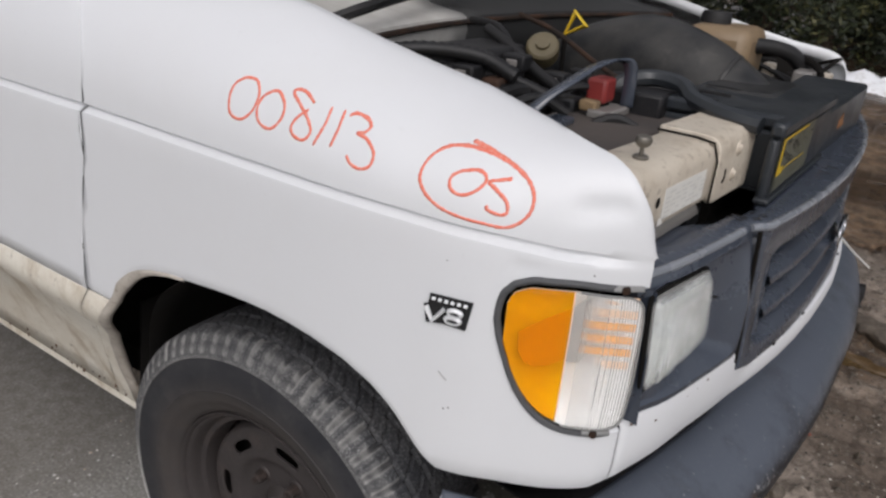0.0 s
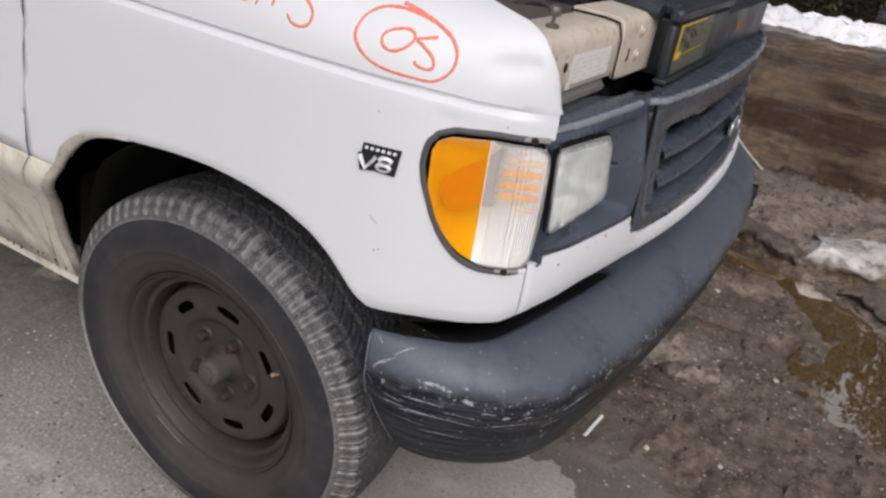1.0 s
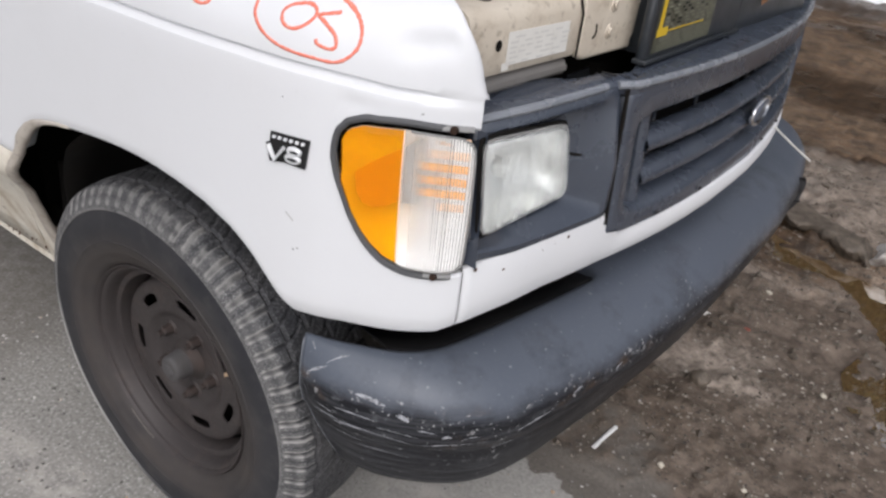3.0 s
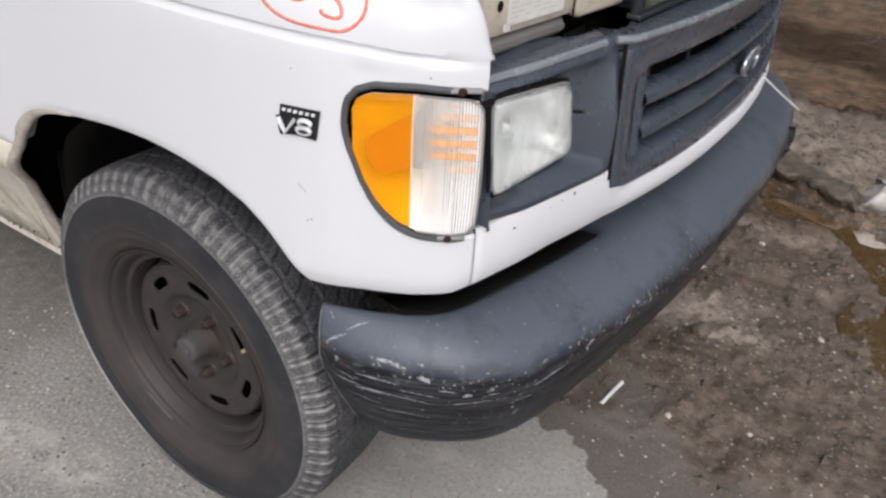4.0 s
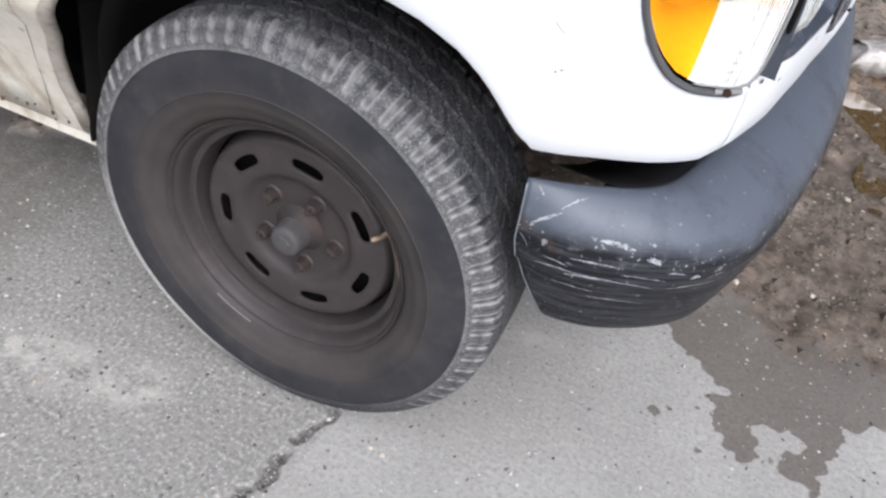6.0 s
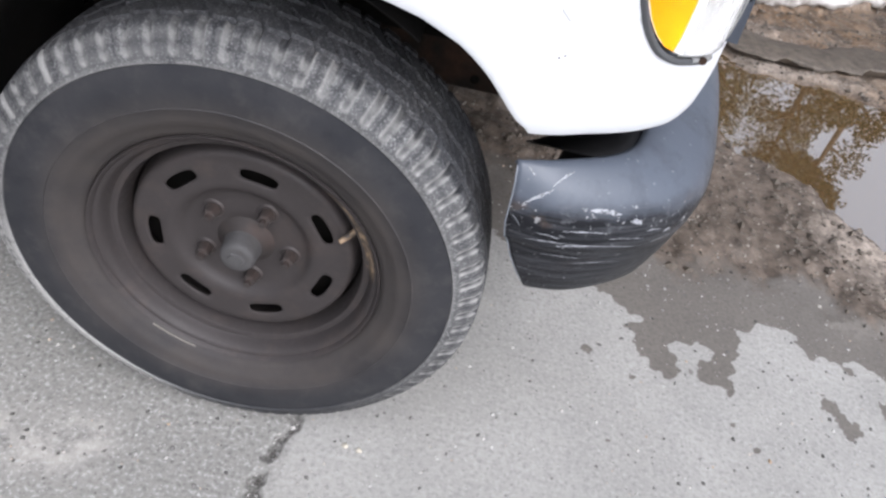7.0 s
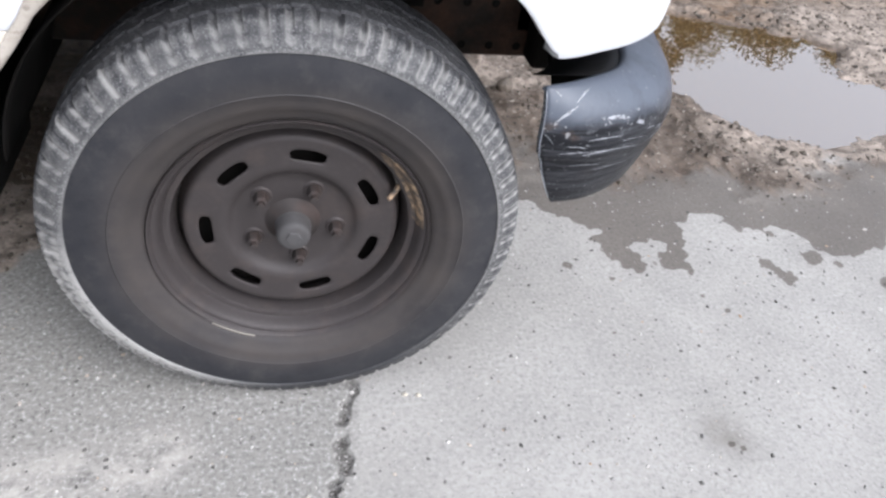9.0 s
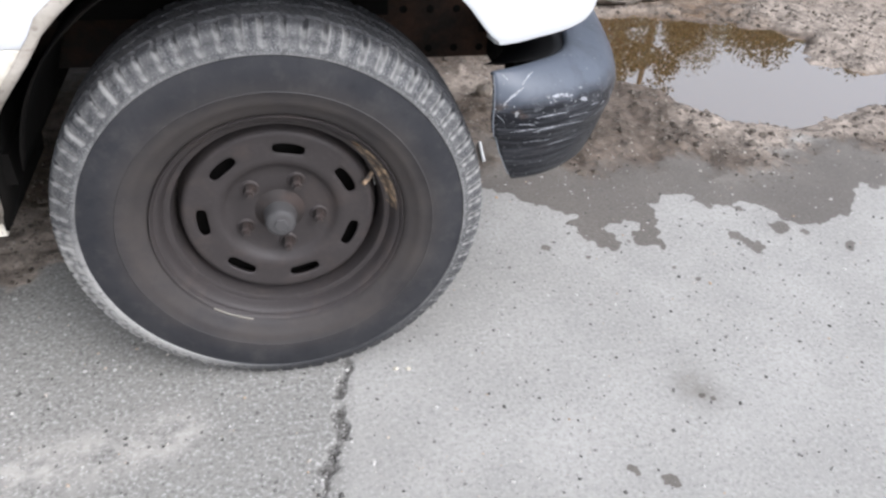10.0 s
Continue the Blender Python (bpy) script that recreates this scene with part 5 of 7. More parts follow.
    bmesh.ops.create_uvsphere(bulb, u_segments=12, v_segments=8, radius=0.009)
    b = part("bulb", bulb, M_INNER, ob)
    b.location = on_side(0.485, 0.90, 0.016, side)
    for x, z in ((0.540, 0.798), (0.545, 0.9985)):
        part("mounting_tab", tube([on_side(x - 0.010, z, -0.002, side), on_side(x, z + 0.001, -0.004, side), on_side(x + 0.016, z - 0.001, -0.002, side)], 0.0042, 8, flat=0.6), M_LENS_EDGE, ob)
        screw = part("screw", lathe([(0.0, -0.003), (0.0046, -0.003), (0.0052, -0.001), (0.0040, 0.004)], 10), M_FRAME, ob, "rusty mounting screw")
        screw.location = on_side(x, z, -0.007, side)
    return ob


signal_lamp(1)
signal_lamp(-1)


# ------------------------------------------------------------------ headlight and its grey surround
def headlight(side):
    ob = thing_part("headlight", van, "rectangular sealed headlight with cloudy glass")

    def P(y, z, d):
        x = interp(-abs(y), [(-0.86, 0.5795), (-0.65, 0.600)]) - (z - 0.92) * 0.05
        return (x - d, y * side, z)

    def Q(u, v, d):
        """u across from the lamp side, v up: the glass is a leaning four-sided shape with rounded corners."""
        a, b = 2 * u - 1, 2 * v - 1
        l = max(abs(a), abs(b))
        if l > 1e-6:
            k = (abs(a / l) ** 14 + abs(b / l) ** 14) ** (-1 / 14)
            a, b = a * k, b * k
        u, v = (a + 1) / 2, (b + 1) / 2
        yl, yr = -0.850 - 0.008 * v, -0.661 - 0.018 * v
        zl, zh = 0.858 + 0.004 * u, 0.986 - 0.015 * u
        return P(yl + (yr - yl) * u, zl + (zh - zl) * v, d)

    rows = []
    nu, nv = 84, 18
    for i in range(nu + 1):
        u = i / nu
        row = []
        for j in range(nv + 1):
            v = j / nv
            e = max(abs(2 * u - 1), abs(2 * v - 1))
            bulge = 0.009 * (1 - (2 * u - 1) ** 4) * (1 - (2 * v - 1) ** 4) + 0.007 * min(1.0, (1 - e) / 0.10)
            flute = 0.00016 * math.cos(u * math.tau * 26) * (e < 0.86)
            row.append(Q(u, v, -bulge - flute))
        rows.append(row)
    g = part("lens", grid(rows), M_GLASS, ob, "cloudy fluted headlight glass", solid=0.003)
    g.visible_shadow = False
    rows = []
    for i in range(25):
        u = i / 24
        row = []
        for j in range(19):
            v = j / 18
            e = max(abs(2 * u - 1), abs(2 * v - 1))
            row.append(Q(u, v, 0.003 + 0.055 * max(0.0, 1 - ((2 * u - 1) ** 2 + (2 * v - 1) ** 2) * 0.72) * (e < 0.999) + 0.012 * (e < 0.9)))
        rows.append(row)
    part("reflector", grid(rows), M_BOWL, ob, "silvered reflector bowl")
    shield = bmesh.new()
    bmesh.ops.create_uvsphere(shield, u_segments=14, v_segments=10, radius=0.015)
    part("bulb_shield", shield, M_BOWL, ob, "silvered bulb shield").location = Q(0.5, 0.48, 0.040)
    rim = [Q(k / 10, 0, 0.0) for k in range(10)] + [Q(1, k / 10, 0.0) for k in range(10)] + [Q(1 - k / 10, 1, 0.0) for k in range(10)] + [Q(0, 1 - k / 10, 0.0) for k in range(10)]
    strip = [[on_side(0.5655, z, 0.004, side), on_side(0.5695, z, -0.006, side), P(-0.8555, z, -0.001), P(-0.850, z, 0.012)] for z in (0.812, 0.83, 0.857, 0.90, 0.94, 0.975, 0.994)]
    part("divider", grid(strip), M_GREY, ob, "grey plastic strip between the two lamps")
    # black ring draws the shadow line outside the glass edge
    frame_line = [Q(0.5 + (u - 0.5) * 1.035, 0.5 + (v - 0.5) * 1.05, 0.004) for u, v in [(k / 10, 0) for k in range(10)] + [(1, k / 10) for k in range(10)] + [(1 - k / 10, 1) for k in range(10)] + [(0, 1 - k / 10) for k in range(10)]]
    part("edge_shade_ring", tube(frame_line, 0.0030, 6, closed=True), M_DARK, ob, "black ring painting the shadow line round the glass")
    part("glass_edge", tube(rim, 0.0020, 6, closed=True), M_LENS_EDGE, ob, "thick pale edge of the glass")
    return ob


headlight(1)
headlight(-1)


def smooth_rect(y0, y1, z0, z1, n, corner, fn):
    """A loop round a rectangle with clipped-round corners; 4 * n points."""
    out = []
    cy, cz, hy, hz = (y0 + y1) / 2, (z0 + z1) / 2, (y1 - y0) / 2, (z1 - z0) / 2
    for side_k in range(4):
        for k in range(n):
            t = -1 + 2 * k / n
            u, v = ((t, -1), (1, t), (-t, 1), (-1, -t))[side_k]
            yy, zz = u * hy, v * hz
            ey, ez = max(0, abs(yy) - (hy - corner)), max(0, abs(zz) - (hz - corner))
            if ey > 0 and ez > 0:
                l = math.hypot(ey, ez)
                s = corner / l if l > corner else 1
                yy = math.copysign(hy - corner + ey * s, yy)
                zz = math.copysign(hz - corner + ez * s, zz)
            out.append(fn(cy + yy, cz + zz))
    return out


def surround(side):
    """Grey bezel with a deep pocket round the headlight."""
    def face(d):
        return lambda y, z: (lambda p: (p[0], p[1] * side, p[2]))(on_front(y, z, d + 0.022 * max(0.0, z - 0.90) / 0.11))

    def top(y):
        return interp(y, [(-0.86, 0.995), (-0.80, 1.003), (-0.62, 1.012)])

    n = 14
    warp = lambda z, y: z if z < 0.95 else z + (top(y) - 1.0)
    loops = [smooth_rect(-0.8555, -0.586, 0.811, 1.000, n, 0.004, lambda y, z: face(0.030)(y, warp(z, y))),
             smooth_rect(-0.8555, -0.586, 0.811, 1.000, n, 0.006, lambda y, z: face(0.004)(y, warp(z, y))),
             smooth_rect(-0.855, -0.589, 0.816, 0.997, n, 0.008, lambda y, z: face(0.0)(y, warp(z, y))),
             smooth_rect(-0.8545, -0.597, 0.825, 0.986, n, 0.016, lambda y, z: face(-0.001)(y, warp(z, y))),
             smooth_rect(-0.854, -0.602, 0.8285, 0.981, n, 0.020, lambda y, z: face(0.004)(y, warp(z, y)))]

    def back(y, z):
        return (interp(y, [(-0.86, 0.572), (-0.65, 0.592)]) - (z - 0.92) * 0.05, y * side, z)

    def between(t):
        return lambda y, z: tuple(a * (1 - t) + b * t for a, b in zip(face(0.004)(y, z), back(y, z)))

    loops.append(smooth_rect(-0.860, -0.618, 0.836, 0.985, n, 0.020, between(0.35)))
    loops.append(smooth_rect(-0.861, -0.642, 0.846, 0.988, n, 0.016, between(0.80)))
    loops.append(smooth_rect(-0.862, -0.652, 0.850, 0.989, n, 0.012, back))
    loops.append(smooth_rect(-0.80, -0.70, 0.87, 0.94, n, 0.01, lambda y, z: (back(y, z)[0] - 0.09, y * side, z)))
    slit = [between(0.66)(-0.634, 0.9155), between(0.80)(-0.642, 0.917), between(0.97)(-0.6505, 0.919)]
    part("surround_slot", tube(slit, 0.0022, 6), M_DARK, van, "dark slot in the lamp pocket")
    ob = part("headlight_surround", grid(loops, close_v=True), M_GREY, van, "grey plastic headlight surround with deep pocket")
    return ob


surround(1)
surround(-1)


# ------------------------------------------------------------------ grille
def grille():
    ob = thing_part("grille", van, "grey plastic grille with two horizontal bars")
    swell = lambda y: -0.008

    def face(d):
        return lambda y, z: on_front(y, z, d - swell(y) - 0.015 * (1.0 - z) / 0.25)

    def warp(y, z):
        return z + (0.006 * (z > 0.9) - 0.011 * (z < 0.79)) * (1 - (y / 0.6) ** 2)
    n = 26
    loops = []
    for (y, z0, z1, c, d) in ((0.580, 0.775, 1.008, 0.022, 0.05), (0.580, 0.775, 1.008, 0.022, 0.006), (0.576, 0.779, 1.004, 0.022, 0.001), (0.571, 0.783, 1.000, 0.022, 0.0), (0.548, 0.800, 0.966, 0.03, 0.0), (0.542, 0.806, 0.960, 0.03, 0.005), (0.525, 0.820, 0.950, 0.03, 0.060), (0.515, 0.822, 0.948, 0.03, 0.085)):
        loops.append(smooth_rect(-y, y, z0, z1, n, c, lambda yy, zz: face(d)(yy, warp(yy, zz))))
    part("frame", grid(loops, close_v=True), M_GREY, ob)
    for z in (0.908, 0.852):
        rows = []
        for k in range(41):
            y = -0.492 + 0.984 * k / 40
            sec = []
            for a in range(12):
                t = a * math.tau / 12
                sec.append(face(0.026 - 0.020 * math.cos(t))(y, z + 0.0145 * math.sin(t) - 0.006 * math.cos(t)))
            rows.append(sec)
        part("bar", grid(rows, close_v=True), M_GREY, ob)
    for sgn in (-1, 1):
        rows = [[face(d)(sgn * (yy - 0.05 * (0.95 - z)), z) for yy, d in ((0.512, 0.080), (0.507, 0.020), (0.500, 0.014), (0.490, 0.014), (0.483, 0.020), (0.478, 0.080))] for z in np.linspace(0.81, 0.955, 6)]
        part("inner_post", grid(rows), M_GREY, ob, "upright post inside the grille opening")
    for y in (-0.36, -0.18, 0.18, 0.36):
        part("web", tube([face(0.075)(y, 0.82), face(0.075)(y, 0.95)], 0.004, 6), M_GREY, ob)
    # badge: plain oval
    core = bmesh.new()
    c = Vector(face(-0.002)(0.0, 0.868))
    ring = [c + Vector((0.0, 0.060 * math.cos(t), 0.026 * math.sin(t))) for t in np.linspace(0, math.tau, 33)[:-1]]
    part("badge_rim", tube(ring, 0.0045, 8, closed=True), M_CHROME, ob, "chrome rim of the oval badge")
    core.faces.new([core.verts.new(p + Vector((0.001, 0, 0))) for p in ring])
    part("badge_plate", core, mat("faded_blue_grey_badge", (0.10, 0.12, 0.16), 0.3), ob, "plain faded oval badge plate", solid=0.006)
    part("backing", mesh_from([face(0.13)(y, z) for y, z in ((-0.56, 0.76), (0.56, 0.76), (0.56, 0.99), (-0.56, 0.99))], [(0, 1, 2, 3)]), M_AIRBOX, ob, smooth=False, solid=0.004)
    for y in (-0.44, -0.28, 0.10, 0.26):
        p = face(-0.002)(y, 0.782)
        part("push_clip", tube([p, (p[0] + 0.003, p[1], p[2] - 0.001)], 0.0035, 6), M_DARK, ob)
    return ob


grille()

# top of the nose: grey ledge behind grille and lamp surrounds
rows = []
for y in np.linspace(-0.86, 0.86, 96):
    a = abs(y)
    s = -0.008 if a < 0.583 else -0.022
    z = interp(a, [(0, 1.012), (0.60, 1.010), (0.61, 1.012), (0.80, 1.003), (0.86, 0.995)])
    e = interp(a, [(0.0, 0.042), (0.60, 0.036), (0.655, 0.036), (0.685, 0.060), (0.78, 0.084), (0.86, 0.070)])
    e = max(e, min(1.0, max(0.0, (0.56 - a) / 0.05)) * (on_front(y, z, -s)[0] - 0.597))
    rows.append([on_front(y, z + dz, d - s) for d, dz in ((0.004, -0.014), (0.0, -0.010), (0.0, -0.001), (0.002, 0.004), (0.007, 0.007), (e * 0.5, 0.009), (e - 0.007, 0.011), (e - 0.001, 0.008), (e, -0.03))])
part("nose_ledge", grid(rows), M_GREY, van, "weathered grey plastic ledge above the grille", solid=0.003, out=(0, 0, 1))
bead = []
for y in np.linspace(-0.855, 0.855, 60):
    a = abs(y)
    z = interp(a, [(0, 1.012), (0.60, 1.010), (0.61, 1.012), (0.80, 1.003), (0.86, 0.995)])
    bead.append(on_front(y, z + 0.003, 0.0005 + interp(a, [(0.575, 0.008), (0.59, 0.022)])))
# pale bead: edge wear plus a highlight put into the colour
for name, run in (("ledge_edge", bead[:9]), ("ledge_edge", bead[9:51]), ("ledge_edge", bead[51:])):
    part(name, tube(run, 0.0060, 8), M_WORN_GLINT, van, "worn front edge of the grey ledge, painted pale as a highlight")
for y in (-0.60, -0.585, -0.57, -0.55, -0.20, -0.14, 0.05, 0.2):
    p = on_front(y, 1.0190 if abs(y) < 0.583 else 1.0205, 0.022 + (0.010 if abs(y) < 0.583 else 0.024))
    part("ledge_rib", box(p[0] - 0.012, p[0] + 0.010, p[1] - 0.0022, p[1] + 0.0022, p[2] - 0.004, p[2] + 0.0012), M_BLACK, van, smooth=False)

for sgn in (-1, 1):
    part("groove", tube([on_front(sgn * 0.583, z, 0.012 - 0.015 * (1.0 - z) / 0.25) for z in np.linspace(0.80, 1.008, 8)], 0.0034, 8), M_DARK, van, "dark groove between grille and lamp surround")
# added near-black box that paints the shade in the gap below the beam
part("nose_gap_shade", box(0.49, 0.598, -0.585, 0.585, 0.945, 0.960), M_DARK, van, "dark box standing in for shade behind the nose ledge", smooth=False)

# ------------------------------------------------------------------ badge on the fender
badge = thing_part("engine_badge", van, "black and silver badge reading V8")


def on_badge(u, v, d=0.0):
    """u along the fender, v up, from the badge's middle."""
    x = 0.366 + u
    return on_side(x, 0.938 + v, -0.002 - d)


def badge_poly(name, pts, d, thick, material):
    bm = bmesh.new()
    bm.faces.new([bm.verts.new(on_badge(u, v, d)) for u, v in pts])
    part(name, bm, material, badge, smooth=False, solid=thick)


badge_poly("plate", [(-0.0225, 0.0205), (0.0300, 0.0195), (0.0235, -0.0195), (-0.0050, -0.0165), (-0.0255, -0.0195), (-0.0300, 0.0045), (-0.0250, 0.006)], 0.001, 0.002, M_BADGE_B)


def badge_strokes(name, pts, r, material=M_BADGE_S):
    part(name, tube([on_badge(u, v, 0.0012) for u, v in pts], r, 6, flat=0.5), material, badge, smooth=False)


badge_strokes("letter_v", [(-0.0265, 0.003), (-0.0170, -0.0140), (-0.0035, 0.004)], 0.0047)
badge_strokes("digit_eight", [(0.0095 + 0.0085 * math.cos(a), 0.0005 + 0.0045 * math.sin(a)) for a in np.linspace(0, math.tau, 13)], 0.0033)
badge_strokes("digit_eight", [(0.0075 + 0.0095 * math.cos(a), -0.0095 + 0.0050 * math.sin(a)) for a in np.linspace(0, math.tau, 13)], 0.0033)
for k in range(6):
    u = -0.0195 + k * 0.0078
    badge_strokes("bar", [(u, 0.0150 - 0.0002 * k), (u + 0.0042, 0.0148 - 0.0002 * k)], 0.0024)

# chips and rust spots in the paint
M_RUST = mat("rust_spot", (0.09, 0.05, 0.028), 0.8)
M_SCRAPE = mat("grey_scrape", (0.42, 0.42, 0.42), 0.7)
M_CHIP = mat("grey_primer_chip", (0.12, 0.12, 0.12), 0.7)
CHIPS_FRONT = ((-0.672, 0.806, 0.0026), (-0.700, 0.803, 0.0012), (-0.725, 0.800, 0.0014), (-0.797, 0.792, 0.0024), (-0.838, 0.801, 0.0035), (-0.60, 0.815, 0.0015))
SCRAPES = (((0.372, 0.842), (0.366, 0.848), (0.361, 0.853)), ((0.452, 0.842), (0.449, 0.846), (0.447, 0.850)))
CHIPS_SIDE = ((0.515, 1.012, 0.0014), (0.372, 0.800, 0.0016), (0.378, 0.803, 0.0014), (0.36, 1.005, 0.0010), (-0.3735, 0.806, 0.0030), (-0.3735, 0.812, 0.0024))
def chip(point, normal, r, material, name="paint_chip"):
    n = Vector(normal).normalized()
    a = n.orthogonal().normalized()
    b = n.cross(a)
    rng = random.Random(int(r * 1e6) + int(point[2] * 1e4))
    ring = [Vector(point) + n * 0.0004 + r * rng.uniform(0.6, 1.2) * (math.cos(t) * a + math.sin(t) * b) for t in np.linspace(0, math.tau, 9)[:-1]]
    part(name, mesh_from(ring, [tuple(range(8))]), material, van, smooth=False)


for y, z, r in CHIPS_FRONT:
    chip(on_front(y, z, -0.0006), plan_normal(plan_x(y), y), r, M_RUST)
for line in SCRAPES:
    part("paint_scrape", tube([on_side(x, z, -0.0003) for x, z in line], 0.0011, 6, flat=0.4), M_SCRAPE, van, "short grey scrape in the paint")
rng = random.Random(61)
for k in range(26):
    x, z = -0.50 - 0.75 * rng.random() ** 1.3, 0.358 + 0.05 * rng.random() ** 2
    d = interp(z, [(0.352, 0.133), (0.358, 0.132), (0.42, 0.115)])
    chip(on_side(x, z, d - 0.0012), (0, -1, 0.3), rng.uniform(0.002, 0.007), M_RUST, "rust_pit")
for x, z, r in CHIPS_SIDE:
    chip(on_side(x, z, -0.0006), plan_normal(x, plan_y(x)), r, M_CHIP)

# ------------------------------------------------------------------ marker writing on the fender
writing = thing_part("marker_writing", van, "numbers hand-written in red paint marker")


def surface_at(x, z):
    """A point just off the fender at x and at the height z that a plumb wall would show it at."""
    prof = upper_profile(x, 0.80)
    best = None
    for (d0, z0), (d1, z1) in zip(prof, prof[1:]):
        if z0 <= z <= z1 and z1 > z0:
            best = d0 + (d1 - d0) * (z - z0) / (z1 - z0)
            break
    if best is None:
        best = prof[-4][0]
    return Vector(on_top(x, z, best - 0.0006 + dent(x, z)))


def stroke(points, width=0.0019, per=10):
    pts = smooth_path([(x, z, 0) for x, z in points], per)
    rng = random.Random(len(points) * 7 + int(points[0][0] * 1000))
    rows = []
    for i, p in enumerate(pts):
        a, b = pts[max(0, i - 1)], pts[min(len(pts) - 1, i + 1)]
        t = (b - a).normalized()
        w = width * rng.uniform(0.75, 1.2) * (0.6 if i in (0, len(pts) - 1) else 1)
        nrm = Vector((-t.y, t.x, 0)) * w
        rows.append([tuple(surface_at(p.x + nrm.x, p.y + nrm.y)), tuple(surface_at(p.x - nrm.x, p.y - nrm.y))])
    part("stroke", grid(rows), M_RED, writing, solid=0.0003)


WRITE = [
    [(0.0133, 1.1601), (-0.0001, 1.1495), (-0.0013, 1.1294), (0.0076, 1.1127), (0.0274, 1.1098), (0.0435, 1.1231), (0.0464, 1.143), (0.0349, 1.1586), (0.0182, 1.1608), (0.0091, 1.1584)],
    [(0.0687, 1.1529), (0.0538, 1.1422), (0.0513, 1.1244), (0.0618, 1.1105), (0.0813, 1.1074), (0.0943, 1.1221), (0.0917, 1.1388), (0.0765, 1.1514), (0.0648, 1.1512)],
    [(0.1334, 1.147), (0.1159, 1.1564), (0.1014, 1.1584), (0.098, 1.1534), (0.1146, 1.1424), (0.1356, 1.1273), (0.1447, 1.1148), (0.1375, 1.104), (0.1215, 1.106), (0.1134, 1.116), (0.1193, 1.1291), (0.1303, 1.1389)],
    [(0.1603, 1.1463), (0.1616, 1.1262), (0.1542, 1.1007)],
    [(0.1792, 1.1458), (0.1823, 1.1259), (0.1798, 1.1037)],
    [(0.1884, 1.1409), (0.1966, 1.1445), (0.2138, 1.1411), (0.2223, 1.1339), (0.219, 1.1272), (0.2098, 1.1243), (0.2251, 1.1205), (0.2411, 1.1075), (0.2414, 1.0933), (0.2297, 1.0873), (0.2154, 1.09), (0.2058, 1.0985)],
    [(0.3453, 1.1317), (0.3257, 1.1284), (0.3131, 1.1193), (0.3074, 1.1053), (0.309, 1.0902), (0.3223, 1.075), (0.3422, 1.0644), (0.3664, 1.0586), (0.393, 1.0562), (0.4163, 1.0549), (0.4304, 1.0623), (0.4389, 1.0761), (0.4375, 1.0928), (0.4266, 1.1072), (0.4081, 1.1181), (0.3826, 1.1264), (0.3575, 1.1304), (0.3387, 1.1308)],
    [(0.3466, 1.1363), (0.3673, 1.1317), (0.3911, 1.1246), (0.406, 1.1187)],
    [(0.3645, 1.1099), (0.3515, 1.1062), (0.3439, 1.0983), (0.3483, 1.0873), (0.3613, 1.0829), (0.3746, 1.0882), (0.3832, 1.0986), (0.3812, 1.1063), (0.3717, 1.1104), (0.3611, 1.1093)],
    [(0.4094, 1.107), (0.3967, 1.104), (0.3875, 1.1009), (0.3975, 1.0945), (0.412, 1.0837), (0.4157, 1.0723), (0.4089, 1.0686), (0.3957, 1.0721), (0.3928, 1.0769)],
]
for line in WRITE:
    stroke(line)

# ------------------------------------------------------------------ engine bay
support = thing_part("radiator_support", van, "dusty cream-painted radiator support beam")


def beam(x_front, depth, y0, y1, z0, z1, n=8, sag=0.0):
    rows = []
    for k in range(n + 1):
        y = y0 + (y1 - y0) * k / n
        xf = x_front(y)
        rows.append([(xf - 0.004, y, z0), (xf, y, z0 + 0.012), (xf, y, z1 - 0.020), (xf - 0.004, y, z1 - 0.008), (xf - 0.014, y, z1 - 0.001), (xf - 0.03, y, z1 + 0.001), (xf - depth + 0.01, y, z1 + 0.002), (xf - depth, y, z1 - 0.006), (xf - depth, y, z0)])
    bm = grid(rows, close_v=True)
    bm.verts.ensure_lookup_table()
    m = len(rows[0])
    bm.faces.new([bm.verts[i] for i in range(m)])
    bm.faces.new([bm.verts[n * m + i] for i in range(m)])
    return bm


xf = lambda y: 0.538 + (y + 0.80) * 0.085
part("beam", beam(xf, 0.085, -0.850, -0.44, 1.042, 1.124), M_CREAM, support)
part("lower_flange", beam(lambda y: xf(y) - 0.006, 0.06, -0.832, -0.615, 1.016, 1.041), M_VENT, support)
rows = []
for y in (-0.612, -0.610, -0.606, -0.600, -0.592, -0.58, -0.54, -0.50, -0.466, -0.462):
    x = xf(y) + 0.006
    z = 1.034 + 0.016 * (1 - math.sqrt(max(0.0, 1 - (max(0.0, -0.592 - y) / 0.020) ** 2)))
    rows.append([(x - 0.004, y, z), (x, y, z + 0.004), (x, y, 1.112), (x - 0.004, y, 1.124), (x - 0.014, y, 1.131), (x - 0.03, y, 1.133), (x - 0.09, y, 1.134), (x - 0.09, y, 1.120), (x - 0.012, y, 1.114), (x - 0.012, y, z)])
bm = grid(rows, close_v=True)
bm.verts.ensure_lookup_table()
for end in (0, len(rows) - 1):
    bm.faces.new([bm.verts[end * 10 + i] for i in range(10)])
part("bracket", bm, M_CREAM, support, bevel=0.002)
for y, z in ((-0.533, 1.106), (-0.536, 1.068)):
    p = (xf(y) + 0.006, y, z)
    sl = part("bracket_bolt", lathe([(0.0, 0.0045), (0.0055, 0.0045), (0.0068, 0.0015), (0.0105, 0.0012), (0.0115, -0.001)], 10, "x"), M_CREAM, support)
    sl.location = p
y = -0.580
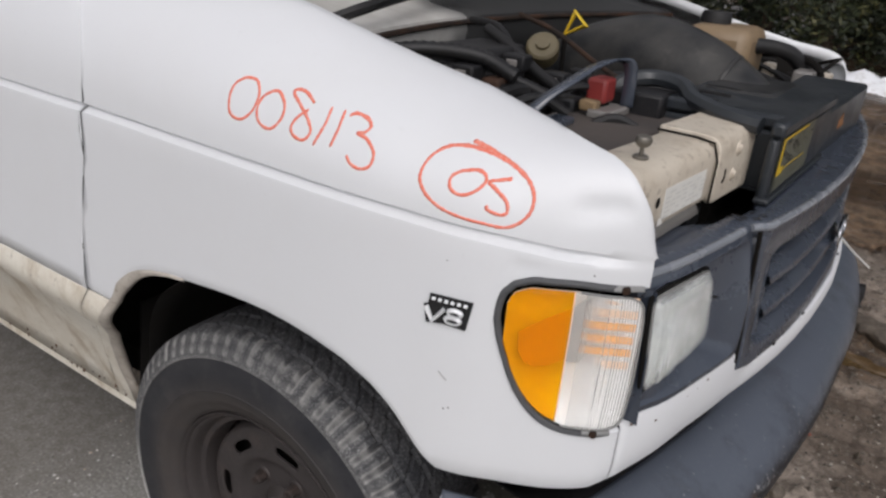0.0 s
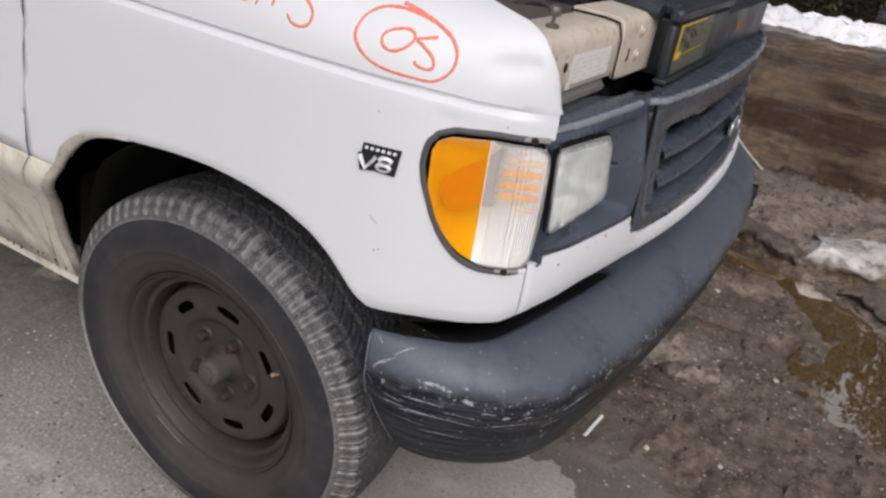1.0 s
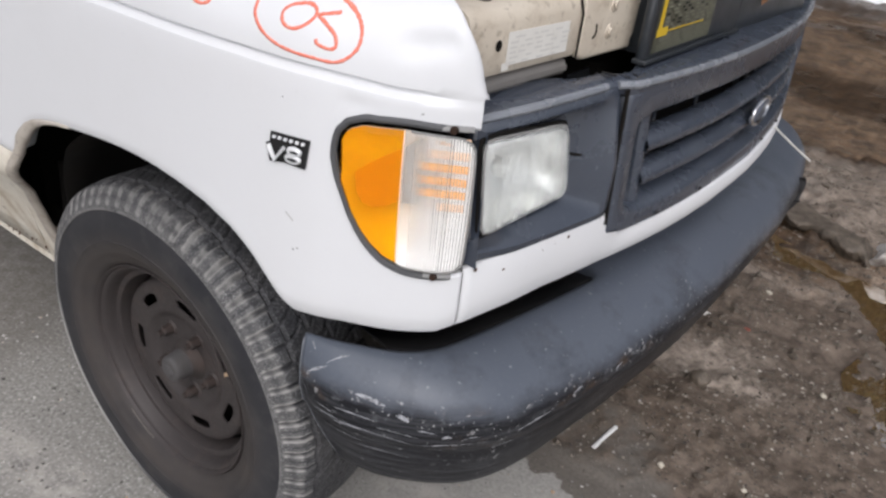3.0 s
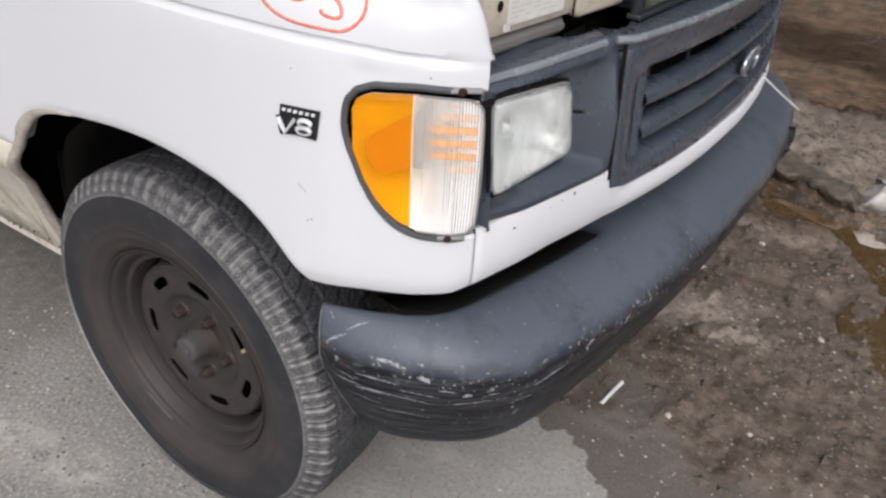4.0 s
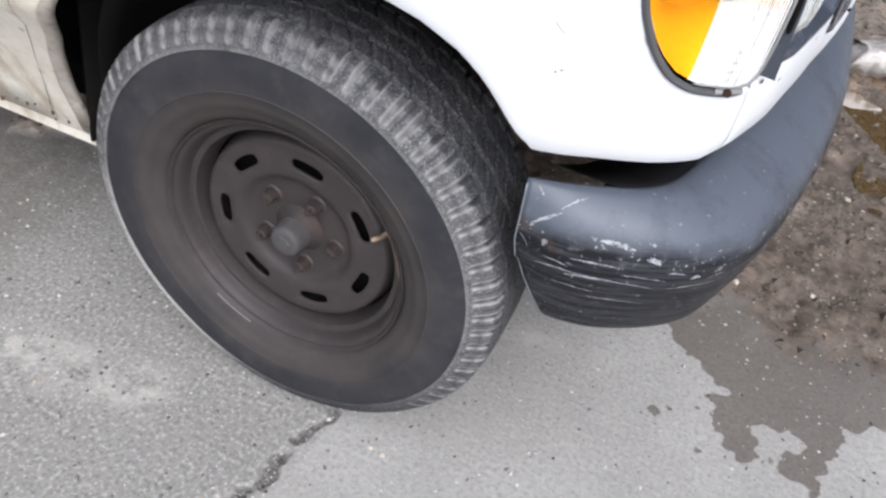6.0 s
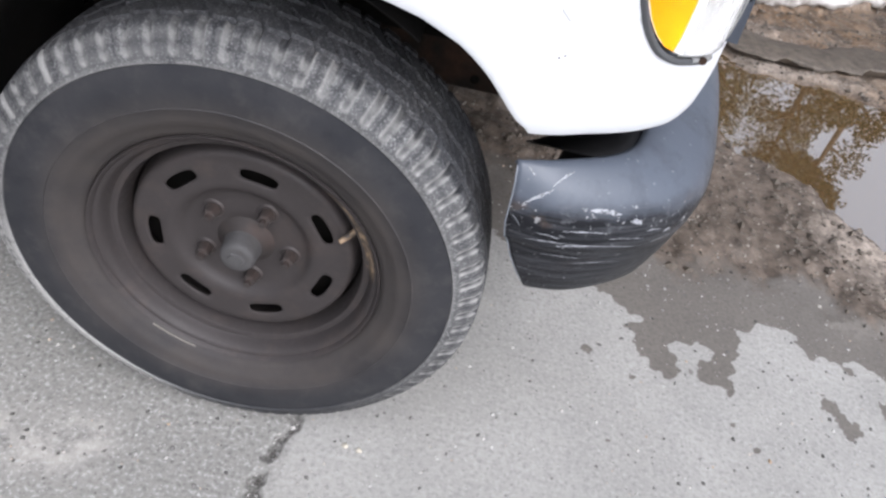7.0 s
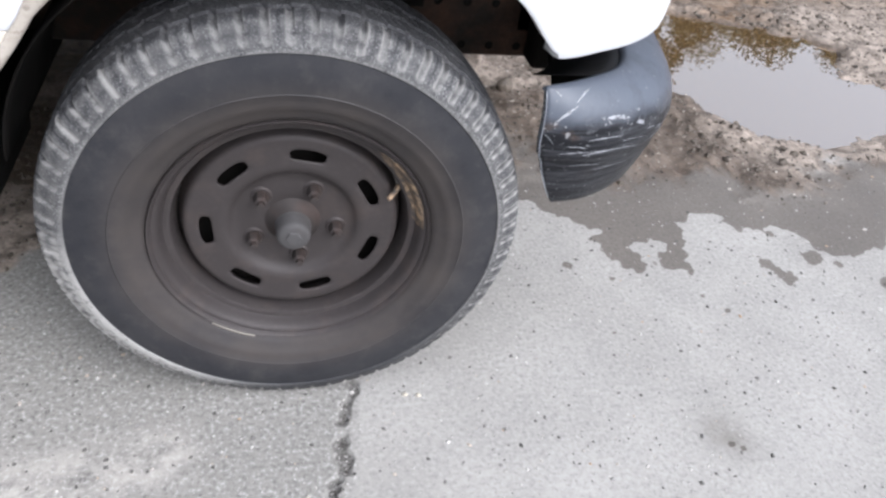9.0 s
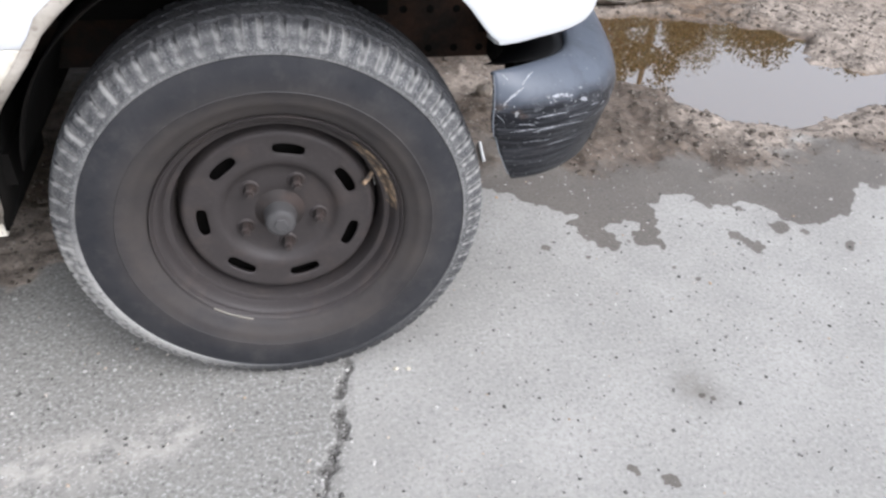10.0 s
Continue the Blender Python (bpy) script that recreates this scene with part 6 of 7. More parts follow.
part("bracket_slot", tube(smooth_path([(xf(y) + 0.0062, y - 0.002, 1.064), (xf(y) + 0.0064, y + 0.003, 1.067), (xf(y) + 0.0064, y + 0.0055, 1.074), (xf(y) + 0.0062, y + 0.003, 1.083)], 4), 0.0018, 6), M_DARK, support)
seam = [(xf(-0.615) + 0.0045, -0.615, z) for z in (1.040, 1.10)] + [(xf(-0.615) - 0.004, -0.615, 1.124), (xf(-0.615) - 0.03, -0.615, 1.1275), (xf(-0.615) - 0.085, -0.615, 1.128)]
part("joint_gap", tube(seam, 0.0017, 6), M_DARK, support, "dark joint beside the bracket")
hole = part("hole", lathe([(0.0, 0.0006), (0.0065, 0.0006), (0.007, 0.0)], 14, "x"), M_DARK, support, "dark round hole")
hole.location = (xf(-0.793) + 0.0005, -0.793, 1.079)
part("paper_label", grid([[(xf(y) + 0.0008, y, z) for z in (1.052, 1.093)] for y in np.linspace(-0.775, -0.638, 5)]), M_LABEL, support, "dusty white paper label with illegible print", smooth=False, solid=0.0005)
rng = random.Random(2)
for r in range(6):
    z = 1.087 - r * 0.0062
    y = -0.770 + (0.0 if r else 0.008)
    while y < -0.65:
        w = rng.uniform(0.008, 0.022)
        part("print_bar", mesh_from([(xf(y) + 0.0014, y, z), (xf(y + w) + 0.0014, y + w, z), (xf(y + w) + 0.0014, y + w, z - 0.0022), (xf(y) + 0.0014, y, z - 0.0022)], [(0, 1, 2, 3)]), M_FAINT, support, smooth=False)
        y += w + rng.uniform(0.003, 0.02)
part("paper_label", grid([[(xf(y) + 0.0008, y, z) for z in (1.046, 1.056)] for y in (-0.783, -0.768)]), M_LABEL, support, smooth=False)

bolt = thing_part("hood_bumper_bolt", support, "tarnished adjustable bolt with round head")
for nm, prof in (("base_disc", [(0.0, 0.006), (0.011, 0.006), (0.0145, 0.003), (0.0145, 0.0), (0.011, -0.002)]), ("stem", [(0.004, 0.0), (0.004, 0.026)]), ("head", [(0.0, 0.020), (0.009, 0.020), (0.014, 0.025), (0.0155, 0.031), (0.013, 0.037), (0.006, 0.040), (0.0, 0.040)])):
    o = part(nm, lathe(prof, 16, "z"), M_STEEL, bolt)
    o.location = (0.505, -0.785, 1.126)
    o.scale = (0.68, 0.68, 0.72)

# air filter box with its warning label
airbox = thing_part("air_filter_box", van, "black plastic air filter box with a yellow-edged label")


def box_front(y):
    """The front of the box follows the nose."""
    return 0.612 + 0.045 * (y + 0.51)


def slab_of(plan, z0, z1):
    n = len(plan)
    return mesh_from([(x, y, z) for z in (z0, z1) for x, y in plan], [tuple(range(n - 1, -1, -1)), tuple(range(n, 2 * n))] + [(k, (k + 1) % n, (k + 1) % n + n, k + n) for k in range(n)])


def box_plan(out, y0=-0.498):
    front = [(box_front(y) + out, y) for y in np.linspace(y0 - out, -0.10, 6)]
    return [(0.597, y0 - out)] + front + [(0.42, -0.10), (0.42, -0.445), (0.597, -0.445)]


part("box_body", slab_of(box_plan(0.0), 1.0265, 1.122), M_AIRBOX, airbox, bevel=0.006)
part("base_flange", slab_of(box_plan(0.007), 1.0240, 1.0315), M_AIRBOX, airbox, bevel=0.002)
part("box_lid", slab_of(box_plan(0.006), 1.124, 1.146), M_AIRBOX, airbox, bevel=0.006)
for k in range(5):
    y = -0.43 + 0.075 * k
    part("lid_rib", box(0.44, 0.50, y, y + 0.006, 1.145, 1.151), M_BLACK, airbox, smooth=False)


def flat_label(y0, y1, z0, z1, material, name="label_film", d=0.0):
    return part(name, mesh_from([(box_front(y) + 0.001 + d, y, z) for y, z in ((y0, z0), (y1, z0), (y1, z1), (y0, z1))], [(0, 1, 2, 3)]), material, airbox, smooth=False)


flat_label(-0.480, -0.245, 1.037, 1.1205, M_OLIVE)
flat_label(-0.472, -0.459, 1.064, 1.119, M_YELLOW, "yellow_edge", 0.0008)
flat_label(-0.459, -0.30, 1.1155, 1.119, M_YELLOW, "yellow_edge", 0.0008)
flat_label(-0.476, -0.437, 1.061, 1.074, M_YELLOW, "yellow_edge", 0.0012)
flat_label(-0.437, -0.29, 1.066, 1.068, M_YELLOW, "yellow_edge", 0.0008)
rng = random.Random(8)
for r in range(15):
    upper = r < 8
    z = 1.110 - r * 0.0055 if upper else 1.0620 - (r - 8) * 0.0036
    y = -0.452 if upper else -0.468 + 0.02 * rng.random()
    while y < -0.262:
        w = rng.uniform(0.006, 0.022) if upper else rng.uniform(0.02, 0.05)
        flat_label(y, min(y + w, -0.252), z - (0.0028 if upper else 0.0015), z, M_BLACK if upper and rng.random() < 0.2 else M_INK, "print_bar", 0.0008)
        y += w + (rng.uniform(0.004, 0.02) if upper else rng.uniform(0.003, 0.008))
part("radiator_cover", slab_of([(0.50, -0.096)] + [(box_front(y) - 0.004, y) for y in np.linspace(-0.096, 0.40, 8)] + [(0.50, 0.40)], 0.985, 1.115), M_AIRBOX, van, "black plastic radiator cover", bevel=0.01)
part("dead_leaf", mesh_from([(0.6395, 0.015, 1.062), (0.645, 0.040, 1.070), (0.641, 0.050, 1.092), (0.643, 0.025, 1.090), (0.639, 0.010, 1.080)], [(0, 1, 2, 3, 4)]), mat("orange_leaf", (0.22, 0.10, 0.04), 0.7), van, "orange dead leaf", smooth=False, solid=0.0008)

# battery
battery = thing_part("battery", van, "dusty black battery under a plastic strap")
part("case", box(0.290, 0.450, -0.80, -0.42, 0.96, 1.098), M_BLACK, battery, bevel=0.006)
part("top_cover", box(0.286, 0.454, -0.804, -0.416, 1.096, 1.112), plastic("dusty_battery_top", (0.045, 0.038, 0.035), (0.11, 0.09, 0.078), 0.7, 60.0, 0.6), battery, bevel=0.004)
part("vent_cap", box(0.31, 0.345, -0.72, -0.62, 1.110, 1.122), M_GREY, battery, bevel=0.004)
part("vent_cap", box(0.335, 0.375, -0.56, -0.47, 1.110, 1.124), M_VENT, battery, bevel=0.004)
part("terminal_cover", box(0.316, 0.350, -0.528, -0.483, 1.128, 1.168), M_REDPL, battery, "red terminal cover", bevel=0.006)
strap = smooth_path([(0.30, -0.73, 1.105), (0.323, -0.70, 1.150), (0.343, -0.65, 1.178), (0.347, -0.58, 1.193), (0.353, -0.51, 1.198), (0.368, -0.485, 1.186), (0.370, -0.48, 1.12)], 8)
part("strap", grid([[(p.x - 0.010, p.y, p.z), (p.x + 0.010, p.y + 0.004, p.z + 0.004)] for p in strap]), M_GREY, battery, "grey plastic strap arching over the battery", solid=0.004)

part("terminal_post", box(0.320, 0.346, -0.522, -0.490, 1.110, 1.130), M_DARK, battery, bevel=0.003)
holder = thing_part("box_holder", van, "black plastic bracket between battery and air filter box")
part("arm", tube(smooth_path([(0.325, -0.45, 1.115), (0.335, -0.43, 1.150), (0.374, -0.39, 1.162), (0.43, -0.40, 1.160), (0.468, -0.44, 1.146), (0.53, -0.475, 1.138), (0.58, -0.485, 1.134)], 6), 0.014, 8), M_AIRBOX, holder)
part("tray", box(0.335, 0.425, -0.470, -0.395, 1.105, 1.148), M_BLACK, holder, bevel=0.006)

# air duct, engine mass, hoses
duct = thing_part("intake_duct", van, "dusty black moulded air intake duct")
path = smooth_path([(0.0, 0.02, 1.05), (0.12, -0.01, 1.105), (0.25, -0.05, 1.140), (0.36, -0.09, 1.128), (0.45, -0.13, 1.100), (0.53, -0.17, 1.075)], 8)
radii = [interp(p.x, [(0.0, 0.085), (0.12, 0.100), (0.25, 0.102), (0.36, 0.092), (0.45, 0.080), (0.53, 0.062)]) for p in path]
dusty = plastic("dusty_duct_plastic", (0.009, 0.010, 0.012), (0.085, 0.080, 0.072), 0.42, 34.0, 0.75, 0.45)
part("duct_body", tube(path, radii, 22), dusty, duct)
for k in (10, 30):
    p = path[k]
    part("duct_seam", tube([p + radii[k] * 1.005 * Vector((0.28 * math.sin(a), math.cos(a), 0.96 * math.sin(a))) for a in np.linspace(0.0, math.pi, 16)], 0.0045, 6), dusty, duct)
part("duct_mouth", box(0.42, 0.57, -0.30, -0.05, 1.10, 1.150), dusty, duct, bevel=0.022)
part("side_chamber", tube(smooth_path([(0.30, -0.24, 1.105), (0.38, -0.30, 1.112), (0.47, -0.33, 1.112), (0.55, -0.36, 1.105)], 6), 0.038, 12), dusty, duct)
engine = thing_part("engine", van, "grimy dark engine under the open hood")
part("block", box(-0.50, 0.40, -0.34, 0.34, 0.62, 1.02), M_DARK, engine, bevel=0.03)
part("valve_cover", box(-0.42, 0.28, -0.42, -0.22, 0.96, 1.08), M_DARK, engine, bevel=0.03)
part("fan_shroud", box(0.42, 0.47, -0.46, 0.46, 0.62, 1.06), M_BLACK, engine, bevel=0.01)
part("radiator", box(0.475, 0.53, -0.46, 0.46, 0.52, 1.0), M_DARK, engine, smooth=False)
rng = random.Random(21)
for k in range(16):
    y0 = rng.uniform(-0.75, -0.25)
    x0 = rng.uniform(-0.15, 0.25)
    pts = [(x0, y0, 1.05 + rng.uniform(-0.03, 0.04))]
    for _ in range(4):
        q = pts[-1]
        pts.append((q[0] + rng.uniform(-0.02, 0.10), q[1] + rng.uniform(-0.10, 0.12), 1.085 + rng.uniform(-0.06, 0.05)))
    part("hose", tube(smooth_path(pts, 6), rng.choice((0.006, 0.009, 0.014)), 8), M_RUBBER, engine)
part("heater_hose", tube(smooth_path([(0.06, -0.42, 1.205), (0.12, -0.44, 1.185), (0.20, -0.47, 1.150), (0.28, -0.50, 1.125)], 8), 0.010, 10), M_RUBBER, engine, "black rubber heater hose")
cap = part("oil_cap", lathe([(0.0, 0.014), (0.012, 0.014), (0.013, 0.008), (0.026, 0.008), (0.030, 0.004), (0.030, -0.02), (0.026, -0.03)], 20, "z"), M_OILCAP, engine, "yellowed oil filler cap")
cap.matrix_local = pose(0.168, -0.40, 1.185, 48, 0, 20)
tri = [Vector((0.140, -0.25, 1.197)), Vector((0.182, -0.25, 1.218)), Vector((0.156, -0.25, 1.240))]
part("dipstick_handle", tube(tri, 0.0062, 8, closed=True), M_YELLOW, engine, "yellow triangular dipstick handle")
part("dipstick_tube", tube([tri[0], (0.14, -0.24, 1.05)], 0.005, 6), M_DARK, engine)
part("relay_box", box(0.03, 0.14, -0.56, -0.40, 1.08, 1.185), M_BLACK, engine, bevel=0.01)
part("washer_bottle_cap", lathe([(0.0, 0.01), (0.018, 0.01), (0.02, 0.0), (0.02, -0.02)], 14, "z"), M_YELLOW, engine).location = (0.12, -0.66, 1.14)
rng = random.Random(33)
for k in range(26):
    x0, y0 = rng.uniform(-0.10, 0.30), rng.uniform(-0.74, -0.18)
    w, l, h = rng.uniform(0.015, 0.05), rng.uniform(0.02, 0.07), rng.uniform(0.02, 0.05)
    z0 = 1.055 + rng.uniform(0.0, 0.05)
    part("fitting", box(x0, x0 + w, y0, y0 + l, z0, z0 + h), rng.choice((M_BLACK, M_DARK, M_BLACK, M_FRAME)), engine, bevel=0.006)
for k in range(10):
    x0, y0 = rng.uniform(0.30, 0.50), rng.uniform(0.12, 0.70)
    w, l, h = rng.uniform(0.03, 0.06), rng.uniform(0.03, 0.08), rng.uniform(0.03, 0.09)
    part("fitting", box(x0, x0 + w, y0, y0 + l, 1.03, 1.03 + h), rng.choice((M_BLACK, M_DARK, M_CREAM)), engine, bevel=0.006)
for k in range(8):
    y0 = 0.1 + 0.07 * k
    part("hose", tube(smooth_path([(0.10, y0, 1.08), (0.22, y0 + 0.05, 1.12), (0.36, y0 + rng.uniform(-0.05, 0.08), 1.10), (0.46, y0 + 0.05, 1.06)], 6), rng.choice((0.006, 0.01)), 8), M_RUBBER, engine)
part("coolant_reservoir", box(0.20, 0.37, 0.34, 0.56, 1.02, 1.205), M_TAN, van, "yellowed plastic coolant reservoir", bevel=0.03)
part("reservoir_cap", lathe([(0.0, 0.03), (0.035, 0.03), (0.04, 0.02), (0.04, 0.0)], 16, "z"), M_BLACK, van).location = (0.25, 0.45, 1.205)
part("hose_far", tube(smooth_path([(0.25, 0.30, 1.13), (0.34, 0.42, 1.16), (0.44, 0.50, 1.15), (0.50, 0.56, 1.08)], 8), 0.02, 10), M_RUBBER, van)
part("cross_brace", tube(smooth_path([(0.30, 0.62, 1.12), (0.42, 0.56, 1.14), (0.52, 0.50, 1.12), (0.535, 0.49, 1.03)], 8), 0.010, 8), M_DARK, van)
# wiring, clips and pipes between cowl and battery


def conduit(name, points, r, material, parent, label=""):
    """A ribbed loom tube."""
    path = smooth_path(points, 14)
    part(name, tube(path, [r * (1.0 if i % 2 else 0.86) for i in range(len(path))], 10), material, parent, label)


conduit("wire_loom", [(-0.02, -0.70, 1.165), (0.05, -0.62, 1.180), (0.13, -0.56, 1.175), (0.20, -0.55, 1.150)], 0.014, M_RUBBER, engine, "ribbed black wiring conduit")
conduit("wire_loom", [(0.00, -0.66, 1.145), (0.08, -0.58, 1.150), (0.17, -0.52, 1.140), (0.24, -0.50, 1.120)], 0.011, M_BLACK, engine, "ribbed black wiring conduit")
conduit("wire_loom", [(-0.05, -0.30, 1.205), (0.04, -0.34, 1.200), (0.12, -0.42, 1.160), (0.20, -0.60, 1.125)], 0.008, M_RUBBER, engine)
for y0, z0, dx in ((-0.60, 1.135, 0.0), (-0.50, 1.150, 0.04), (-0.46, 1.125, 0.10)):
    part("connector", box(0.10 + dx, 0.145 + dx, y0, y0 + 0.035, z0, z0 + 0.028), M_BLACK, engine, "black wiring connector", bevel=0.004)
    part("connector_clip", box(0.112 + dx, 0.132 + dx, y0 - 0.004, y0 + 0.002, z0 + 0.008, z0 + 0.020), M_VENT, engine, bevel=0.002)
part("battery_cable", tube(smooth_path([(0.335, -0.505, 1.150), (0.300, -0.54, 1.150), (0.255, -0.57, 1.125), (0.22, -0.60, 1.09)], 8), 0.0065, 8), M_RUBBER, battery, "dusty black battery cable")
part("battery_cable", tube(smooth_path([(0.33, -0.62, 1.125), (0.29, -0.65, 1.145), (0.25, -0.70, 1.120), (0.21, -0.73, 1.08)], 8), 0.0075, 8), M_RUBBER, battery, "black battery cable")
part("cable_clamp", box(0.317, 0.347, -0.552, -0.530, 1.118, 1.136), M_BRASS, battery, "corroded brass cable clamp", bevel=0.004)
part("pipe", tube(smooth_path([(0.05, -0.28, 1.225), (0.14, -0.30, 1.205), (0.24, -0.33, 1.165), (0.33, -0.36, 1.135)], 8), 0.005, 8), M_FRAME, engine, "thin rusty steel pipe")
part("latch_rod", tube(smooth_path([(0.54, 0.36, 1.125), (0.560, 0.45, 1.15), (0.555, 0.56, 1.145), (0.50, 0.64, 1.12)], 8), 0.005, 8), M_DARK, van, "bent steel hood latch rod")
part("latch_plate", box(0.47, 0.52, 0.44, 0.56, 1.06, 1.115), M_VENT, van, "dusty grey latch bracket", bevel=0.006)
part("far_lamp_bracket", box(0.50, 0.535, 0.62, 0.74, 1.02, 1.09), M_CREAM, van, "cream painted bracket by the far lamp", bevel=0.006)
# cowl, inner fenders
rows = []
for y in np.linspace(-0.80, 0.80, 17):
    f = -0.13 * (1 - (y / 0.75) ** 2)
    rows.append([(f - 0.02, y, 1.06), (f, y, 1.17), (f - 0.006, y, 1.198), (f - 0.02, y, 1.204), (f - 0.10, y, 1.215), (f - 0.13, y, 1.228), (f - 0.20, y, 1.245), (-0.40, y, 1.325)])
part("cowl", grid(rows[6:]), M_COWL_DARK, van, "dark dusty cowl panel below the windshield", solid=0.003, out=(0, 0, 1))
part("cowl_end", grid(rows[:7]), M_COWL, van, "dull painted cowl end", solid=0.003, out=(0, 0, 1))
part("cowl_seal", tube([(r[1][0] + 0.004, r[1][1], r[1][2] + 0.018) for r in rows], 0.006, 6), M_FRAME, van, "rusty cowl flange")
part("cowl_hose", tube(smooth_path([(-0.10, -0.72, 1.20), (-0.04, -0.66, 1.235), (-0.08, -0.52, 1.245), (-0.16, -0.30, 1.250), (-0.2, -0.1, 1.25)], 8), 0.010, 8), M_RUBBER, van)
for side in (1, -1):
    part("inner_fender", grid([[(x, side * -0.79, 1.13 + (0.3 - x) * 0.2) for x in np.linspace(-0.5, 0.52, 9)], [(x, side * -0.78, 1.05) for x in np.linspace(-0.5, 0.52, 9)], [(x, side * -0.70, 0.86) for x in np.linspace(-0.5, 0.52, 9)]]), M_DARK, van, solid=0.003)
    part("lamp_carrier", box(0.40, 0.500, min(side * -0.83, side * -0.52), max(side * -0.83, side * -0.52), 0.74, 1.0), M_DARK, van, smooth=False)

# ------------------------------------------------------------------ wheel openings and underbody
for side in (1, -1):
    rows = []
    for a in np.linspace(58, 170, 36):
        c, s = math.cos(radians(a)), math.sin(radians(a))
        r = 0.445
        rows.append([(r * c * 0.93, side * y, 0.385 + r * s) for y in (-0.925 + 0.06 * max(0, a - 130) / 40, -0.84, -0.70, -0.56)])
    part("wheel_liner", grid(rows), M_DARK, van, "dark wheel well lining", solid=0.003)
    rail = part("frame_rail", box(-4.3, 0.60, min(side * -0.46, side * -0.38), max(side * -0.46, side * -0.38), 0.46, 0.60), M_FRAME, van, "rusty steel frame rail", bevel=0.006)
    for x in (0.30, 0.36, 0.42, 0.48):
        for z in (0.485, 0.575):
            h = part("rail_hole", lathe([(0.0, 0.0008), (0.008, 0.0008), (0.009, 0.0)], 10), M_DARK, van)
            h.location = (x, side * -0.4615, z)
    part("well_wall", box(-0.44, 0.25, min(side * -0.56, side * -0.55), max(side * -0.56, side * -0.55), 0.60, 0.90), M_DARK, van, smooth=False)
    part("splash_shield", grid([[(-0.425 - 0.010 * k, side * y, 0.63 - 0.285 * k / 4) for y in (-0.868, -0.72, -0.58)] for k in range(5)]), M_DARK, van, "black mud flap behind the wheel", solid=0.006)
    part("lower_arm", tube([(0.05, side * -0.40, 0.33), (0.02, side * -0.74, 0.30)], 0.03, 8), M_FRAME, van)
part("crossmember", box(-0.15, 0.15, -0.42, 0.42, 0.34, 0.50), M_FRAME, van, bevel=0.02)
part("oil_pan", box(-0.55, 0.1, -0.2, 0.2, 0.40, 0.62), M_DARK, van, bevel=0.03)
part("bumper_bracket", box(0.50, 0.60, -0.52, -0.40, 0.46, 0.62), M_DARK, van, bevel=0.01)
part("bumper_bracket", box(0.50, 0.60, 0.40, 0.52, 0.46, 0.62), M_DARK, van, bevel=0.01)


# ------------------------------------------------------------------ wheels
AXLE = 0.364


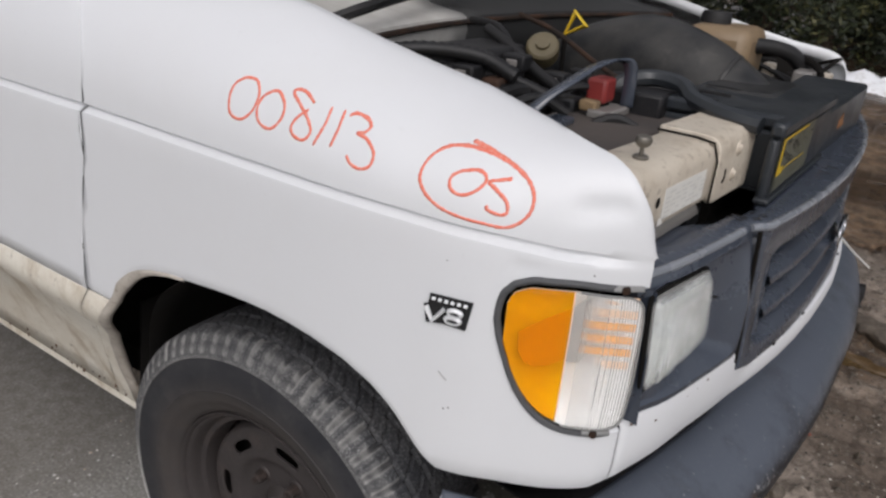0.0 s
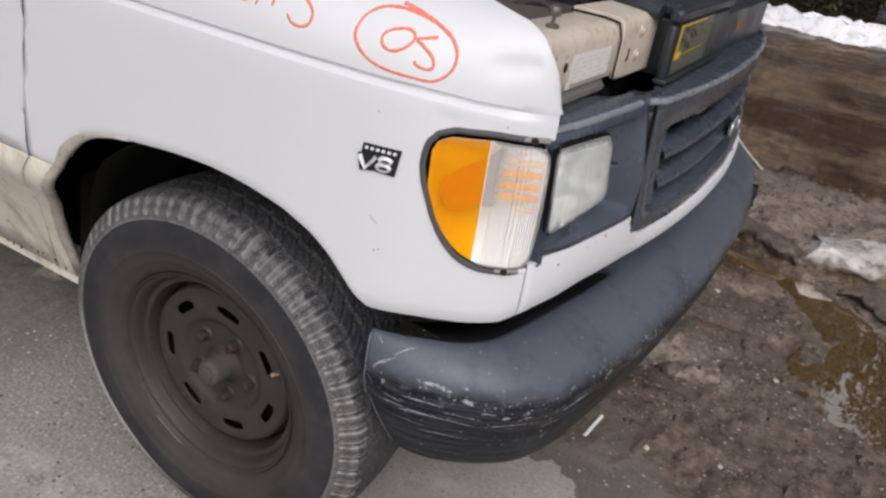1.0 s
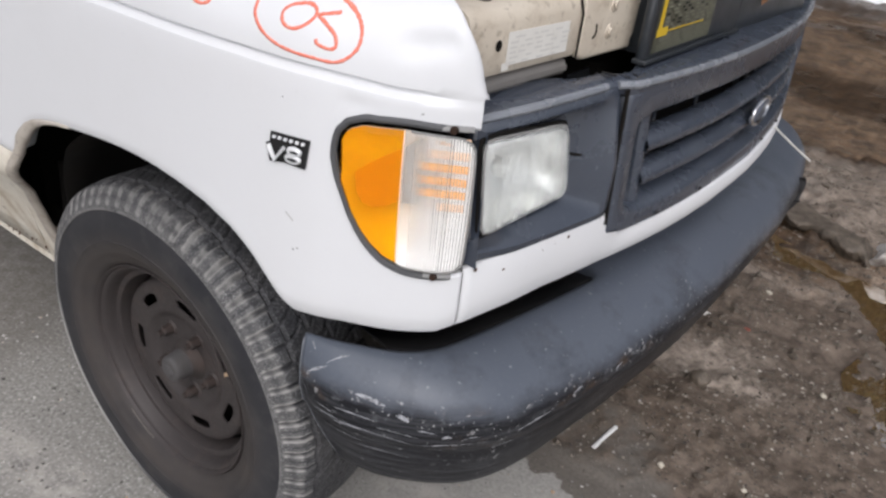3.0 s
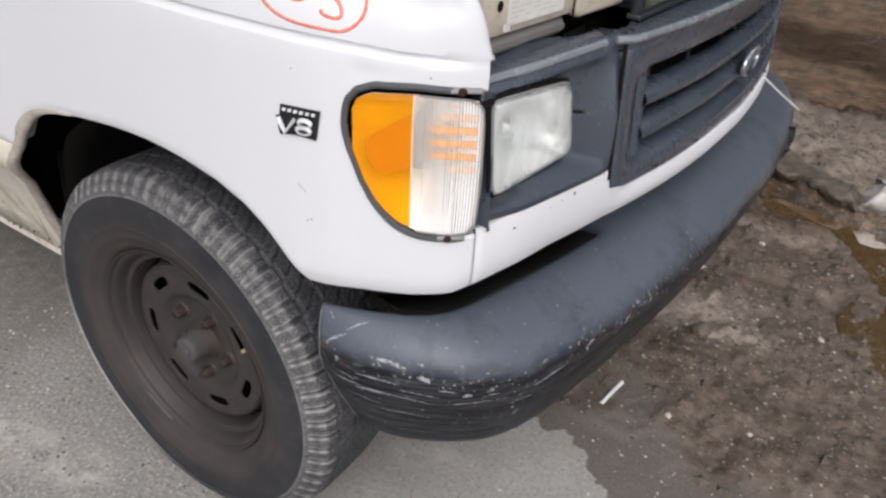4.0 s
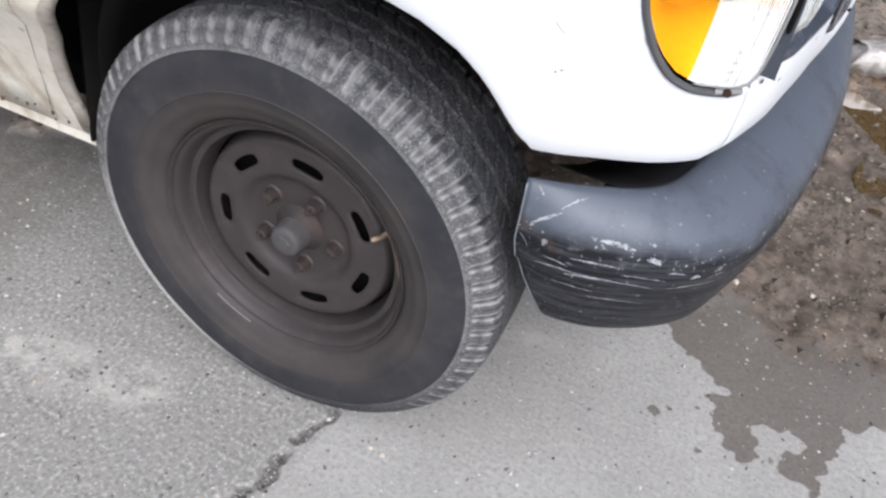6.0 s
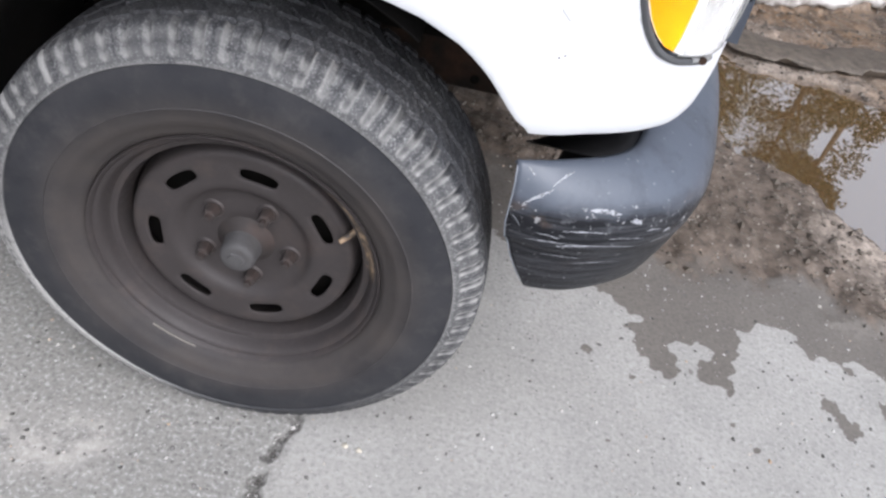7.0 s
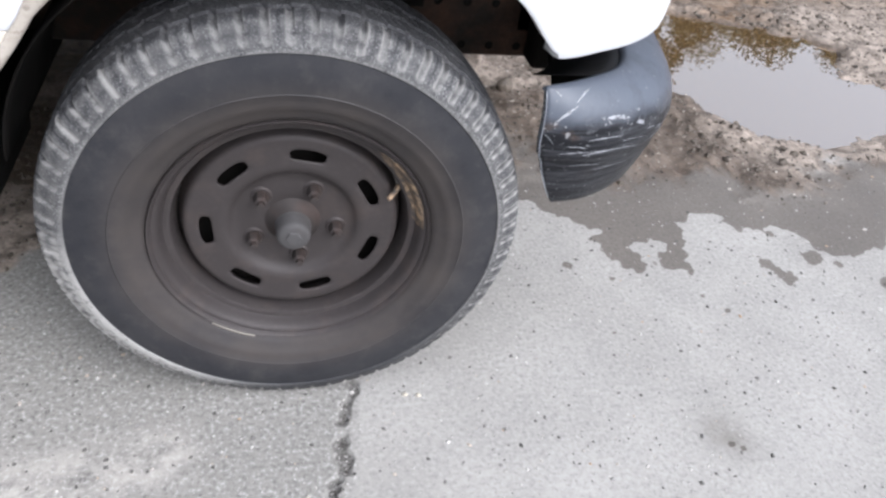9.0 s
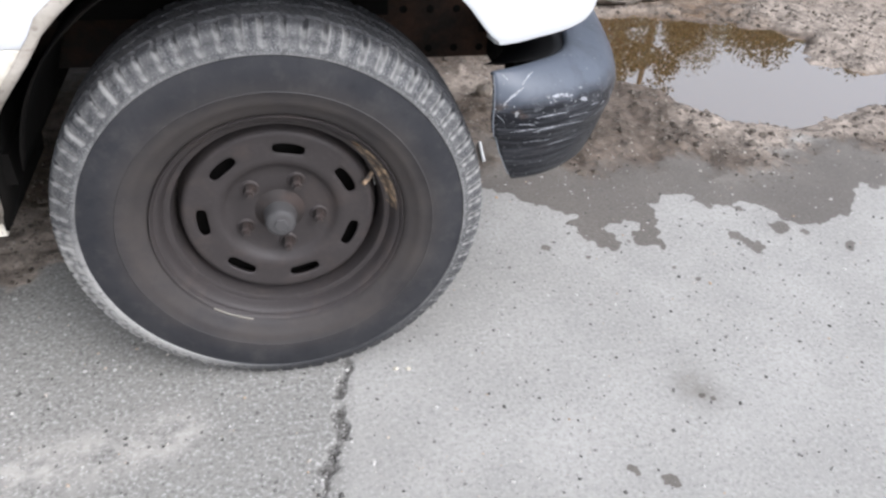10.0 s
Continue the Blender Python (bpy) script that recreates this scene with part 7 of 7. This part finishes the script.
def wheel_meshes():
    """Tyre, rim, disc and small parts in wheel coordinates: y outward is negative."""
    out = {}
    # tyre
    side_profile = [(0.203, 0.075), (0.210, 0.081), (0.219, 0.085), (0.2225, 0.0925), (0.232, 0.0985), (0.243, 0.1035), (0.2445, 0.1050), (0.254, 0.1085), (0.268, 0.1105), (0.2695, 0.1117), (0.271, 0.1105), (0.285, 0.1112), (0.30, 0.1108), (0.315, 0.1090), (0.327, 0.1065), (0.3285, 0.1085), (0.336, 0.1080), (0.3425, 0.1045), (0.347, 0.1015), (0.352, 0.0985)]
    tread = []
    for k in range(41):
        v = -1 + 2 * k / 40
        tread.append((0.3745 - 0.0085 * abs(v) ** 3.5 - 0.006 * max(0, abs(v) - 0.9) / 0.1, -v * 0.094))
    prof = [(r, y, -1) for r, y in side_profile] + [(r, y, k / 40) for k, (r, y) in enumerate(tread)] + [(r, -y, -1) for r, y in side_profile[::-1]]
    steps = 648
    verts, dust, brown, scuff = [], [], [], []
    wear = random.Random(44)
    lug_shade = [wear.random() for _ in range(steps // 9 + 1)]
    lug_wear = [wear.random() ** 2.2 * 1.15 for _ in range(steps // 9 + 1)]
    for i in range(steps):
        a = i * math.tau / steps
        ca, sa = math.cos(a), math.sin(a)
        for r, y, k in prof:
            depth = 0.0
            d = 0.0
            lug, in_lug = i // 9, i % 9
            gap = 0.0
            deg = math.degrees(a) % 360
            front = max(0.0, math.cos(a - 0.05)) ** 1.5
            # fades the pale tones, so the tyre is darker around its foot
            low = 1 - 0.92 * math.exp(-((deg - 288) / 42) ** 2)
            if k >= 0:
                v = -1 + 2 * k
                curl = int(round(6 * max(0.0, 0.72 - abs(v)) ** 1.5 * 4)) * (1 if v > 0 else -1)
                lateral = (i + curl) % 9
                zig = 0.018 if (i // 9) % 2 else -0.018
                d = 0.29 + 0.16 * lug_shade[lug]
                for groove in (-0.66, -0.24, 0.24, 0.66):
                    if abs(v - groove - zig) < 0.026:
                        depth, d = 0.0050, 0.22
                if abs(v) > 0.74:
                    if in_lug < 2:
                        depth, gap = 0.0052, lug_wear[lug] * (1 - front)
                        d = (0.20 + 0.36 * gap) * (1 - front)
                    elif in_lug == 5 and lug_shade[lug] > 0.4:
                        depth, d = 0.0012, 0.12
                elif depth == 0.0 and lateral < 1:
                    depth, d = 0.0042, 0.05
                elif depth == 0.0 and lateral == 5 and lug_shade[(lug * 7) % len(lug_shade)] > 0.35:
                    depth, d = 0.0012, 0.10
            elif r > 0.336:
                d = 0.26 + 0.20 * lug_shade[lug]
                if in_lug < 2:
                    depth, gap = 0.0042, lug_wear[lug] * (1 - front)
                    d = (0.22 + 0.36 * gap) * (1 - front)
                elif in_lug == 5 and lug_shade[lug] > 0.4:
                    depth = 0.0010
            elif r > 0.3275:
                d = 0.46
            if depth == 0.0 and d and (k < 0 or abs(2 * k - 1) > 0.74):
                d += 0.17 * front
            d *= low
            rr = r - depth
            x, z = rr * ca, rr * sa
            yy = -y
            if z < -AXLE + 0.004:
                squash = -AXLE + 0.0015 - z
                z = -AXLE + 0.0015 + 0.02 * min(0, squash)
            if z < -0.26:
                yy *= 1 + 0.035 * (-0.26 - z) / 0.10
            verts.append((x, yy, z))
            dust.append(d)
            brown.append(min(1.0, max(0.0, (0.294 - r) / 0.04)))
            low_left = max(0.0, 1 - abs(deg - 215) / 42) ** 0.5
            edge = max(0.0, 1 - abs(r - 0.342) / 0.014) if (k < 0 and y > 0) else 0.0
            if k >= 0 and y > 0.086:
                edge = 0.8
            if k < 0 and y > 0 and abs(r - 0.3285) < 0.0004:
                edge = max(edge, 0.75)
                low_left = max(low_left, 0.16)
            if gap and y > 0:
                edge = max(edge, gap)
                low_left = max(low_left, 0.06 + 0.26 * math.exp(-((deg - 132) / 34) ** 2) + 0.10 * math.exp(-((deg - 62) / 22) ** 2))
            edge *= low
            if depth == 0 and in_lug in (2, 8) and y > 0 and (k >= 0 and 2 * k - 1 < -0.74 or k < 0 and r > 0.336):
                edge = max(edge, lug_wear[lug] * low)
                low_left = max(low_left, 0.16 + 0.3 * front)
            scuff.append(min(1.0, edge * (0.16 + 1.6 * low_left)) if depth == 0 or gap else edge * low_left * 0.8)
    n = len(prof)
    faces = [(i * n + j, i * n + j + 1, ((i + 1) % steps) * n + j + 1, ((i + 1) % steps) * n + j) for i in range(steps) for j in range(n - 1)]
    me = bpy.data.meshes.new("tyre")
    me.from_pydata(verts, [], faces)
    me.attributes.new("dust", "FLOAT", "POINT").data.foreach_set("value", np.array(dust, np.float32))
    me.attributes.new("brown", "FLOAT", "POINT").data.foreach_set("value", np.array(brown, np.float32))
    me.attributes.new("scuff", "FLOAT", "POINT").data.foreach_set("value", np.array(scuff, np.float32))
    me.materials.append(M_TYRE)
    me.polygons.foreach_set("use_smooth", [True] * len(me.polygons))
    me.set_sharp_from_angle(angle=radians(35))
    out["tyre"] = me
    # rim barrel with rolled flange
    rim = [(0.200, 0.10), (0.206, -0.060), (0.212, -0.084), (0.2155, -0.0925), (0.2185, -0.0945), (0.2205, -0.0900), (0.2190, -0.0845), (0.2135, -0.0860), (0.2095, -0.0850), (0.2050, -0.0800), (0.2010, -0.0700), (0.1990, -0.0640), (0.1980, -0.0622), (0.1925, -0.0618), (0.1885, -0.0600), (0.1870, -0.0560), (0.1855, -0.0420), (0.1840, -0.0330), (0.1815, -0.0240)]
    out["rim"] = lathe(rim, 112)
    return out


def disc_mesh():
    """Steel disc with seven oblong slots cut through its raised ring."""
    bm = bmesh.new()
    n, cells = 12, 7

    def height(r):
        return interp(r, [(0.040, -0.034), (0.045, -0.036), (0.088, -0.037), (0.096, -0.040), (0.106, -0.049), (0.114, -0.0515), (0.150, -0.0520), (0.162, -0.0522), (0.166, -0.0515), (0.1695, -0.0490), (0.1720, -0.0430), (0.1735, -0.030), (0.179, -0.016)])

    def at(r, a):
        return (r * math.cos(a), height(r), r * math.sin(a))

    radii_in = [0.040, 0.045, 0.060, 0.075, 0.088, 0.092, 0.096, 0.101, 0.106, 0.110, 0.114]
    radii_out = [0.158, 0.162, 0.166, 0.1695, 0.1720, 0.1735, 0.179]
    steps = n * cells
    phase = radians(182.8) - math.pi / cells
    for rr in (radii_in, radii_out):
        for i in range(steps):
            a0, a1 = (phase + k * math.tau / steps for k in (i, i + 1))
            for r0, r1 in zip(rr, rr[1:]):
                bm.faces.new([bm.verts.new(at(*q)) for q in ((r0, a0), (r0, a1), (r1, a1), (r1, a0))])
    for c in range(cells):
        mid = phase + (c + 0.5) * math.tau / cells
        half = math.pi / cells
        outer = [(0.114, -half + 2 * half * k / n) for k in range(n)] + [(0.114 + 0.044 * k / 6, half) for k in range(6)] + [(0.158, half - 2 * half * k / n) for k in range(n)] + [(0.158 - 0.044 * k / 6, -half) for k in range(6)]
        slot = []
        for r, a in outer:
            u, v = a / half, (r - 0.136) / 0.022
            l = max(abs(u), abs(v), 1e-6)
            u, v = u / l, v / l
            t = math.atan2(v, u)
            e = 2 / 3.2
            cu = math.copysign(abs(math.cos(t)) ** e, math.cos(t))
            sv = math.copysign(abs(math.sin(t)) ** e, math.sin(t))
            slot.append((0.1365 + 0.0102 * sv, 0.208 * cu))
        loops = [outer]
        for f in (0.35, 0.7, 0.88, 1.0):
            loops.append([(o[0] + (s[0] - o[0]) * f, o[1] + (s[1] - o[1]) * f) for o, s in zip(outer, slot)])
        rings = []
        for li, loop in enumerate(loops):
            lip = 0.0 if li < 3 else (0.0004 if li == 3 else 0.0016)
            rings.append([bm.verts.new((lambda p: (p[0], p[1] + lip, p[2]))(at(r, mid + a))) for r, a in loop])
        rings.append([bm.verts.new((lambda p: (p[0], p[1] + 0.0045, p[2]))(at(r, mid + a))) for r, a in loops[-1]])
        for p, q in zip(rings, rings[1:]):
            m = len(p)
            for k in range(m):
                bm.faces.new((p[k], p[(k + 1) % m], q[(k + 1) % m], q[k]))
    bmesh.ops.remove_doubles(bm, verts=bm.verts, dist=0.0002)
    return bm


def make_wheel(label):
    w = thing_part("wheel", van, label)
    meshes = wheel_meshes()
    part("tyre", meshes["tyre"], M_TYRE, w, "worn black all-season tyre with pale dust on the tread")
    part("rim", meshes["rim"], M_RIM, w)
    part("disc", disc_mesh(), M_RIM, w, "dusty black steel disc with seven slots")
    part("brake_drum", lathe([(0.0, -0.010), (0.17, -0.010), (0.172, 0.0), (0.172, 0.08)], 40), M_DARK, w)
    part("hub_flange", lathe([(0.029, -0.052), (0.032, -0.049), (0.034, -0.045), (0.040, -0.040), (0.046, -0.035)], 28), M_NUT, w)
    part("hub_cap", lathe([(0.0, -0.0840), (0.0195, -0.0840), (0.0235, -0.0825), (0.0262, -0.0790), (0.0275, -0.0745), (0.0280, -0.060), (0.030, -0.050), (0.031, -0.046)], 28), M_CAP, w, "dull grease cap with a hexagonal end")
    part("hub_nut", lathe([(0.0, -0.0865), (0.012, -0.0865), (0.0135, -0.0845), (0.0140, -0.081)], 6), M_CAP, w, smooth=False)
    for k in range(5):
        a = radians(62 + 72 * k)
        c = (0.0705 * math.cos(a), 0.0, 0.0705 * math.sin(a))
        nut = part("lug_nut", lathe([(0.0, -0.066), (0.0060, -0.066), (0.0064, -0.058), (0.0100, -0.057), (0.0112, -0.054), (0.0116, -0.038)], 6), M_NUT, w, smooth=False)
        nut.location = c
        seat = part("nut_seat", lathe([(0.0105, -0.0385), (0.0145, -0.0395), (0.0175, -0.0365)], 20), M_RIM, w)
        seat.location = c
    a = radians(24)
    stem = [(0.186 * math.cos(a), -0.045, 0.186 * math.sin(a)), (0.176 * math.cos(a), -0.058, 0.176 * math.sin(a)), (0.163 * math.cos(a), -0.070, 0.163 * math.sin(a))]
    part("valve_stem", tube(stem, [0.0055, 0.0048, 0.004], 8), M_SMEAR, w, "dusty brass valve stem")
    rows = []
    for b in np.linspace(radians(4), radians(52), 30):
        fade = math.sin((b - radians(4)) / radians(48) * math.pi) ** 0.5
        low = 0.1905 + 0.008 * (1 - fade) + 0.003 * math.sin(b * 31)
        rows.append([(r * math.cos(b), h - 0.0009, r * math.sin(b)) for r, h in ((0.2125 - 0.006 * (1 - fade), -0.0862 + 0.004 * (1 - fade)), (0.2095, -0.0850), (0.2050, -0.0800), (0.2010, -0.0700), (0.1990, -0.0640), (max(low, 0.1925), -0.0622))])
    part("rust_smear", grid(rows), M_SMEAR, w, "tan rust smear along the rim")
    pts = [(0.2215 * math.cos(b), -0.0915, 0.2215 * math.sin(b)) for b in np.linspace(radians(232), radians(252), 10)]
    part("balance_weight", tube(pts, 0.0032, 6), M_STEEL, w, "bare metal wheel weight")
    return w


front_wheel = make_wheel("black steel wheel with worn all-season tyre")
front_wheel.location = (0.002, -0.855, AXLE)
for at, turn in (((0.002, 0.855, AXLE), 180), ((-3.5, -0.855, AXLE), 0), ((-3.5, 0.855, AXLE), 180)):
    copy_thing(front_wheel, pose(*at, 0, 0, turn))


# ------------------------------------------------------------------ snow bank and trees behind the yard
def snow_bank():
    rows = []
    for i in range(320):
        x = -16 + 36 * i / 319
        row = []
        for j in range(12):
            u = j / 11
            h = math.sin(math.pi * u) ** 0.7 * (0.26 + 0.10 * noise.noise(Vector((x * 0.9, 3, 0))))
            h *= 1 + 0.7 * noise.noise(Vector((x * 2.2, u * 5, 1))) + 0.45 * noise.noise(Vector((x * 6.0, u * 9, 4)))
            row.append((x, 8.5 + 0.15 * noise.noise(Vector((x * 0.8, 0, 7))) + 1.1 * u, -0.06 + max(0, h) + 0.05 * (j in (0, 11)) * 0))
        rows.append(row)
    ob = part("snow_bank", grid(rows), M_SNOW, None)
    return tagged(ob, "low ploughed bank of old lumpy snow", "snow", kind="structure")


snow_bank()


def leaf_cloud(rng, centres, count, size):
    verts, faces = [], []
    for _ in range(count):
        c, r = rng.choice(centres)
        d = Vector((rng.gauss(0, 1), rng.gauss(0, 1), rng.gauss(0, 1))).normalized() * r * rng.uniform(0.45, 1.05)
        p = c + d
        t = Vector((rng.gauss(0, 1), rng.gauss(0, 1), rng.gauss(0, 0.6))).normalized()
        s = t.orthogonal().normalized()
        l = size * rng.uniform(0.6, 1.4)
        o = len(verts)
        verts += [p - t * l, p + s * l * 0.35, p + t * l, p - s * l * 0.35]
        faces.append((o, o + 1, o + 2, o + 3))
    me = bpy.data.meshes.new("crown")
    me.from_pydata([tuple(v) for v in verts], [], faces)
    return me


def tree(seed, height):
    rng = random.Random(seed)
    t = thing("tree", "dark leafy evergreen tree at the yard's edge", "tree", group="trees behind the yard")
    bm = tube([(0, 0, -0.1), (0.05, 0.02, height * 0.3), (0.0, 0.08, height * 0.6), (0.04, 0.05, height * 0.9)], [0.16, 0.12, 0.08, 0.02], 10)
    centres = []
    for k in range(60):
        z = height * rng.uniform(0.06, 0.98)
        reach = (1.0 - z / height) * 1.6 + 0.45
        a = rng.uniform(0, math.tau)
        q = Vector((math.cos(a) * reach * rng.uniform(0.4, 1), math.sin(a) * reach * rng.uniform(0.4, 1), z))
        tube([(0, 0, z - 0.3), q], [0.04, 0.01], 5, bm=bm)
        centres.append((q, rng.uniform(0.30, 0.60)))
    part("trunk", bm, M_BARK, t)
    part("crown", leaf_cloud(rng, centres, 18000, 0.06), M_LEAF, t, smooth=False)
    return t


trees = [tree(51, 8.2), tree(52, 7.6), tree(53, 8.8), tree(54, 5.6)]
rng = random.Random(77)
for k in range(22):
    x = -13 + k * 1.55 + rng.uniform(-0.4, 0.4)
    m = pose(x, 12.2 + rng.uniform(-0.6, 1.2), 0, 0, 0, rng.uniform(0, 360))
    if k < 3:
        trees[k].matrix_world = m
    elif k == 15:
        trees[3].matrix_world = m
    else:
        copy_thing(trees[3] if k > 15 else trees[k % 3], m)


def hedge():
    rng = random.Random(91)
    centres = [(Vector((rng.uniform(-16, 18), 10.6 + rng.uniform(-0.4, 0.6), rng.uniform(0.1, 1.5))), rng.uniform(0.3, 0.6)) for _ in range(420)]
    ob = part("hedge", leaf_cloud(rng, centres, 60000, 0.055), M_LEAF, None, smooth=False)
    return tagged(ob, "dense dark green undergrowth behind the snow bank", "undergrowth", kind="stuff")


hedge()


def far_woods():
    rng = random.Random(97)
    centres = [(Vector((x, 15 + rng.uniform(-0.8, 1.5), rng.uniform(0.0, 10.0 if x < 7 else 5.6))), rng.uniform(0.6, 1.1)) for x in (rng.uniform(-26, 34) for _ in range(860))]
    ob = part("far_woods", leaf_cloud(rng, centres, 110000, 0.19), M_LEAF, None, smooth=False)
    return tagged(ob, "dark woodland filling the distance", "woods", kind="stuff")


far_woods()
